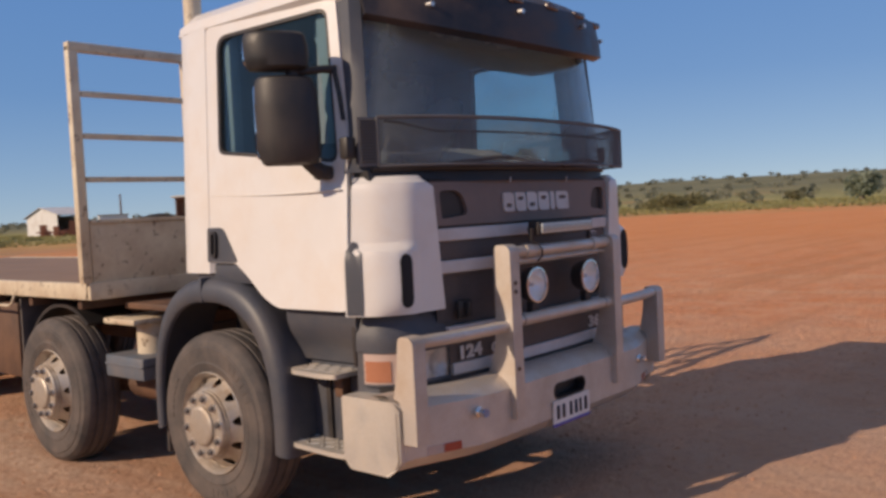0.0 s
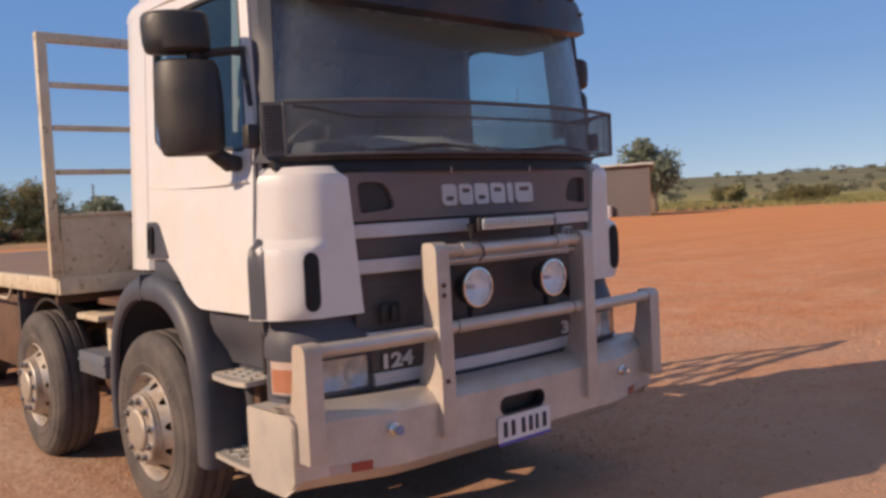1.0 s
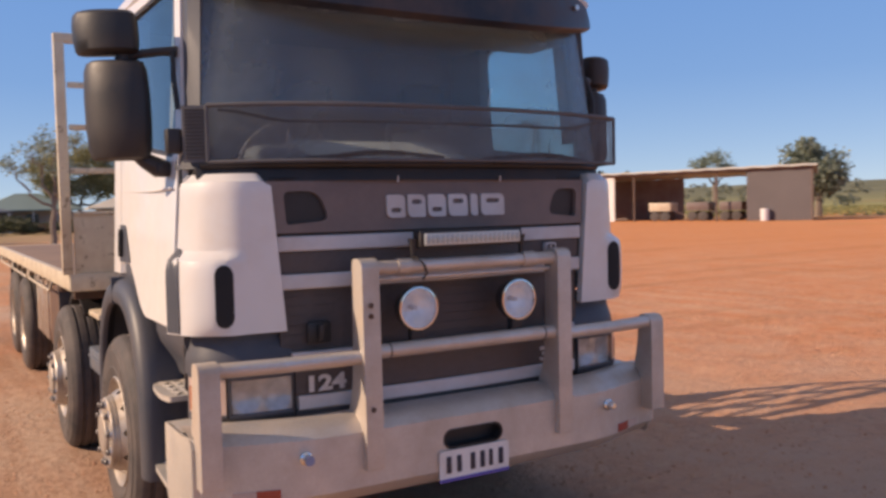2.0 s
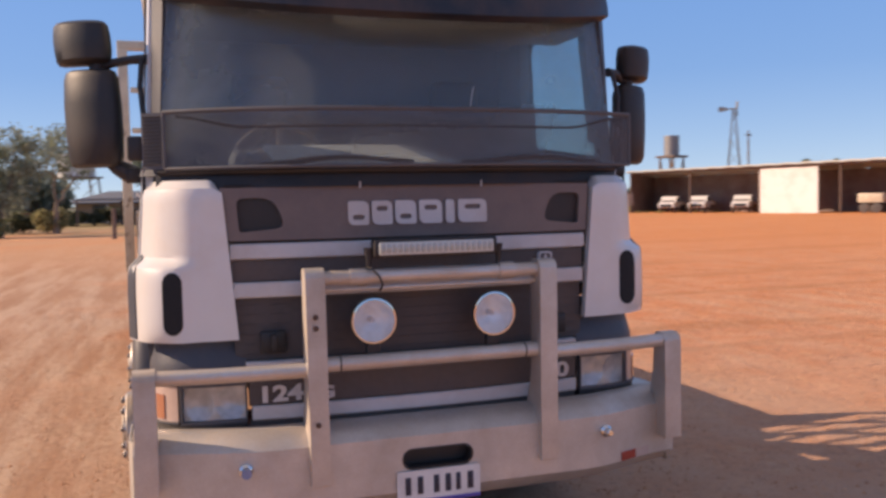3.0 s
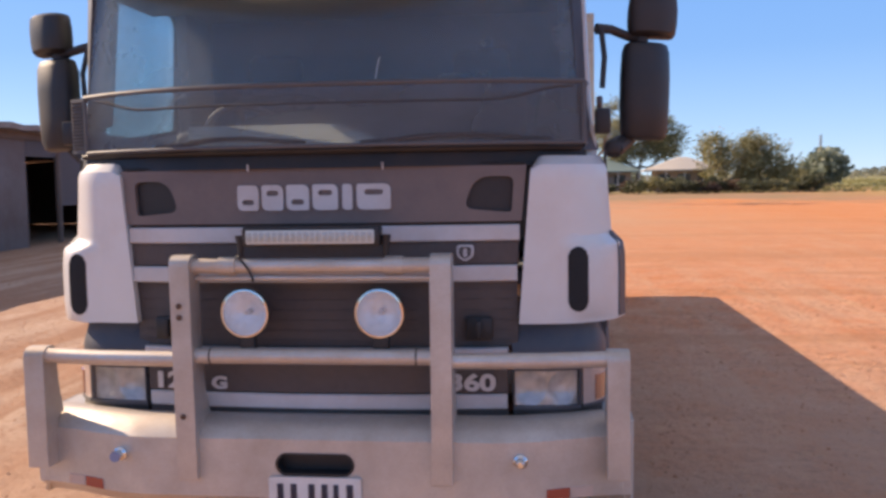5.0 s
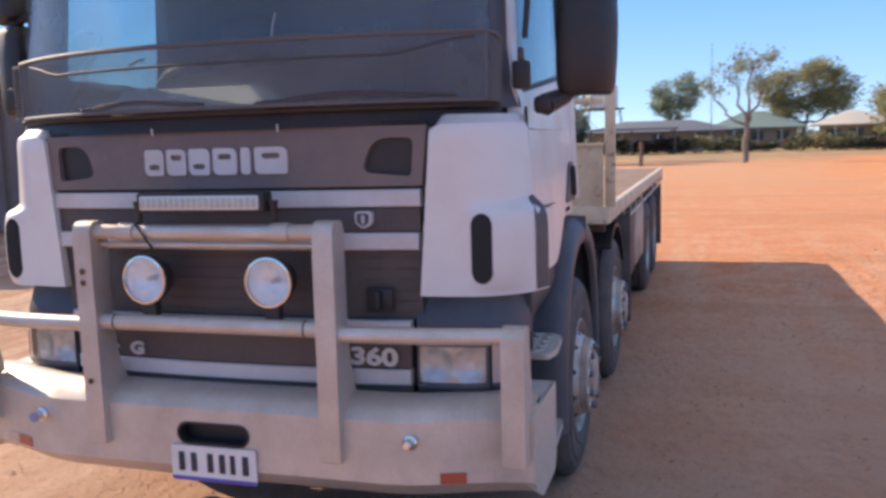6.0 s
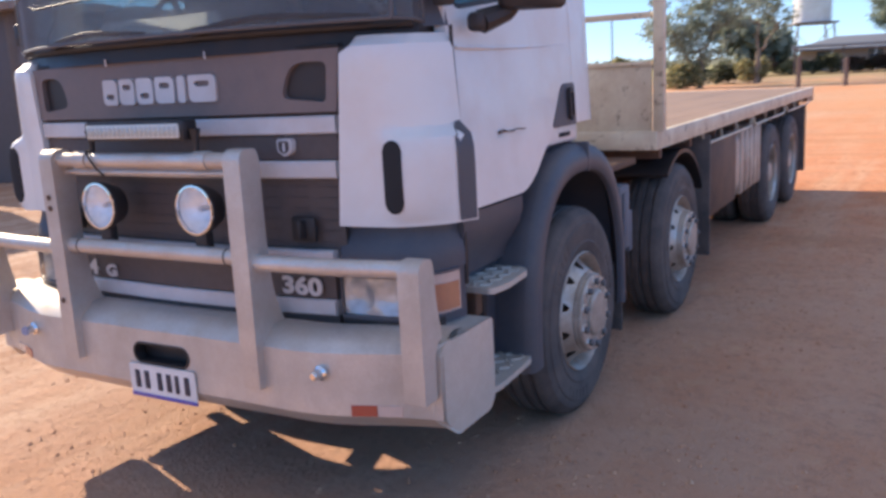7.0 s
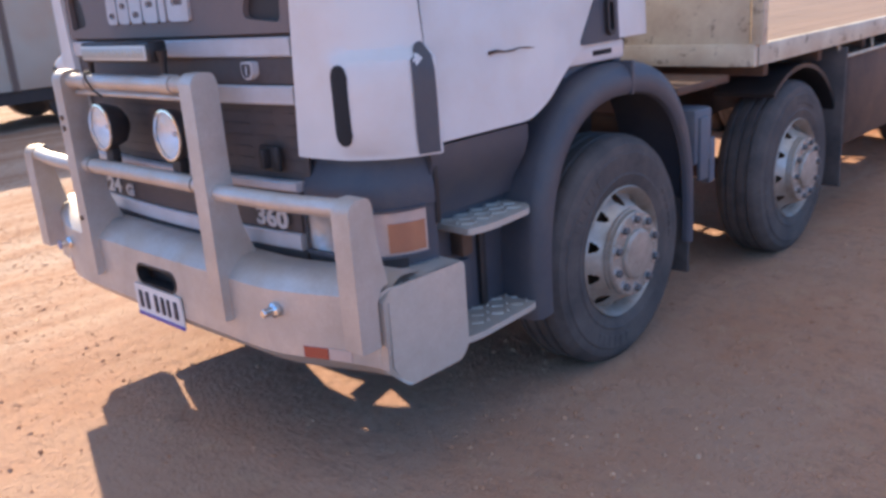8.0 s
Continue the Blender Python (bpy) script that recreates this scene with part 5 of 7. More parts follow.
# wheels
def wheel_at(x, y, flip, dual=False):
    w = empty("wheel", truck)
    tyre = [(-0.035, 0.287), (-0.012, 0.30), (-0.004, 0.325), (0.001, 0.34), (0.003, 0.348), (-0.001, 0.355), (0.003, 0.41), (0.002, 0.440), (-0.004, 0.446), (-0.006, 0.465), (-0.012, 0.480), (-0.018, 0.484), (-0.032, 0.504), (-0.05, 0.514)]
    for g in (-0.085, -0.145, -0.205):
        tyre += [(g + 0.012, 0.519), (g + 0.007, 0.506), (g - 0.007, 0.506), (g - 0.012, 0.519)]
    tyre += [(-0.24, 0.514), (-0.26, 0.503), (-0.284, 0.465), (-0.294, 0.41), (-0.29, 0.36), (-0.278, 0.30), (-0.255, 0.287)]
    tb = lathe(bmesh.new(), tyre, 56, closed=True)
    if dual:
        d = lathe(bmesh.new(), [(a - 0.33, b) for a, b in tyre], 40, closed=True)
        me = bpy.data.meshes.new("tmp")
        d.to_mesh(me)
        d.free()
        tb.from_mesh(me)
        bpy.data.meshes.remove(me)
    for a0 in (0.5, 2.6, 4.7):
        for j in range(6):
            a = a0 + 0.115 * j
            mark = boxed(-0.002, 0.005, -0.017, 0.017, -0.024, 0.024, bevel=0.002, seg=1)
            mark.transform(Matrix.Rotation(a, 4, "X") @ Matrix.Translation((0.0, 0.0, 0.405)))
            me = bpy.data.meshes.new("tmp")
            mark.to_mesh(me)
            mark.free()
            tb.from_mesh(me)
            bpy.data.meshes.remove(me)
    part("tyre", tb, RUBBER, w, "dusty black truck tyre with raised sidewall marks")
    seg = 240
    if dual:
        prof = [(-0.24, 0.26), (-0.03, 0.285), (-0.012, 0.297), (-0.008, 0.290), (-0.03, 0.270), (-0.13, 0.262), (-0.145, 0.256), (-0.15, 0.250), (-0.154, 0.244), (-0.157, 0.238), (-0.160, 0.232), (-0.162, 0.226), (-0.164, 0.220), (-0.165, 0.214), (-0.165, 0.208), (-0.165, 0.18), (-0.165, 0.09), (-0.165, 0.0)]
        hub_x = -0.165
    else:
        prof = [(-0.24, 0.26), (-0.03, 0.285), (-0.012, 0.297), (-0.004, 0.291), (-0.03, 0.272), (-0.064, 0.262), (-0.060, 0.256), (-0.055, 0.250), (-0.049, 0.244), (-0.042, 0.238), (-0.034, 0.232), (-0.025, 0.226), (-0.016, 0.220), (-0.006, 0.214), (0.003, 0.208), (0.010, 0.204), (0.011, 0.199), (0.026, 0.198), (0.027, 0.193), (0.046, 0.191), (0.054, 0.184), (0.055, 0.12), (0.055, 0.0)]
        hub_x = 0.055
    prof = [p for a, b in zip(prof, prof[1:]) for p in ([a, ((a[0] + b[0]) / 2, (a[1] + b[1]) / 2)] if 0.2 < b[1] < 0.265 else [a])] + prof[-1:]
    part("rim", lathe(bmesh.new(), prof, seg, skip=lambda k, i: i + 1 < len(prof) and math.hypot((prof[i][1] + prof[i + 1][1]) / 2 - 0.235, ((k % 24) - 11.5) / seg * 2 * math.pi * 0.235) < 0.0235), RIM, w, "dusty silver steel rim with round holes")
    part("brake_drum", lathe(bmesh.new(), [(-0.10 + (hub_x if dual else 0), 0.0), (-0.10 + (hub_x if dual else 0), 0.235), (-0.24, 0.245)], 32), CHASSIS, w)
    deep = 0.022 if not dual else 0.135
    part("hub_cap", lathe(bmesh.new(), [(hub_x, 0.114), (hub_x + deep * 0.6, 0.112), (hub_x + deep * 0.95, 0.102), (hub_x + deep, 0.096), (hub_x + deep, 0.0)], 36), RIM, w, "round hub cap")
    nut_r = 0.157 if not dual else 0.160
    for k in range(10):
        a = 2 * math.pi * (k + 0.5) / 10
        nb = lathe(bmesh.new(), [(hub_x - 0.002, 0.0175), (hub_x + 0.018, 0.0175), (hub_x + 0.024, 0.012), (hub_x + 0.024, 0.0)], 6)
        nb.transform(Matrix.Translation((0, nut_r * math.cos(a), nut_r * math.sin(a))))
        wash = lathe(bmesh.new(), [(hub_x - 0.002, 0.0305), (hub_x + 0.004, 0.029), (hub_x + 0.004, 0.0)], 16)
        wash.transform(Matrix.Translation((0, nut_r * math.cos(a), nut_r * math.sin(a))))
        part("washer", wash, WASHER, w, "bright steel nut seat")
        part("wheel_nut", nb, NUT, w)
    w.matrix_basis = pose(x, y, 0.505, 0, 0, 180 if flip else 0)
    return w


front_wheel = wheel_at(1.205, 1.6, False)
for x, y, flip in ((-1.272, 1.6, True), (1.195, 3.52, False), (-1.32, 3.52, True)):
    copy_thing(front_wheel, pose(x, y, 0.505, 17 * y, 0, 180 if flip else 0))
rear_wheel = wheel_at(1.195, 7.25, False, True)
for x, y, flip in ((-1.28, 7.25, True), (1.195, 8.62, False), (-1.28, 8.62, True)):
    copy_thing(rear_wheel, pose(x, y, 0.505, 23 * y, 0, 180 if flip else 0))

# chassis
for sign in (-1, 1):
    part("chassis_rail", box(box(boxed(sign * 0.38, sign * 0.46, 0.35, 10.0, 0.74, 1.02), sign * 0.34, sign * 0.42, 0.35, 10.0, 0.735, 0.745), sign * 0.34, sign * 0.42, 0.35, 10.0, 1.015, 1.025), CHASSIS, truck, "dark chassis rail")
    part("leaf_spring", tube(bmesh.new(), [(sign * 0.42, y, 0.47 + 0.08 * ((y - 1.6) / 0.7) ** 2) for y in np.linspace(0.9, 2.3, 9)], 0.045, 6), CHASSIS, truck)
for y in (1.6, 3.52):
    part("front_axle", tube(bmesh.new(), [(-1.0, y, 0.505), (-0.7, y, 0.46), (0.7, y, 0.46), (1.0, y, 0.505)], 0.07, 10), CHASSIS, truck)
for y in (7.25, 8.62):
    ax = part("rear_axle", tube(bmesh.new(), [(-0.95, y, 0.505), (-0.2, y, 0.505), (-0.12, y, 0.505), (0.12, y, 0.505), (0.2, y, 0.505), (0.95, y, 0.505)], [0.09, 0.09, 0.22, 0.22, 0.09, 0.09], 14), CHASSIS, truck)
part("engine", boxed(-0.36, 0.36, 0.5, 2.2, 0.62, 1.28, bevel=0.06), CHASSIS, truck)
part("radiator", boxed(-0.45, 0.45, 0.24, 0.36, 0.62, 1.34, bevel=0.02), BLACK_PLASTIC, truck)
part("gearbox", boxed(-0.28, 0.28, 2.2, 3.2, 0.55, 0.95, bevel=0.08), CHASSIS, truck)
part("front_beam", boxed(-1.08, 1.08, 0.26, 0.40, 0.52, 0.76, bevel=0.02), CHASSIS, truck)
for sign in (-1, 1):
    # added baffles; the gap on one side lets a sun patch reach the ground
    part("arch_baffle", box(box(boxed(sign * 0.60, sign * 0.64, 0.88, 1.14, 0.88 if sign < 0 else 0.60, 1.32, bevel=0.01), sign * 0.60, sign * 0.64, 1.14, 2.2, 0.60, 1.32, bevel=0.01), sign * 0.60, sign * 0.64, 0.45, 0.88, 0.60, 1.32, bevel=0.01), BLACK_PLASTIC, truck)
    part("cross_beam", boxed(sign * 0.40, sign * 1.0, 2.30, 2.38, 0.86, 0.98, bevel=0.01), CHASSIS, truck)
# gear hung between the front axles
part("battery_step", boxed(-1.20, -0.72, 2.52, 2.92, 1.005, 1.045, bevel=0.012), CREAM, truck, "cream timber catwalk step")
part("canister", tube(bmesh.new(), [(-0.98, 2.66, 0.72), (-0.98, 2.66, 1.0)], 0.11, 18), CREAM, truck, "cream air canister")
part("tool_box", box(boxed(-1.21, -0.80, 2.42, 2.90, 0.655, 0.80, bevel=0.012), -1.218, -0.80, 2.42, 2.90, 0.735, 0.75, bevel=0.004), BLUE_GREY, truck, "blue-grey steel tray")
part("air_tank", tube(bmesh.new(), [(-0.92, 2.42, 0.56), (-0.92, 2.46, 0.56), (-0.92, 2.95, 0.56), (-0.92, 2.99, 0.56)], [0.06, 0.11, 0.11, 0.06], 16), CHASSIS, truck, "rusty brown air tank")
part("battery_box", box(box(boxed(0.80, 1.15, 2.34, 2.52, 0.74, 1.02, bevel=0.02), 1.14, 1.165, 2.37, 2.46, 0.66, 0.98, bevel=0.008), 1.10, 1.15, 2.50, 2.56, 0.62, 0.86, bevel=0.01), BLUE_GREY, truck, "grey steel battery box with brackets")
for sign in (-1, 1):
    part("side_locker", boxed(sign * 0.70, sign * 1.19, 4.30, 5.35, 0.50, 1.10, bevel=0.03), CHASSIS, truck, "dark side locker under the tray")
    tank = part("fuel_tank", boxed(sign * 0.62, sign * 1.17, 5.45, 6.55, 0.52, 1.08, bevel=0.10, seg=4), TANK_ALLOY, truck, "dull alloy fuel tank with ribs")
    for y in (5.60, 5.82, 6.04, 6.26, 6.44):
        ring = boxed(sign * 0.61, sign * 1.195, y - 0.035, y + 0.035, 0.51, 1.09, bevel=0.028, seg=2)
        part("tank_strap", ring, TANK_ALLOY, tank)
part("intake_pipe", tube(bmesh.new(), [(-0.93, 2.05, 1.2), (-0.93, 2.05, 2.55), (-0.93, 2.05, 3.05)], 0.055, 14), CREAM, truck, "cream air intake stack behind the cab")
part("catwalk", boxed(-1.1, 1.1, 2.25, 2.80, 1.10, 1.14, bevel=0.006), CHASSIS, truck)

# tray with its headboard
tray = empty("tray", truck)
tagged(tray, "cream steel flatbed tray with dusty boards and rust")
tray.location = (-0.05, 0, 0)
DECK0, DECK1, TOP = 2.86, 10.2, 1.280
for sign in (-1, 1):
    part("side_rail", boxed(sign * 1.215, sign * 1.268, DECK0, DECK1, 1.175, TOP + 0.006, bevel=0.008), CREAM, tray, "cream rusty side rail")
    for k in range(3):
        y0 = 4.05 + 1.95 * k
        rail = bmesh.new()
        tube(rail, [(sign * 1.25, y0, 1.18), (sign * 1.262, y0 + 0.03, 1.115), (sign * 1.265, y0 + 0.08, 1.095), (sign * 1.265, y0 + 1.74, 1.095), (sign * 1.262, y0 + 1.80, 1.115), (sign * 1.25, y0 + 1.83, 1.18)], 0.011, 8)
        for y in (y0 + 0.6, y0 + 1.2):
            tube(rail, [(sign * 1.255, y, 1.18), (sign * 1.263, y, 1.095)], 0.008, 6)
        part("rope_rail", rail, CREAM, tray, "cream rope rail")
    for y in np.linspace(3.1, 10.0, 10):
        part("tray_bearer", boxed(sign * 0.44, sign * 1.215, y - 0.03, y + 0.03, 1.10, 1.235, bevel=0.006), CHASSIS, tray)
part("front_beam", boxed(-1.268, 1.268, DECK0 - 0.03, DECK0 + 0.03, 1.175, TOP + 0.01, bevel=0.008), CREAM, tray, "cream front cross beam")
part("rear_beam", boxed(-1.268, 1.268, DECK1 - 0.05, DECK1 + 0.02, 1.10, TOP + 0.004, bevel=0.01), CREAM, tray)
bw = 2.43 / 12
for k in range(12):
    x = -1.215 + bw * k
    part("board", boxed(x + 0.0012, x + bw - 0.0012, DECK0 + 0.03, DECK1 - 0.05, 1.235, TOP - 0.0006 * (k % 3)), DECK_BOARD, tray)
head = empty("headboard", truck)
tagged(head, "cream steel headboard with open bars and a chipped plate")
head.location = (-0.05, 0, 0)
HY = DECK0 + 0.005
for x in (-1.275, -0.43, 0.43, 1.275):
    part("headboard_post", boxed(x - 0.032, x + 0.032, HY - 0.03, HY + 0.03, 1.288, 2.84, bevel=0.006), CREAM, head)
part("headboard_bar", boxed(-1.307, 1.307, HY - 0.032, HY + 0.032, 2.806, 2.866, bevel=0.006), CREAM, head)
for z in (2.535, 2.258, 1.972):
    part("headboard_bar", boxed(-1.23, 1.23, HY - 0.018, HY + 0.018, z - 0.018, z + 0.018, bevel=0.004), CREAM, head)
part("headboard_plate", boxed(-1.23, 1.23, HY - 0.012, HY + 0.006, 1.288, 1.68, bevel=0.003), CREAM, head, "cream plate with chipped rust spots")
part("plate_cap", boxed(-1.23, 1.23, HY - 0.026, HY + 0.02, 1.68, 1.705, bevel=0.004), CREAM, head)


# ---- the yard round the truck ----
def polar(az, d, origin=(0.0, -3.0)):
    return origin[0] + d * math.sin(radians(az)), origin[1] + d * math.cos(radians(az))


TIN = mat("weathered_tin", (0.36, 0.34, 0.33), 0.55, metal=0.3, vary=0.15, grain=12, blot=0.6, bump=0.1, dirt=(0.24, 0.13, 0.09), dirt_amount=0.4, dirt_scale=0.8)
TIN_PALE = mat("pale_tin", (0.42, 0.43, 0.42), 0.5, metal=0.3, vary=0.1, grain=12, blot=0.6, bump=0.1)
TIN_DARK = mat("brown_tin", (0.20, 0.17, 0.165), 0.6, vary=0.18, grain=12, blot=0.5, bump=0.1, dirt=(0.13, 0.07, 0.055), dirt_amount=0.5, dirt_scale=0.7)
TIN_CHARCOAL = mat("charcoal_tin", (0.10, 0.085, 0.09), 0.6, vary=0.15, grain=12, blot=0.5, bump=0.1)
TIN_WHITE = mat("white_sheet", (0.72, 0.71, 0.70), 0.5, vary=0.06, grain=10, blot=0.6, bump=0.05, dirt=(0.50, 0.42, 0.36), dirt_amount=0.08, dirt_scale=0.7)
TIMBER = mat("grey_timber", (0.17, 0.12, 0.10), 0.85, vary=0.2, bump=0.3)
CAR_WHITE = mat("car_white", (0.75, 0.74, 0.73), 0.35, vary=0.04, bump=0.0, coat=0.3)
CAR_GLASS = mat("car_glass", (0.03, 0.035, 0.04), 0.1, vary=0.05, bump=0.0)
RUST = mat("rusty_steel", (0.20, 0.07, 0.045), 0.8, vary=0.25, bump=0.3)
STEEL_GREY = mat("grey_steel", (0.26, 0.25, 0.25), 0.5, metal=0.4, vary=0.12)
ROOF_GREEN = mat("green_roof", (0.20, 0.28, 0.26), 0.7, vary=0.08, grain=8, blot=0.5, bump=0.05)
ROOF_CREAM = mat("cream_roof", (0.52, 0.47, 0.40), 0.5, vary=0.08, grain=8, blot=0.5, bump=0.05)
ROOF_BLUE = mat("blue_grey_roof", (0.12, 0.135, 0.16), 0.8, vary=0.08, grain=8, blot=0.5, bump=0.05)
HOUSE_WALL = mat("house_wall", (0.36, 0.27, 0.22), 0.8, vary=0.1)
BEIGE_PANEL = mat("beige_panel", (0.46, 0.42, 0.36), 0.6, vary=0.08, grain=8, blot=0.7, bump=0.05, dirt=DUST, dirt_amount=0.3, dirt_scale=1.0)


def corrugated(bm, a, b, z0, z1, pitch=0.25, depth=0.03, thick=0.03, top=None):
    """A ribbed sheet wall from a to b; top(t) may give a sloping head."""
    a, b = Vector((*a, 0)), Vector((*b, 0))
    n = max(int((b - a).length / pitch) * 2, 2)
    d = (b - a).normalized()
    nor = Vector((d.y, -d.x, 0))
    front, back = [], []
    for k in range(n + 1):
        t = k / n
        p = a.lerp(b, t) + nor * (depth if k % 2 else 0)
        zt = top(t) if top else z1
        front.append([p + Vector((0, 0, z0)), p + Vector((0, 0, zt))])
        back.append([p - nor * thick + Vector((0, 0, z0)), p - nor * thick + Vector((0, 0, zt))])
    return shell(bm, front, back)


def beam(bm, a, b, w=0.1):
    return tube(bm, [a, b], w / 1.41, 4)


def lean_to(name, label, a, b, depth, front_h, back_h, walls, bays, back_mat, roof_mat, gap=None, turn=0.0):
    """An open-fronted shed whose front runs from a to b and whose depth goes to the left of that way."""
    shed = thing(name, label, "shed")
    A, B = Vector((*a, 0)), Vector((*b, 0))
    d = (B - A).normalized()
    inn = Matrix.Rotation(radians(turn), 3, "Z") @ Vector((-d.y, d.x, 0)) * depth
    for t0, t1 in ((0.0, 1.0),) if not gap else ((0.0, gap[0]), (gap[1], 1.0)):
        part("back_wall", corrugated(bmesh.new(), (A + inn).lerp(B + inn, t0).xy, (A + inn).lerp(B + inn, t1).xy, 0, back_h), back_mat, shed)
    for p in (A, B):
        part("end_wall", corrugated(bmesh.new(), p.xy, (p + inn).xy, 0, 0, top=lambda t: front_h + (back_h - front_h) * t), back_mat, shed)
    over = d * 0.4
    rf, rb = [], []
    n = 40
    for k in range(n + 1):
        p = (A - over).lerp(B + over, k / n) + Vector((0, 0, 0.05 * (k % 2)))
        q = p + inn * 1.05
        p = p - inn.normalized() * 0.5
        rf.append([p + Vector((0, 0, front_h + 0.06)), q + Vector((0, 0, back_h + 0.06))])
        rb.append([p + Vector((0, 0, front_h - 0.10)), q + Vector((0, 0, back_h - 0.02))])
    part("roof", shell(bmesh.new(), rf, rb), roof_mat, shed)
    for k in range(bays + 1):
        p = A.lerp(B, k / bays)
        part("post", tube(bmesh.new(), [p + Vector((0, 0, -0.1)), p + Vector((0, 0, front_h))], 0.09, 8), TIMBER, shed)
    for t0, t1, z0, m, nm, *head in walls:
        p, q = A.lerp(B, t0), A.lerp(B, t1)
        part(nm, corrugated(bmesh.new(), p.xy, q.xy, z0, head[0] if head else front_h - 0.02), m, shed)
    part("front_beam", beam(bmesh.new(), A + Vector((0, 0, front_h - 0.2)), B + Vector((0, 0, front_h - 0.2)), 0.2), TIMBER, shed)
    return shed, A, B, inn


# long machinery shed across the yard
SH_A, SH_B = polar(29.6, 95), polar(53.0, 73)
_, SA, SB, SI = lean_to("machinery_shed", "long open-fronted farm machinery shed with tin roof", SH_A, SH_B, 6.0, 4.45, 3.9, [(0.402, 0.548, 0.0, TIN_WHITE, "sliding_door"), (0.866, 1.0, 0.0, TIN_CHARCOAL, "front_sheeting")], 5, TIN_DARK, TIN_PALE, gap=(0.70, 0.86), turn=19.0)
drum = thing("white_drum", "white drum standing by the shed wall", "drum")
p = SA.lerp(SB, 0.905) - SI * 0.07
part("drum_body", tube(bmesh.new(), [(p.x, p.y, z) for z in (0.0, 0.02, 0.33, 0.345, 0.66, 0.675, 0.98, 1.0)], [0.33, 0.35, 0.35, 0.36, 0.35, 0.36, 0.35, 0.33], 18), CAR_WHITE, drum)


def ute(x, y, turn, body=CAR_WHITE, label="white tray-back utility vehicle parked in the shed"):
    u = thing("utility_vehicle", label, "vehicle", "vehicles in the shed")
    prof = [(-0.95, 0.55), (-0.95, 0.95), (-0.80, 1.05), (0.05, 1.12), (0.55, 1.72), (1.60, 1.74), (1.75, 1.10), (1.75, 0.55)]
    part("cab_body", slab(bmesh.new(), rounded(prof, 0.08), [], lambda a, z: (a, -0.82, z), lambda a, z: (0, 1.64, 0)), body, u)
    for s in (-1, 1):
        part("side_window", slab(bmesh.new(), rounded([(0.28, 1.16), (1.60, 1.16), (1.50, 1.64), (0.66, 1.64)], 0.05), [], lambda a, z: (a, s * 0.825, z), lambda a, z: (0, -s * 0.01, 0)), CAR_GLASS, u)
    part("front_window", slab(bmesh.new(), [(-0.7, 0.0), (0.7, 0.0), (0.62, 0.62), (-0.62, 0.62)], [], lambda b, t: (0.10 + 0.66 * t - 0.01, b, 1.17 + 0.78 * t), lambda a, z: (0.01, 0, -0.01)), CAR_GLASS, u)
    part("tray_body", box(boxed(1.82, 4.0, -0.88, 0.88, 0.80, 0.90, bevel=0.02), 1.82, 4.0, -0.88, 0.88, 0.90, 1.15), body, u)
    for a in (-0.2, 3.0):
        for s in (-1, 1):
            w = lathe(bmesh.new(), [(-0.1, 0.0), (-0.1, 0.30), (-0.08, 0.35), (0.08, 0.35), (0.1, 0.30), (0.1, 0.0)], 18)
            w.transform(Matrix.Translation((a, s * 0.75, 0.35)) @ Matrix.Rotation(radians(90), 4, "Z"))
            part("road_wheel", w, RUBBER, u)
    part("grille", boxed(-0.975, -0.94, -0.6, 0.6, 0.62, 0.90, bevel=0.01), CAR_GLASS, u)
    u.matrix_basis = pose(x, y, 0, 0, 0, turn)
    return u


def trailer(x, y, turn, material, label, length=3.2, h=0.9, group=""):
    t = thing("farm_trailer", label, "trailer", group)
    part("bed", box(boxed(-length / 2, length / 2, -1.0, 1.0, h, h + 0.12, bevel=0.02), -length / 2, length / 2, -1.0, 1.0, h + 0.12, h + 0.75, bevel=0.03), material, t)
    for a in (-0.5, 0.5):
        for s in (-1, 1):
            w = lathe(bmesh.new(), [(-0.1, 0.0), (-0.1, 0.36), (-0.08, 0.42), (0.08, 0.42), (0.1, 0.36), (0.1, 0.0)], 18)
            w.transform(Matrix.Translation((a, s * 0.85, 0.42)) @ Matrix.Rotation(radians(90), 4, "Z"))
            part("road_wheel", w, RUBBER, t)
    part("draw_bar", tube(bmesh.new(), [(-length / 2, 0, h), (-length / 2 - 1.1, 0, 0.5), (-length / 2 - 1.1, 0, 0.05)], 0.05, 6), material, t)
    t.matrix_basis = pose(x, y, 0, 0, 0, turn)
    return t


shed_turn = math.degrees(math.atan2(SI.y, SI.x))
for t, k in ((0.11, 0.25), (0.21, 0.22), (0.335, 0.30)):
    p = SA.lerp(SB, t) + SI * k
    ute(p.x, p.y, shed_turn + (8 if t > 0.1 else -55))
for t, k, m, lab, size in ((0.668, 0.2, CREAM, "cream box trailer parked in the shed", 2.0), (0.757, 0.3, TIN_DARK, "dark farm trailer in the shed", 2.0), (0.832, 0.35, TIN_DARK, "dark farm trailer in the shed", 1.9)):
    p = SA.lerp(SB, t) + SI * k
    trailer(p.x, p.y, shed_turn + 80, m, lab, size, group="trailers in the shed")


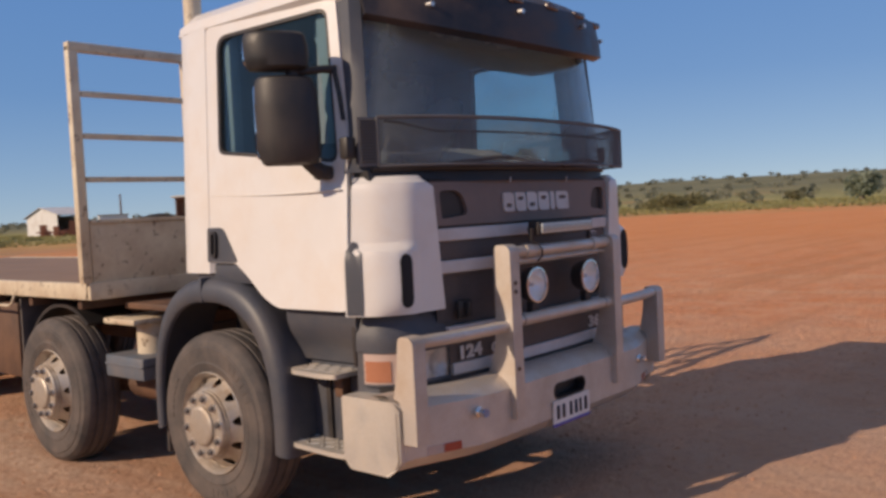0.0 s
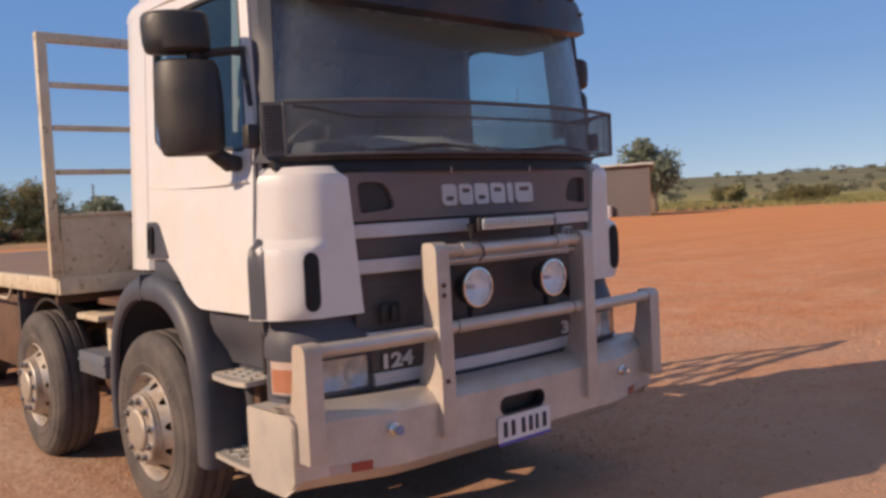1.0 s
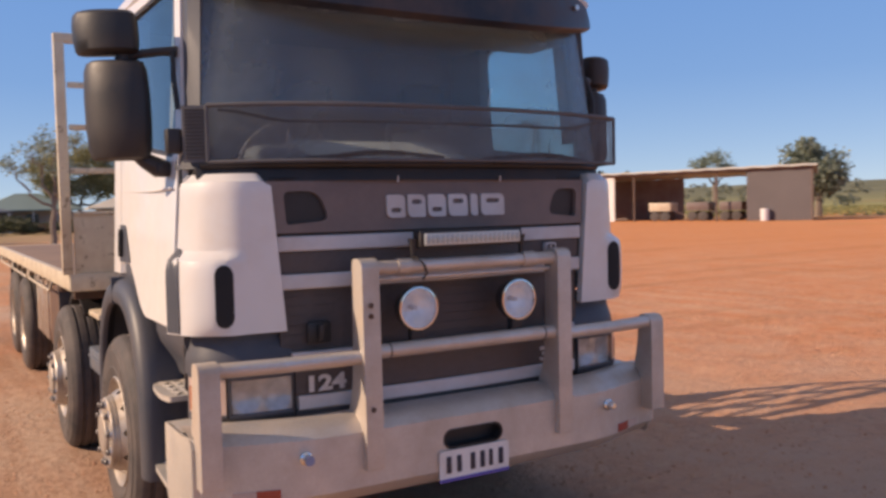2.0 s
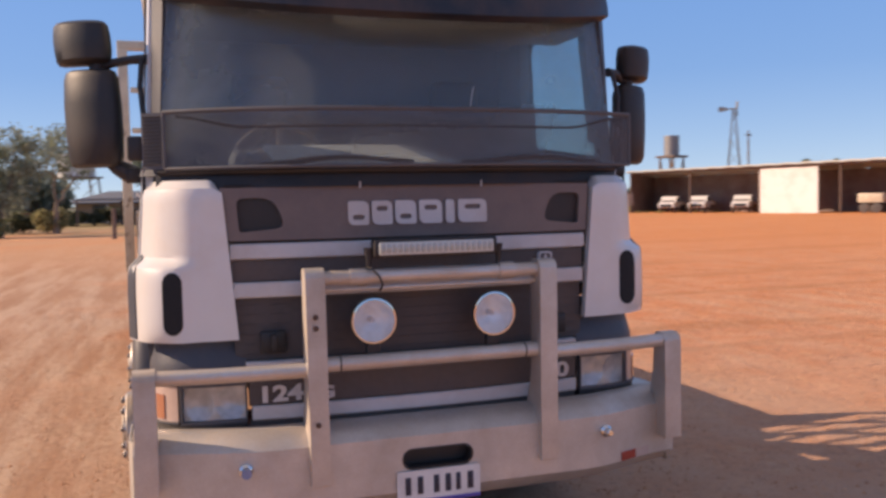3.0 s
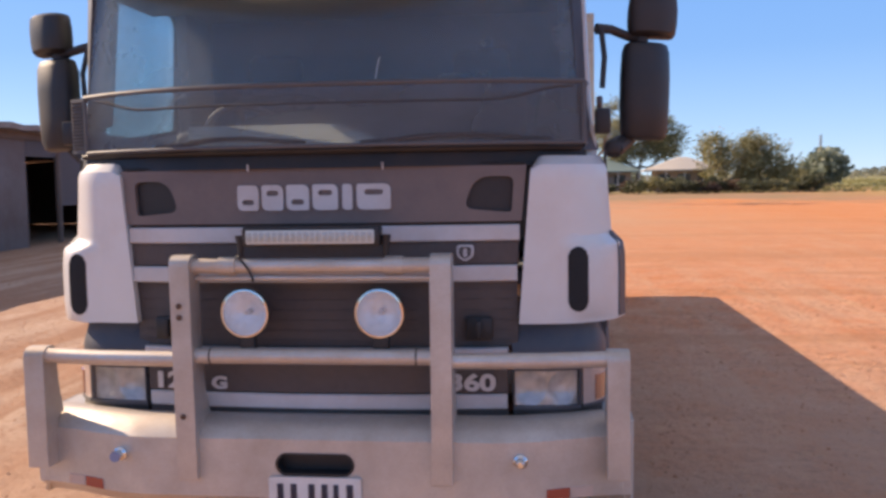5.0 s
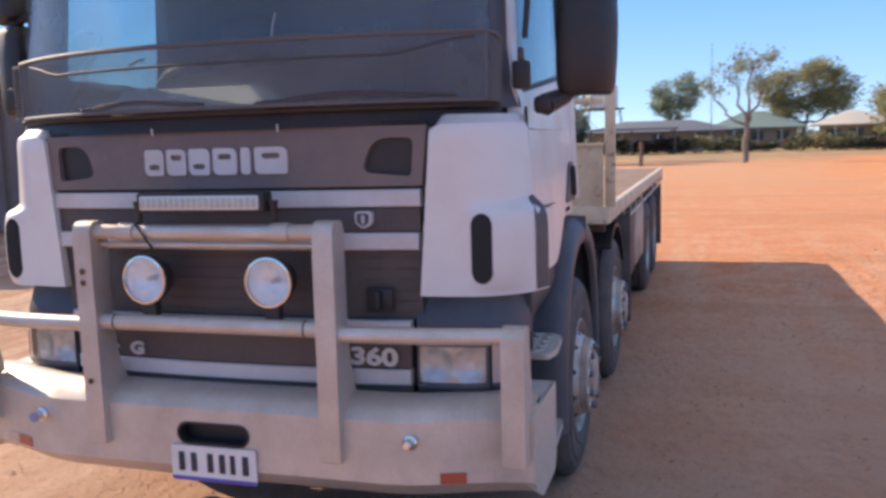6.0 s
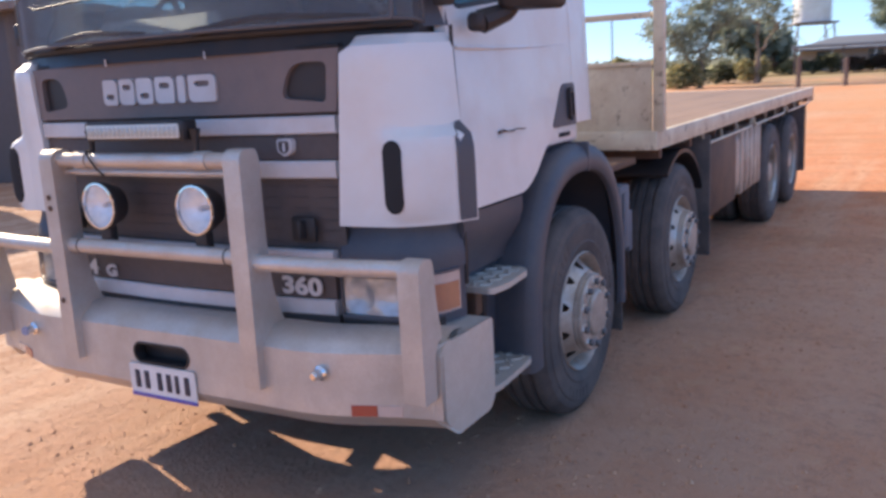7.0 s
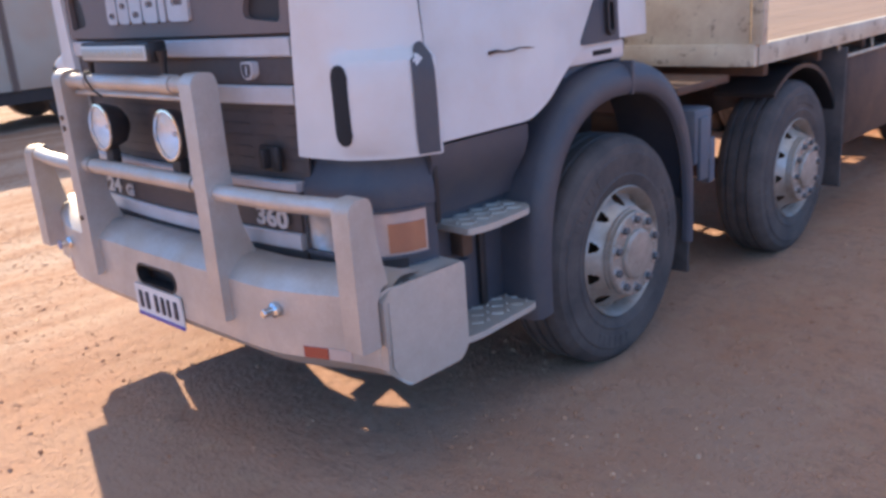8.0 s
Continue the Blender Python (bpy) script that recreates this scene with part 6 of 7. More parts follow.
def water_tank(x, y, stand_h, r, h, material, label, wide=1.5):
    t = thing("water_tank", label, "water tank")
    tk = bmesh.new()
    rings = []
    for k in range(15):
        z = stand_h + 0.25 + h * k / 14
        rr = r * (1.0 + 0.012 * (k % 2))
        rings.append([(rr * math.cos(a), rr * math.sin(a), z) for a in np.linspace(0, 2 * math.pi, 24, endpoint=False)])
    loft(tk, rings)
    part("tank", tk, material, t)
    part("platform", boxed(-r * wide, r * wide, -r * wide, r * wide, stand_h, stand_h + 0.25), TIMBER, t)
    s = r * min(1.05, wide - 0.2)
    for a, b in ((-1, -1), (1, -1), (1, 1), (-1, 1)):
        part("leg", beam(bmesh.new(), (a * s * 1.15, b * s * 1.15, -0.1), (a * s, b * s, stand_h), 0.2), TIMBER, t)
    for a, b, c, d in ((-1, -1, 1, -1), (1, -1, 1, 1), (1, 1, -1, 1), (-1, 1, -1, -1)):
        part("brace", beam(bmesh.new(), (a * s * 1.1, b * s * 1.1, 0.5), (c * s, d * s, stand_h - 0.2), 0.08), TIMBER, t)
    t.matrix_basis = pose(x, y, 0, 0, 0, 20)
    return t


water_tank(*polar(32.25, 112), 6.6, 0.95, 2.5, STEEL_GREY, "grey corrugated water tank on a tall timber stand")
water_tank(-13.4, 131.0, 6.0, 2.5, 3.3, TIN_WHITE, "pale round water tank on a timber stand", 1.13)

water_tank(-17.4, 41.0, 0.3, 0.85, 2.5, TIN_WHITE, "pale round water tank on a low stand by the shed")

# windmill
wx0, wy0 = polar(36.1, 122)
mill = thing("windmill", "steel lattice windmill with a small bladed wheel", "windmill")
HM = 13.2
for a, b in ((-1, -1), (1, -1), (1, 1), (-1, 1)):
    part("tower_leg", beam(bmesh.new(), (a * 1.2, b * 1.2, -0.1), (a * 0.15, b * 0.15, HM), 0.12), STEEL_GREY, mill)
for k in range(7):
    z0, z1 = HM * k / 7, HM * (k + 1) / 7
    w0, w1 = 1.2 - 1.05 * k / 7, 1.2 - 1.05 * (k + 1) / 7
    for a, b, c, d in ((-1, -1, 1, -1), (1, -1, 1, 1), (1, 1, -1, 1), (-1, 1, -1, -1)):
        part("tower_brace", beam(bmesh.new(), (a * w0, b * w0, z0), (c * w1, d * w1, z1), 0.06), STEEL_GREY, mill)
part("hub", tube(bmesh.new(), [(-0.4, 0, HM + 0.1), (0.5, 0, HM + 0.1)], 0.12, 8), STEEL_GREY, mill)
for k in range(14):
    a = 2 * math.pi * k / 14
    part("blade", slab(bmesh.new(), [(0.25, -0.05), (1.0, -0.17), (1.0, 0.17), (0.25, 0.05)], [], lambda r, w: (-0.4 + w * 0.5, r * math.cos(a) - w * math.sin(a), HM + 0.1 + r * math.sin(a) + w * math.cos(a)), lambda r, w: (0.02, 0, 0)), STEEL_GREY, mill)
part("tail_vane", slab(bmesh.new(), [(0.5, -0.04), (1.3, -0.3), (2.0, -0.35), (2.0, 0.35), (1.3, 0.3), (0.5, 0.04)], [], lambda u, v: (u, 0, HM + 0.1 + v), lambda u, v: (0, 0.02, 0)), STEEL_GREY, mill)
mill.matrix_basis = pose(wx0, wy0, 0, 0, 0, 150)


def pole(az, d, h, arm=True):
    x, y = polar(az, d)
    p = thing("power_pole", "grey timber power pole", "pole", "power poles")
    part("shaft", tube(bmesh.new(), [(0, 0, -0.2), (0, 0, h)], [0.16, 0.11], 8), TIMBER, p)
    if arm:
        part("cross_arm", boxed(-0.9, 0.9, -0.06, 0.06, h - 0.6, h - 0.45), TIMBER, p)
    p.matrix_basis = pose(x, y, 0, 0, 0, 30)


for x, y, h in ((-4.0, 48.0, 1.7), (-1.9, 50.5, 1.5)):
    post = thing("fence_post", "short grey timber fence post", "post", "fence posts")
    part("post_shaft", tube(bmesh.new(), [(0, 0, -0.1), (0.03, 0.02, h * 0.5), (0.02, 0, h)], [0.13, 0.12, 0.10], 8), TIMBER, post)
    post.matrix_basis = pose(x, y, 0)


mast = thing("radio_mast", "thin grey radio mast behind the houses", "mast")
part("mast_tube", tube(bmesh.new(), [(0, 0, -0.2), (0, 0, 6.0), (0, 0, 11.2)], [0.06, 0.05, 0.03], 8), STEEL_GREY, mast)
mast.matrix_basis = pose(2.4, 92.0, 0)
pole(36.95, 118, 10.0)
pole(26.7, 120, 5.8, False)
pole(17.5, 125, 7.0, False)
pole(-17.6, 150, 10.0)

# small sheds and things at the far edge of the yard
wx1, wy1 = 58.9, 133.5
small = thing("white_shed", "small white tin shed with one open side on grass", "shed")
part("shed_wall", slab(bmesh.new(), [(0, 0), (0, 3.3), (3.4, 4.5), (6.6, 3.0), (6.6, 0)], [], lambda y, z: (0, y, z), lambda y, z: (0.1, 0, 0)), TIN_WHITE, small, "white gable end wall")
part("shed_roof", slab(bmesh.new(), [(-0.3, -0.4), (6.4, -0.4), (6.4, 3.4), (-0.3, 3.4)], [], lambda x, y: (x, y, 3.42 + 0.353 * y * (1 if y > 0 else 0.3)), lambda x, y: (0, 0, -0.1)), TIN_WHITE, small)
part("roof_side", slab(bmesh.new(), [(-0.3, 3.4), (6.4, 3.4), (6.4, 7.0), (-0.3, 7.0)], [], lambda x, y: (x, y, 4.62 - 0.46 * (y - 3.4)), lambda x, y: (0, 0, -0.1)), TIN, small)
part("shed_back", boxed(0.1, 6.1, 6.5, 6.6, 0, 3.0), TIN_DARK, small)
part("shed_side", boxed(6.0, 6.1, 0.0, 6.5, 0, 3.2), TIN, small)
part("shed_post", boxed(3.0, 3.15, 0.0, 0.15, 0, 3.35), TIMBER, small)
small.matrix_basis = pose(wx1, wy1, ground_z(wx1, wy1), 0, 0, 18)
for az, d, s in ((22.6, 138, 1.2), (24.2, 139, 1.5), (23.3, 134, 1.0)):
    x, y = polar(az, d)
    imp = thing("farm_implement", "rusty red farm implement standing in the grass", "implement", "farm implements")
    part("frame", box(box(boxed(-1.6, 1.6, -0.08, 0.08, 0.55, 0.7), -0.08, 0.08, -1.2, 1.2, 0.5, 0.65), -1.2, -1.0, -0.4, 0.4, 0.3, 1.5), RUST, imp)
    for a in (-1.2, -0.4, 0.4, 1.2):
        w = lathe(bmesh.new(), [(-0.04, 0.0), (-0.04, 0.42), (0.04, 0.42), (0.04, 0.0)], 16)
        w.transform(Matrix.Translation((a, 0.3 * (a > 0), 0.42)))
        part("disc", w, RUST, imp)
    imp.matrix_basis = pose(x, y, ground_z(x, y), 0, 0, 40 * s) @ Matrix.Diagonal((s, s, s, 1))
cx, cy = 52.9, 104.5
crate = thing("tin_container", "pale ribbed tin container on grass", "container")
part("container_wall", corrugated(bmesh.new(), (-1.5, -1.2), (1.5, -1.2), 0, 2.25, 0.2, 0.04, 2.3), TIN_WHITE, crate)
part("container_lid", boxed(-1.55, 1.55, -1.3, 1.2, 2.25, 2.33), TIN, crate)
crate.matrix_basis = pose(cx, cy, ground_z(cx, cy), 0, 0, -25) @ Matrix.Diagonal((1.2, 1.2, 1.2, 1))
cx, cy = polar(28.2, 96)
hull = thing("trailer_boat", "grey boat-shaped tank trailer under a dark cover", "trailer")
part("hull", loft(bm := bmesh.new(), [[(x, w * s, z) for s, z in ((-1, 2.1), (-0.8, 0.7), (0.8, 0.7), (1, 2.1))] for x, w in ((-2.6, 0.2), (-1.8, 0.8), (0, 1.1), (2.5, 1.1))]) and bm, TIN_PALE, hull)
part("cover", loft(bm := bmesh.new(), [[(x, w * s, z) for s, z in ((-1, 2.1), (-0.5, h), (0.5, h), (1, 2.1))] for x, w, h in ((-2.6, 0.25, 2.2), (-1.2, 1.0, 2.5), (0.6, 1.1, 2.8), (2.5, 1.1, 2.4))]) and bm, BLACK_PLASTIC, hull)
for a in (-0.3, 0.9):
    w = lathe(bmesh.new(), [(-1.0, 0.0), (-1.0, 0.38), (1.0, 0.38), (1.0, 0.0)], 16)
    w.transform(Matrix.Translation((a, 0, 0.38)) @ Matrix.Rotation(radians(90), 4, "Z"))
    part("axle_wheels", w, RUBBER, hull)
hull.matrix_basis = pose(cx, cy, 0, 0, 0, -25)

# near open shed on the sun's side
_, NA, NB, NI = lean_to("open_shed", "long open-fronted dark grey tin shed in its own shade", (-13.0, 8.5), (-15.3, 36.0), 8.0, 3.42, 2.9, [(0.0, 0.43, 0.0, TIN_DARK, "front_sheeting"), (0.43, 0.5, 2.65, TIN_CHARCOAL, "fascia_sheet"), (0.5, 1.0, 1.15, TIN_CHARCOAL, "front_sheeting", 3.05)], 6, TIN_CHARCOAL, TIN)
p = NA.lerp(NB, 0.80) + NI * 0.12
ute(p.x, p.y, 75, STEEL_GREY, "grey tray-back utility vehicle under the shed roof")
bench = thing("work_bench", "rusty steel bench outside the shed", "bench")
part("bench_top", boxed(-0.9, 0.9, -0.4, 0.4, 0.8, 0.9), RUST, bench)
for a, b in ((-0.8, -0.3), (0.8, -0.3), (0.8, 0.3), (-0.8, 0.3)):
    part("leg", boxed(a - 0.05, a + 0.05, b - 0.05, b + 0.05, 0, 0.8), RUST, bench)
bench.matrix_basis = pose(-14.35, 36.4, 0, 0, 0, 10) @ Matrix.Diagonal((0.5, 0.7, 0.75, 1))
log = thing("timber_baulk", "short timber baulk lying on the dirt", "timber")
part("baulk", boxed(-0.55, 0.55, -0.14, 0.14, 0.0, 0.22, bevel=0.03), TIMBER, log)
log.matrix_basis = pose(-13.35, 35.9, 0, 0, 0, 14)

# beige box trailer beside the yard
van = thing("box_trailer", "beige panelled box trailer with dark straps", "trailer")
part("box_body", boxed(-13.2, -10.8, -4.0, 6.0, 0.62, 2.75, bevel=0.03), BEIGE_PANEL, van)
for k in range(9):
    y = -3.6 + 1.2 * k
    part("strap", boxed(-10.81, -10.775, y - 0.05, y + 0.05, 0.62, 2.72), TIMBER, van)
part("top_edge", boxed(-13.22, -10.77, -4.02, 6.02, 2.04, 2.10), TIN_WHITE, van)
part("side_skirt", boxed(-13.1, -10.86, -3.9, 5.9, 0.42, 0.62), BLACK_PLASTIC, van)
for y in (-2.6, -1.4, 4.6):
    for x in (-12.9, -11.1):
        w = lathe(bmesh.new(), [(-0.14, 0.0), (-0.14, 0.42), (-0.1, 0.48), (0.1, 0.48), (0.14, 0.42), (0.14, 0.0)], 20)
        w.transform(Matrix.Translation((x, y, 0.48)))
        part("road_wheel", w, RUBBER, van)

# houses behind the trees
def house(az, d, w, dep, h, roof_h, roof_mat, label, turn=0):
    x, y = polar(az, d)
    o = thing("farm_house", label, "house", "farm houses")
    part("house_wall", boxed(-w / 2, w / 2, 0, dep, 0, h), HOUSE_WALL, o)
    e = 1.2
    b = bmesh.new()
    base = [b.verts.new(p) for p in ((-w / 2 - e, -e, h), (w / 2 + e, -e, h), (w / 2 + e, dep + e, h), (-w / 2 - e, dep + e, h))]
    low = [b.verts.new(v.co - Vector((0, 0, 0.15))) for v in base]
    tops = [b.verts.new((-w / 2 + dep / 2, dep / 2, h + roof_h)), b.verts.new((w / 2 - dep / 2, dep / 2, h + roof_h))]
    b.faces.new((base[0], base[1], tops[1], tops[0]))
    b.faces.new((base[1], base[2], tops[1]))
    b.faces.new((base[2], base[3], tops[0], tops[1]))
    b.faces.new((base[3], base[0], tops[0]))
    b.faces.new(low)
    for i in range(4):
        b.faces.new((base[i], low[i], low[(i + 1) % 4], base[(i + 1) % 4]))
    part("house_roof", b, roof_mat, o)
    for k in range(3):
        xx = -w / 2 + w * (k + 0.5) / 3
        win = part("window", boxed(xx - 0.7, xx + 0.7, -0.04, 0.05, 1.0, 2.1), CAR_GLASS, o)
        part("window_sill", boxed(xx - 0.8, xx + 0.8, -0.08, 0.05, 0.92, 1.0), TIN_WHITE, win)
    for k in range(5):
        xx = -w / 2 - 0.8 + (w + 1.6) * k / 4
        part("porch_post", boxed(xx - 0.05, xx + 0.05, -1.0, -0.9, 0, h), TIN_WHITE, o)
    o.matrix_basis = pose(x, y, 0, 0, 0, turn)


house(4.0, 112, 9.0, 6.5, 2.6, 2.0, ROOF_GREEN, "low house with a pale green hipped roof", 4)
house(9.6, 104, 6.8, 5.6, 2.6, 1.5, ROOF_CREAM, "low house with a cream hipped roof", -4)
house(-1.9, 104, 15.0, 7.0, 2.4, 1.3, ROOF_BLUE, "long low house with a blue-grey roof", 3)
car_port = thing("carport", "open flat-roofed carport on posts", "carport")
part("carport_roof", boxed(-4.5, 4.5, -2.5, 2.5, 2.5, 2.7), STEEL_GREY, car_port)
for a, b in ((-4.2, -2.2), (0, -2.2), (4.2, -2.2), (-4.2, 2.2), (0, 2.2), (4.2, 2.2)):
    part("carport_post", boxed(a - 0.08, a + 0.08, b - 0.08, b + 0.08, -0.1, 2.5), TIMBER, car_port)
car_port.matrix_basis = pose(*polar(-3.4, 92), 0, 0, 0, 5)


# ---- trees ----
def leaf_material(name, dark, light):
    m = bpy.data.materials.new(name)
    m.use_nodes = True
    n, l = m.node_tree.nodes, m.node_tree.links
    p = n["Principled BSDF"]
    p.inputs["Roughness"].default_value = 0.6
    g = n.new("ShaderNodeNewGeometry")
    r = n.new("ShaderNodeMix")
    r.data_type = "RGBA"
    r.inputs["A"].default_value = (*dark, 1)
    r.inputs["B"].default_value = (*light, 1)
    l.new(g.outputs["Random Per Island"], r.inputs["Factor"])
    l.new(r.outputs["Result"], p.inputs["Base Color"])
    tl = n.new("ShaderNodeBsdfTranslucent")
    l.new(r.outputs["Result"], tl.inputs[0])
    mx = n.new("ShaderNodeMixShader")
    mx.inputs[0].default_value = 0.45
    l.new(p.outputs[0], mx.inputs[1])
    l.new(tl.outputs[0], mx.inputs[2])
    l.new(mx.outputs[0], n["Material Output"].inputs[0])
    return m


GUM = leaf_material("gum_leaves", (0.14, 0.17, 0.12), (0.35, 0.40, 0.31))
OLIVE = leaf_material("olive_leaves", (0.15, 0.15, 0.07), (0.42, 0.37, 0.19))
DARK_LEAF = leaf_material("dark_leaves", (0.05, 0.06, 0.032), (0.145, 0.15, 0.085))
SCRUB = leaf_material("dry_scrub", (0.12, 0.12, 0.06), (0.30, 0.26, 0.15))
DRY_OLIVE = leaf_material("dry_olive_leaves", (0.11, 0.11, 0.05), (0.27, 0.235, 0.115))
HEDGE = leaf_material("hedge_leaves", (0.085, 0.05, 0.035), (0.20, 0.12, 0.08))
BARK = mat("gum_bark", (0.22, 0.175, 0.14), 0.85, vary=0.25, grain=15, blot=2, bump=0.3)


def leaf(verts, faces, c, s, rng):
    a = Vector((rng.gauss(0, 1), rng.gauss(0, 1), rng.gauss(0, 0.7))).normalized()
    b = a.orthogonal().normalized()
    b.rotate(Matrix.Rotation(rng.uniform(0, 6.28), 3, a))
    i = len(verts)
    w = a.cross(b) * s * 0.45
    verts += [c - b * s * 0.6, c + w, c + b * s * 0.6, c - w]
    faces.append((i, i + 1, i + 2, i + 3))


def tree(x, y, h, spread, seed, leaves=GUM, trunk_r=0.22, first=0.35, leaf_n=2600, leaf_s=0.26, lean=0.0, clumps=26, sink=0.0, label="gum tree with a pale trunk and open grey-green crown"):
    rng = random.Random(seed)
    t = thing("tree", label, "tree")
    bm = bmesh.new()
    tips = []

    def limb(p, d, length, r, depth):
        pts, rad = [p.copy()], [r]
        n = 5
        for k in range(n):
            d = (d + Vector((rng.gauss(0, 0.16), rng.gauss(0, 0.16), rng.gauss(0.05, 0.10)))).normalized()
            p = p + d * length / n
            pts.append(p.copy())
            rad.append(r * (1 - 0.55 * (k + 1) / n))
        tube(bm, pts, rad, 7 if depth < 2 else 5)
        if depth >= 3:
            tips.append(p)
            return
        kids = 3 if depth else 4
        for k in range(kids):
            a = 2 * math.pi * (k + rng.random() * 0.6) / kids
            out = Vector((math.cos(a), math.sin(a), 0)) * spread / h * 1.35 + Vector((0, 0, rng.uniform(0.10, 1.1)))
            at = rng.choice((3, 4, 5, 5)) if depth else rng.choice((4, 5))
            limb(pts[at], (d * 0.35 + out).normalized(), length * rng.uniform(0.42, 1.0), rad[at] * 0.75, depth + 1)
        if depth >= 1:
            tips.append(p)

    limb(Vector((0, 0, -0.2)), Vector((lean, 0, 1)).normalized(), h * first, trunk_r, 0)
    part("trunk", bm, BARK, t)
    top = max(p.z for p in tips)
    verts, faces = [], []
    rng.shuffle(tips)
    use = tips[:clumps]
    per = leaf_n // max(len(use), 1)
    for c in use:
        c = Vector((c.x, c.y, c.z))
        rr = spread * rng.uniform(0.12, 0.24)
        for k in range(per):
            v = Vector((rng.gauss(0, 1), rng.gauss(0, 1), rng.gauss(0, 0.75)))
            v = v.normalized() * rr * rng.random() ** 0.55
            v.z *= 0.85
            leaf(verts, faces, c + v + Vector((0, 0, -0.35 * rr)), leaf_s * rng.uniform(0.6, 1.4), rng)
    me = bpy.data.meshes.new("crown")
    me.from_pydata(verts, [], faces)
    me.materials.append(leaves)
    ob = new("crown", me)
    ob.parent = t
    k = h / (top + 0.3 * spread * 0.25)
    t.matrix_basis = pose(x, y, ground_z(x, y) - sink, 0, 0, rng.uniform(0, 360)) @ Matrix.Diagonal((k, k, k, 1))
    return t


def lobed_tree(x, y, fork, lobes, seed, leaves, trunk_r, per, leaf_s, clump, label):
    """A trunk that forks into one limb for each lobe of the crown; lobes are (dx, dy, z, rx, ry, rz, clumps)."""
    rng = random.Random(seed)
    t = thing("tree", label, "tree")
    bm = bmesh.new()
    base = Vector((0, 0, -0.2))
    top = Vector((0.06 * fork, 0, fork))

    def bough(p, q, r0, r1, bend, n, seg):
        pts = []
        for k in range(n + 1):
            u = k / n
            w = Vector((rng.gauss(0, bend), rng.gauss(0, bend), rng.gauss(0, bend))) * math.sin(u * math.pi)
            pts.append(p.lerp(q, u) + w + Vector((0, 0, 0.18 * (q - p).length * math.sin(u * math.pi) * (-1 if abs(q.x - p.x) > 1.5 else 0.3))))
        tube(bm, pts, [r0 + (r1 - r0) * k / n for k in range(n + 1)], seg)
        return pts

    bough(base, top, trunk_r * 1.25, trunk_r * 0.85, 0.05, 5, 9)
    verts, faces = [], []
    for dx, dy, z, rx, ry, rz, clumps in lobes:
        heart = Vector((dx, dy, z - 0.3 * rz))
        limb = bough(top, heart, trunk_r * 0.6, trunk_r * 0.28, 0.16, 6, 6)
        for k in range(clumps):
            v = Vector((rng.gauss(0, 1), rng.gauss(0, 1), rng.gauss(0, 1))).normalized() * rng.random() ** 0.38
            c = Vector((dx + v.x * rx, dy + v.y * ry, z + v.z * rz))
            if k % 2 == 0:
                bough(rng.choice(limb[3:]), c, trunk_r * 0.16, trunk_r * 0.05, 0.12, 4, 4)
            rr = clump * rng.uniform(0.6, 1.35)
            for j in range(int(per * (rr / clump) ** 2)):
                w = Vector((rng.gauss(0, 0.5), rng.gauss(0, 0.5), rng.gauss(-0.05, 0.38))) * rr
                leaf(verts, faces, c + w, leaf_s * rng.uniform(0.6, 1.4), rng)
    part("trunk", bm, BARK, t)
    me = bpy.data.meshes.new("crown")
    me.from_pydata(verts, [], faces)
    me.materials.append(leaves)
    ob = new("crown", me)
    ob.parent = t
    t.matrix_basis = pose(x, y, ground_z(x, y))
    return t


def bush(x, y, w, h, seed, leaves=SCRUB, n=700, s=0.22, label="low rounded bush of dry scrub"):
    rng = random.Random(seed)
    b = thing("bush", label, "bush")
    stems = bmesh.new()
    verts, faces = [], []
    for k in range(7):
        a = rng.uniform(0, 6.28)
        d = rng.random() ** 0.5 * w * 0.36
        c = Vector((d * math.cos(a), d * math.sin(a), h * rng.uniform(0.35, 0.72)))
        tube(stems, [(c.x * 0.2, c.y * 0.2, -0.1), tuple(c)], [0.05, 0.015], 5)
        for j in range(n // 7):
            v = Vector((rng.gauss(0, 1), rng.gauss(0, 1), rng.gauss(0, 1))).normalized() * rng.random() ** 0.4
            leaf(verts, faces, c + Vector((v.x * w * 0.26, v.y * w * 0.26, v.z * h * 0.34)), s * rng.uniform(0.6, 1.4), rng)
    part("stem", stems, BARK, b)
    me = bpy.data.meshes.new("foliage")
    me.from_pydata(verts, [], faces)
    me.materials.append(leaves)
    new("foliage", me).parent = b
    b.matrix_basis = pose(x, y, ground_z(x, y))
    return b


lobed_tree(4.2, 55.0, 2.3, ((-2.0, 0.3, 4.9, 0.9, 1.0, 0.7, 6), (-0.9, 0.5, 5.9, 1.1, 1.2, 0.9, 11), (0.5, 0, 6.4, 1.2, 1.3, 1.0, 15), (1.1, -0.5, 4.9, 0.8, 0.9, 0.7, 6)), 41, GUM, 0.17, 46, 0.13, 0.52, "open gum tree with a pale forked trunk")
lobed_tree(13.4, 112.0, 3.0, ((-3.2, 0, 6.9, 2.3, 2.4, 2.4, 34), (1.0, 0, 8.3, 3.3, 2.9, 2.7, 50), (-2.2, 0, 5.0, 2.5, 2.0, 1.6, 26), (3.8, 0, 6.8, 2.3, 2.2, 2.5, 36), (0.8, 0, 5.6, 2.6, 1.8, 1.4, 24)), 12, OLIVE, 0.28, 84, 0.22, 1.0, "broad olive-green tree beside the house")
lobed_tree(*polar(12.3, 100), 1.2, ((-1.5, 0, 4.1, 2.2, 2.2, 3.0, 46), (1.6, 0, 3.6, 2.0, 2.0, 2.8, 40)), 13, OLIVE, 0.3, 74, 0.22, 0.9, "broad olive-green tree with low branches")
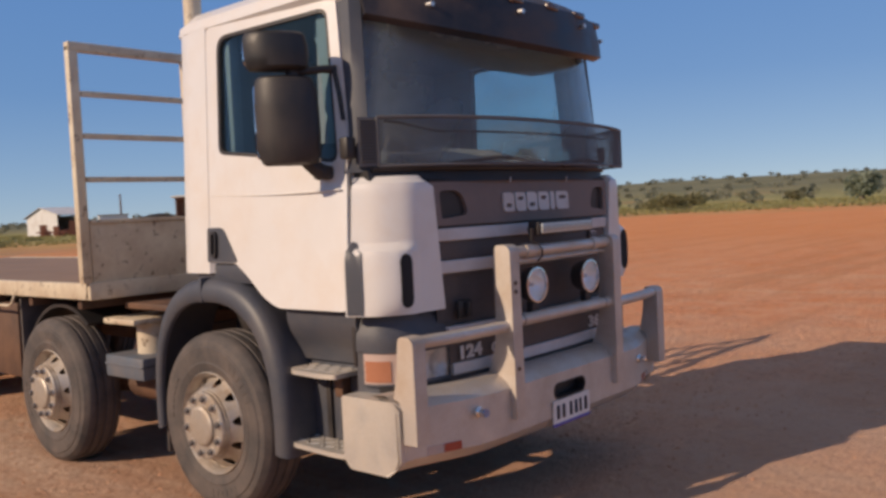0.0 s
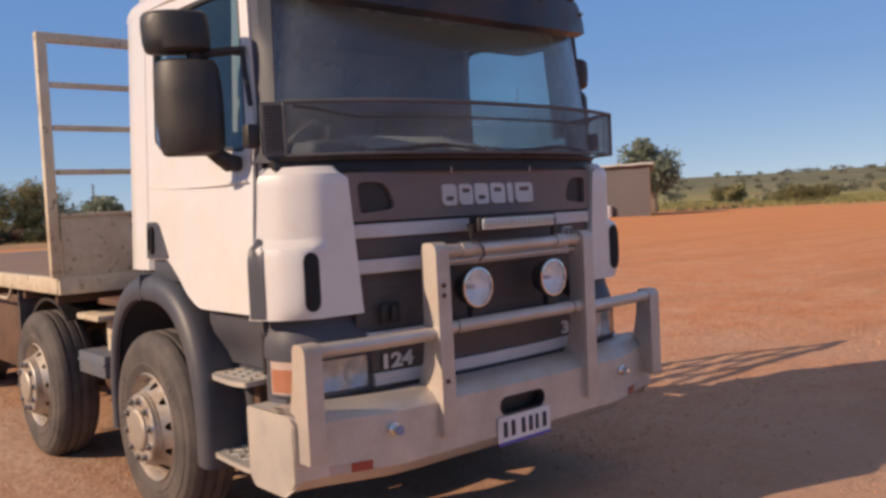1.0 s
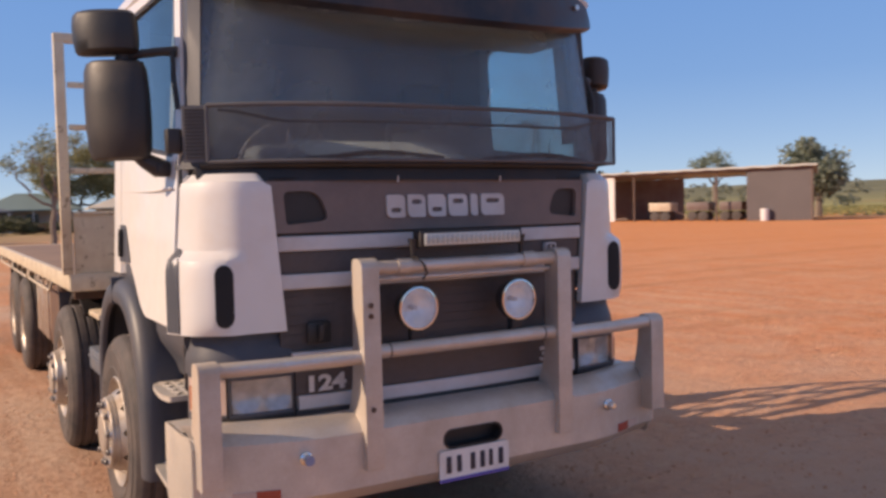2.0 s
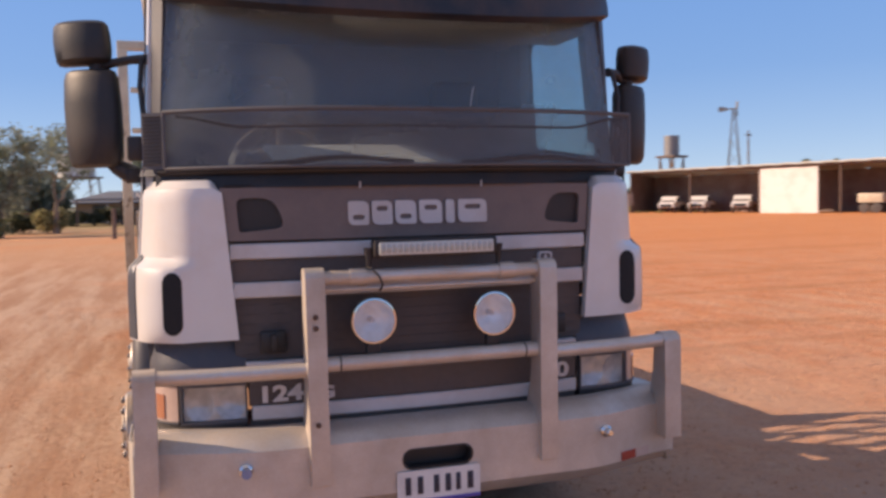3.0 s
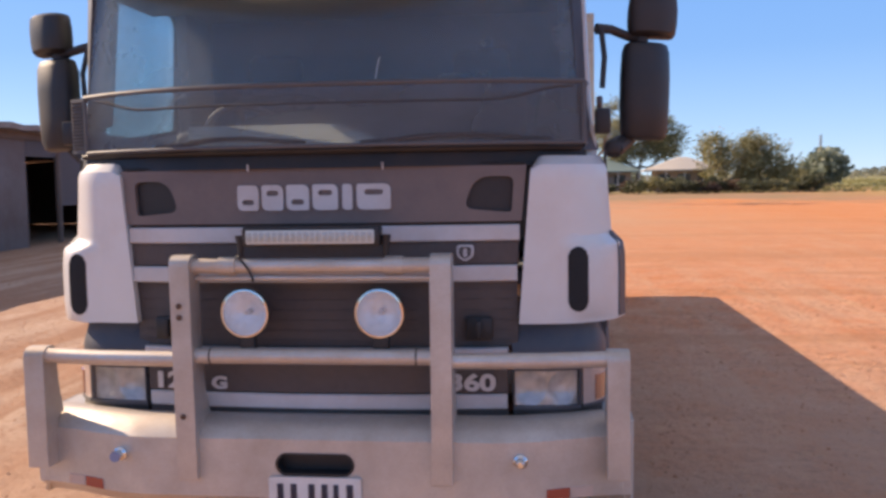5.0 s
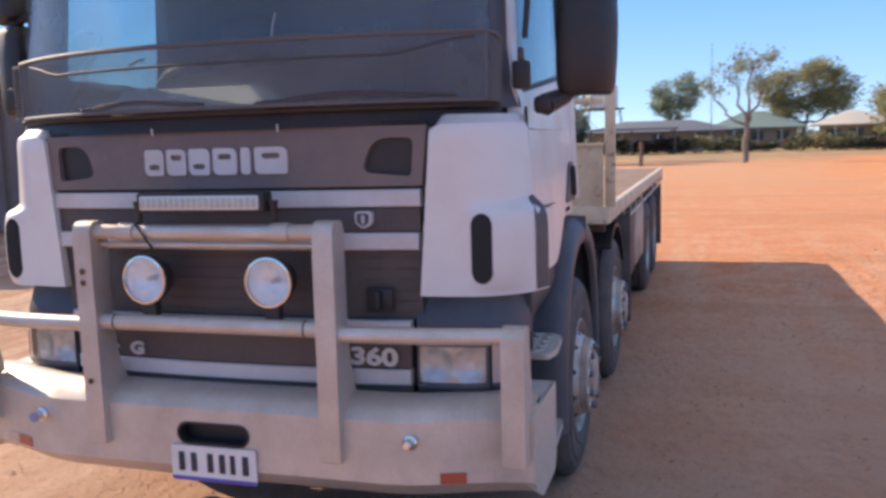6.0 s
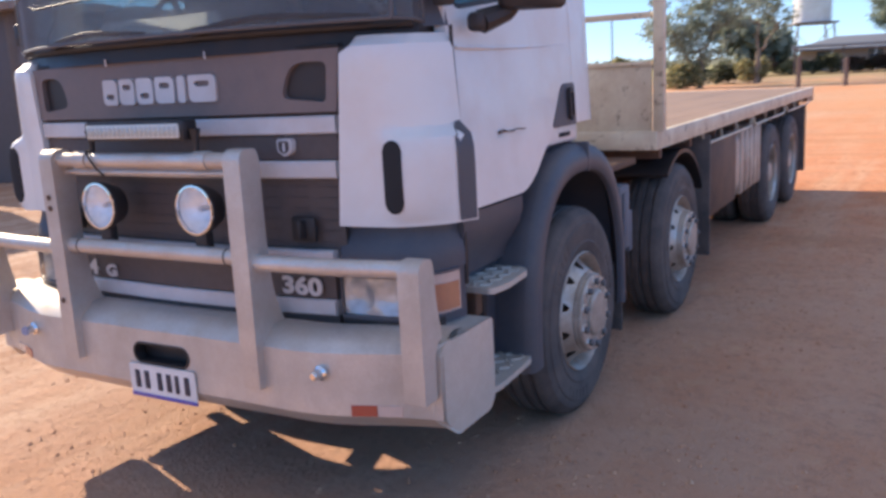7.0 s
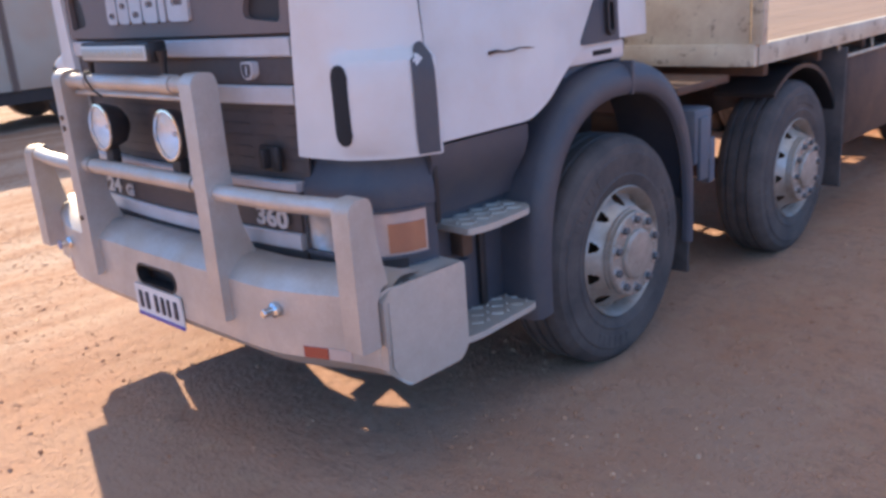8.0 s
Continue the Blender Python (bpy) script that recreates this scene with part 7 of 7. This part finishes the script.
lobed_tree(*polar(14.2, 102), 1.2, ((-0.8, 0, 4.0, 2.3, 2.2, 2.8, 42), (1.8, 0, 3.1, 1.8, 2.0, 2.5, 34)), 14, OLIVE, 0.3, 74, 0.22, 0.9, "broad olive-green tree with low branches")
lobed_tree(-11.2, 56.5, 1.5, ((-1.7, 0, 4.4, 2.0, 2.0, 1.8, 36), (1.2, 0, 5.0, 2.1, 2.0, 1.8, 40), (0.2, 0, 2.9, 2.5, 2.0, 1.0, 22)), 15, GUM, 0.2, 70, 0.16, 0.62, "leaning gum tree with a low spreading crown")
lobed_tree(-8.6, 62.0, 2.2, ((-0.4, 0, 5.8, 2.0, 2.0, 1.7, 24), (1.6, 0, 4.6, 1.4, 1.5, 1.3, 12)), 16, GUM, 0.18, 54, 0.17, 0.62, "gum tree with a pale trunk and open grey-green crown")
lobed_tree(-2.5, 130.0, 3.6, ((-1.9, 0, 7.4, 2.2, 2.4, 2.4, 34), (1.6, 0, 8.4, 2.3, 2.4, 2.6, 38), (-0.2, 0, 5.6, 3.1, 2.4, 1.5, 24)), 17, GUM, 0.3, 60, 0.26, 0.85, "tall grey-green gum tree behind the houses")
tree(*polar(53.4, 88), 7.8, 5.6, 18, GUM, 0.3, 0.25, 7000, 0.22, clumps=46, label="large gum tree behind the machinery shed")
tree(*polar(17.95, 118), 5.4, 4.0, 19, GUM, 0.25, 0.18, 2600, 0.26, clumps=30, label="grey-green spreading tree at the yard's edge")
lobed_tree(84.8, 75.0, 4.0, ((-1.7, 0, 6.4, 1.5, 1.5, 1.2, 12), (0.9, 0, 7.3, 1.8, 1.8, 1.3, 18), (2.4, 0, 6.0, 1.0, 1.2, 0.8, 6)), 20, GUM, 0.25, 50, 0.22, 0.7, "gum tree rising behind the machinery shed")
tree(*polar(42.0, 118), 7.0, 3.6, 21, GUM, 0.25, 0.4, 1400, 0.30, clumps=18)
tree(*polar(74.4, 150), 4.9, 3.7, 22, GUM, 0.25, 0.18, 5000, 0.22, clumps=40, label="lone scrubby tree in the paddock")
tree(*polar(59.0, 130), 3.0, 2.2, 23, OLIVE, 0.15, 0.2, 900, 0.32, clumps=30, label="small green tree in the paddock")
tree(*polar(-16.9, 120), 2.9, 1.8, 24, OLIVE, 0.12, 0.2, 900, 0.30, clumps=22, label="small green tree past the shed")
tree(*polar(-8.2, 96), 6.4, 4.0, 25, GUM, 0.25, 0.2, 2200, 0.34, clumps=36)
hedge = random.Random(9)
for k in range(30):
    az = -12.0 + 29 * k / 29 + hedge.uniform(-0.4, 0.4)
    bush(*polar(az, hedge.uniform(92, 97)), hedge.uniform(2.4, 4.2), hedge.uniform(1.0, 1.9), 100 + k, (DARK_LEAF, DARK_LEAF, HEDGE, DARK_LEAF, HEDGE, DARK_LEAF, OLIVE)[k % 7], 800, 0.24, label="clipped garden shrub by the houses")
for k, (az, d, w, h, m) in enumerate(((62.3, 118, 6.0, 2.7, DRY_OLIVE), (63.6, 120, 6.0, 2.4, DRY_OLIVE), (62.0, 135, 5.0, 2.0, OLIVE), (70.5, 170, 4.0, 2.2, SCRUB), (68.0, 190, 5.0, 2.4, SCRUB), (58.2, 160, 4.0, 3.2, OLIVE), (78.0, 140, 5.0, 2.2, SCRUB), (17.0, 113, 3.0, 1.6, OLIVE), (16.0, 116, 4.0, 2.4, OLIVE), (-11.6, 60, 3.2, 1.7, OLIVE), (-7.8, 66, 2.6, 1.8, OLIVE), (-9.2, 68, 3.0, 1.6, DARK_LEAF))):
    bush(*polar(az, d), w, h, 200 + k, m, 1600, 0.20)

# far scrub on the rise, as one mass
rng = random.Random(31)
verts, faces = [], []
for k in range(620):
    az = rng.uniform(-30, 100)
    d = rng.uniform(230, 660) if rng.random() < 0.9 else rng.uniform(150, 260)
    x, y = polar(az, d)
    w, h = rng.uniform(2.5, 6.5), rng.uniform(1.2, 3.0)
    z = ground_z(x, y)
    for j in range(26):
        v = Vector((rng.gauss(0, 1), rng.gauss(0, 1), rng.gauss(0, 1))).normalized() * rng.random() ** 0.4
        leaf(verts, faces, Vector((x + v.x * w * 0.5, y + v.y * w * 0.5, z + h * 0.55 + v.z * h * 0.45)), 1.0 * rng.uniform(0.6, 1.4), rng)
me = bpy.data.meshes.new("far_scrub")
me.from_pydata(verts, [], faces)
# these leaf colours are lightened for the haze of distance
me.materials.append(leaf_material("far_scrub_leaves", (0.17, 0.18, 0.125), (0.29, 0.28, 0.20)))
tagged(new("far_scrub", me), "distant grey-green scrub along the low rise", "scrub", kind="stuff")
# grass tufts along the edge of the yard
verts, faces = [], []
for k in range(14000):
    az = rng.uniform(10, 100)
    d = rng.uniform(92, 210)
    x, y = polar(az, d)
    z = ground_z(x, y)
    for j in range(3):
        a = rng.uniform(0, 3.14)
        s = rng.uniform(0.08, 0.26)
        i = len(verts)
        c, sn = math.cos(a) * s, math.sin(a) * s
        verts += [(x - c, y - sn, z), (x + c, y + sn, z), (x + c * 0.3 + rng.gauss(0, 0.1), y + sn * 0.3, z + rng.uniform(0.10, 0.34))]
        faces.append((i, i + 1, i + 2))
me = bpy.data.meshes.new("dry_grass")
me.from_pydata(verts, [], faces)
me.materials.append(leaf_material("dry_grass_blades", (0.27, 0.25, 0.10), (0.46, 0.40, 0.18)))
tagged(new("dry_grass", me), "dry yellow-green grass at the yard's edge", "grass", kind="stuff")
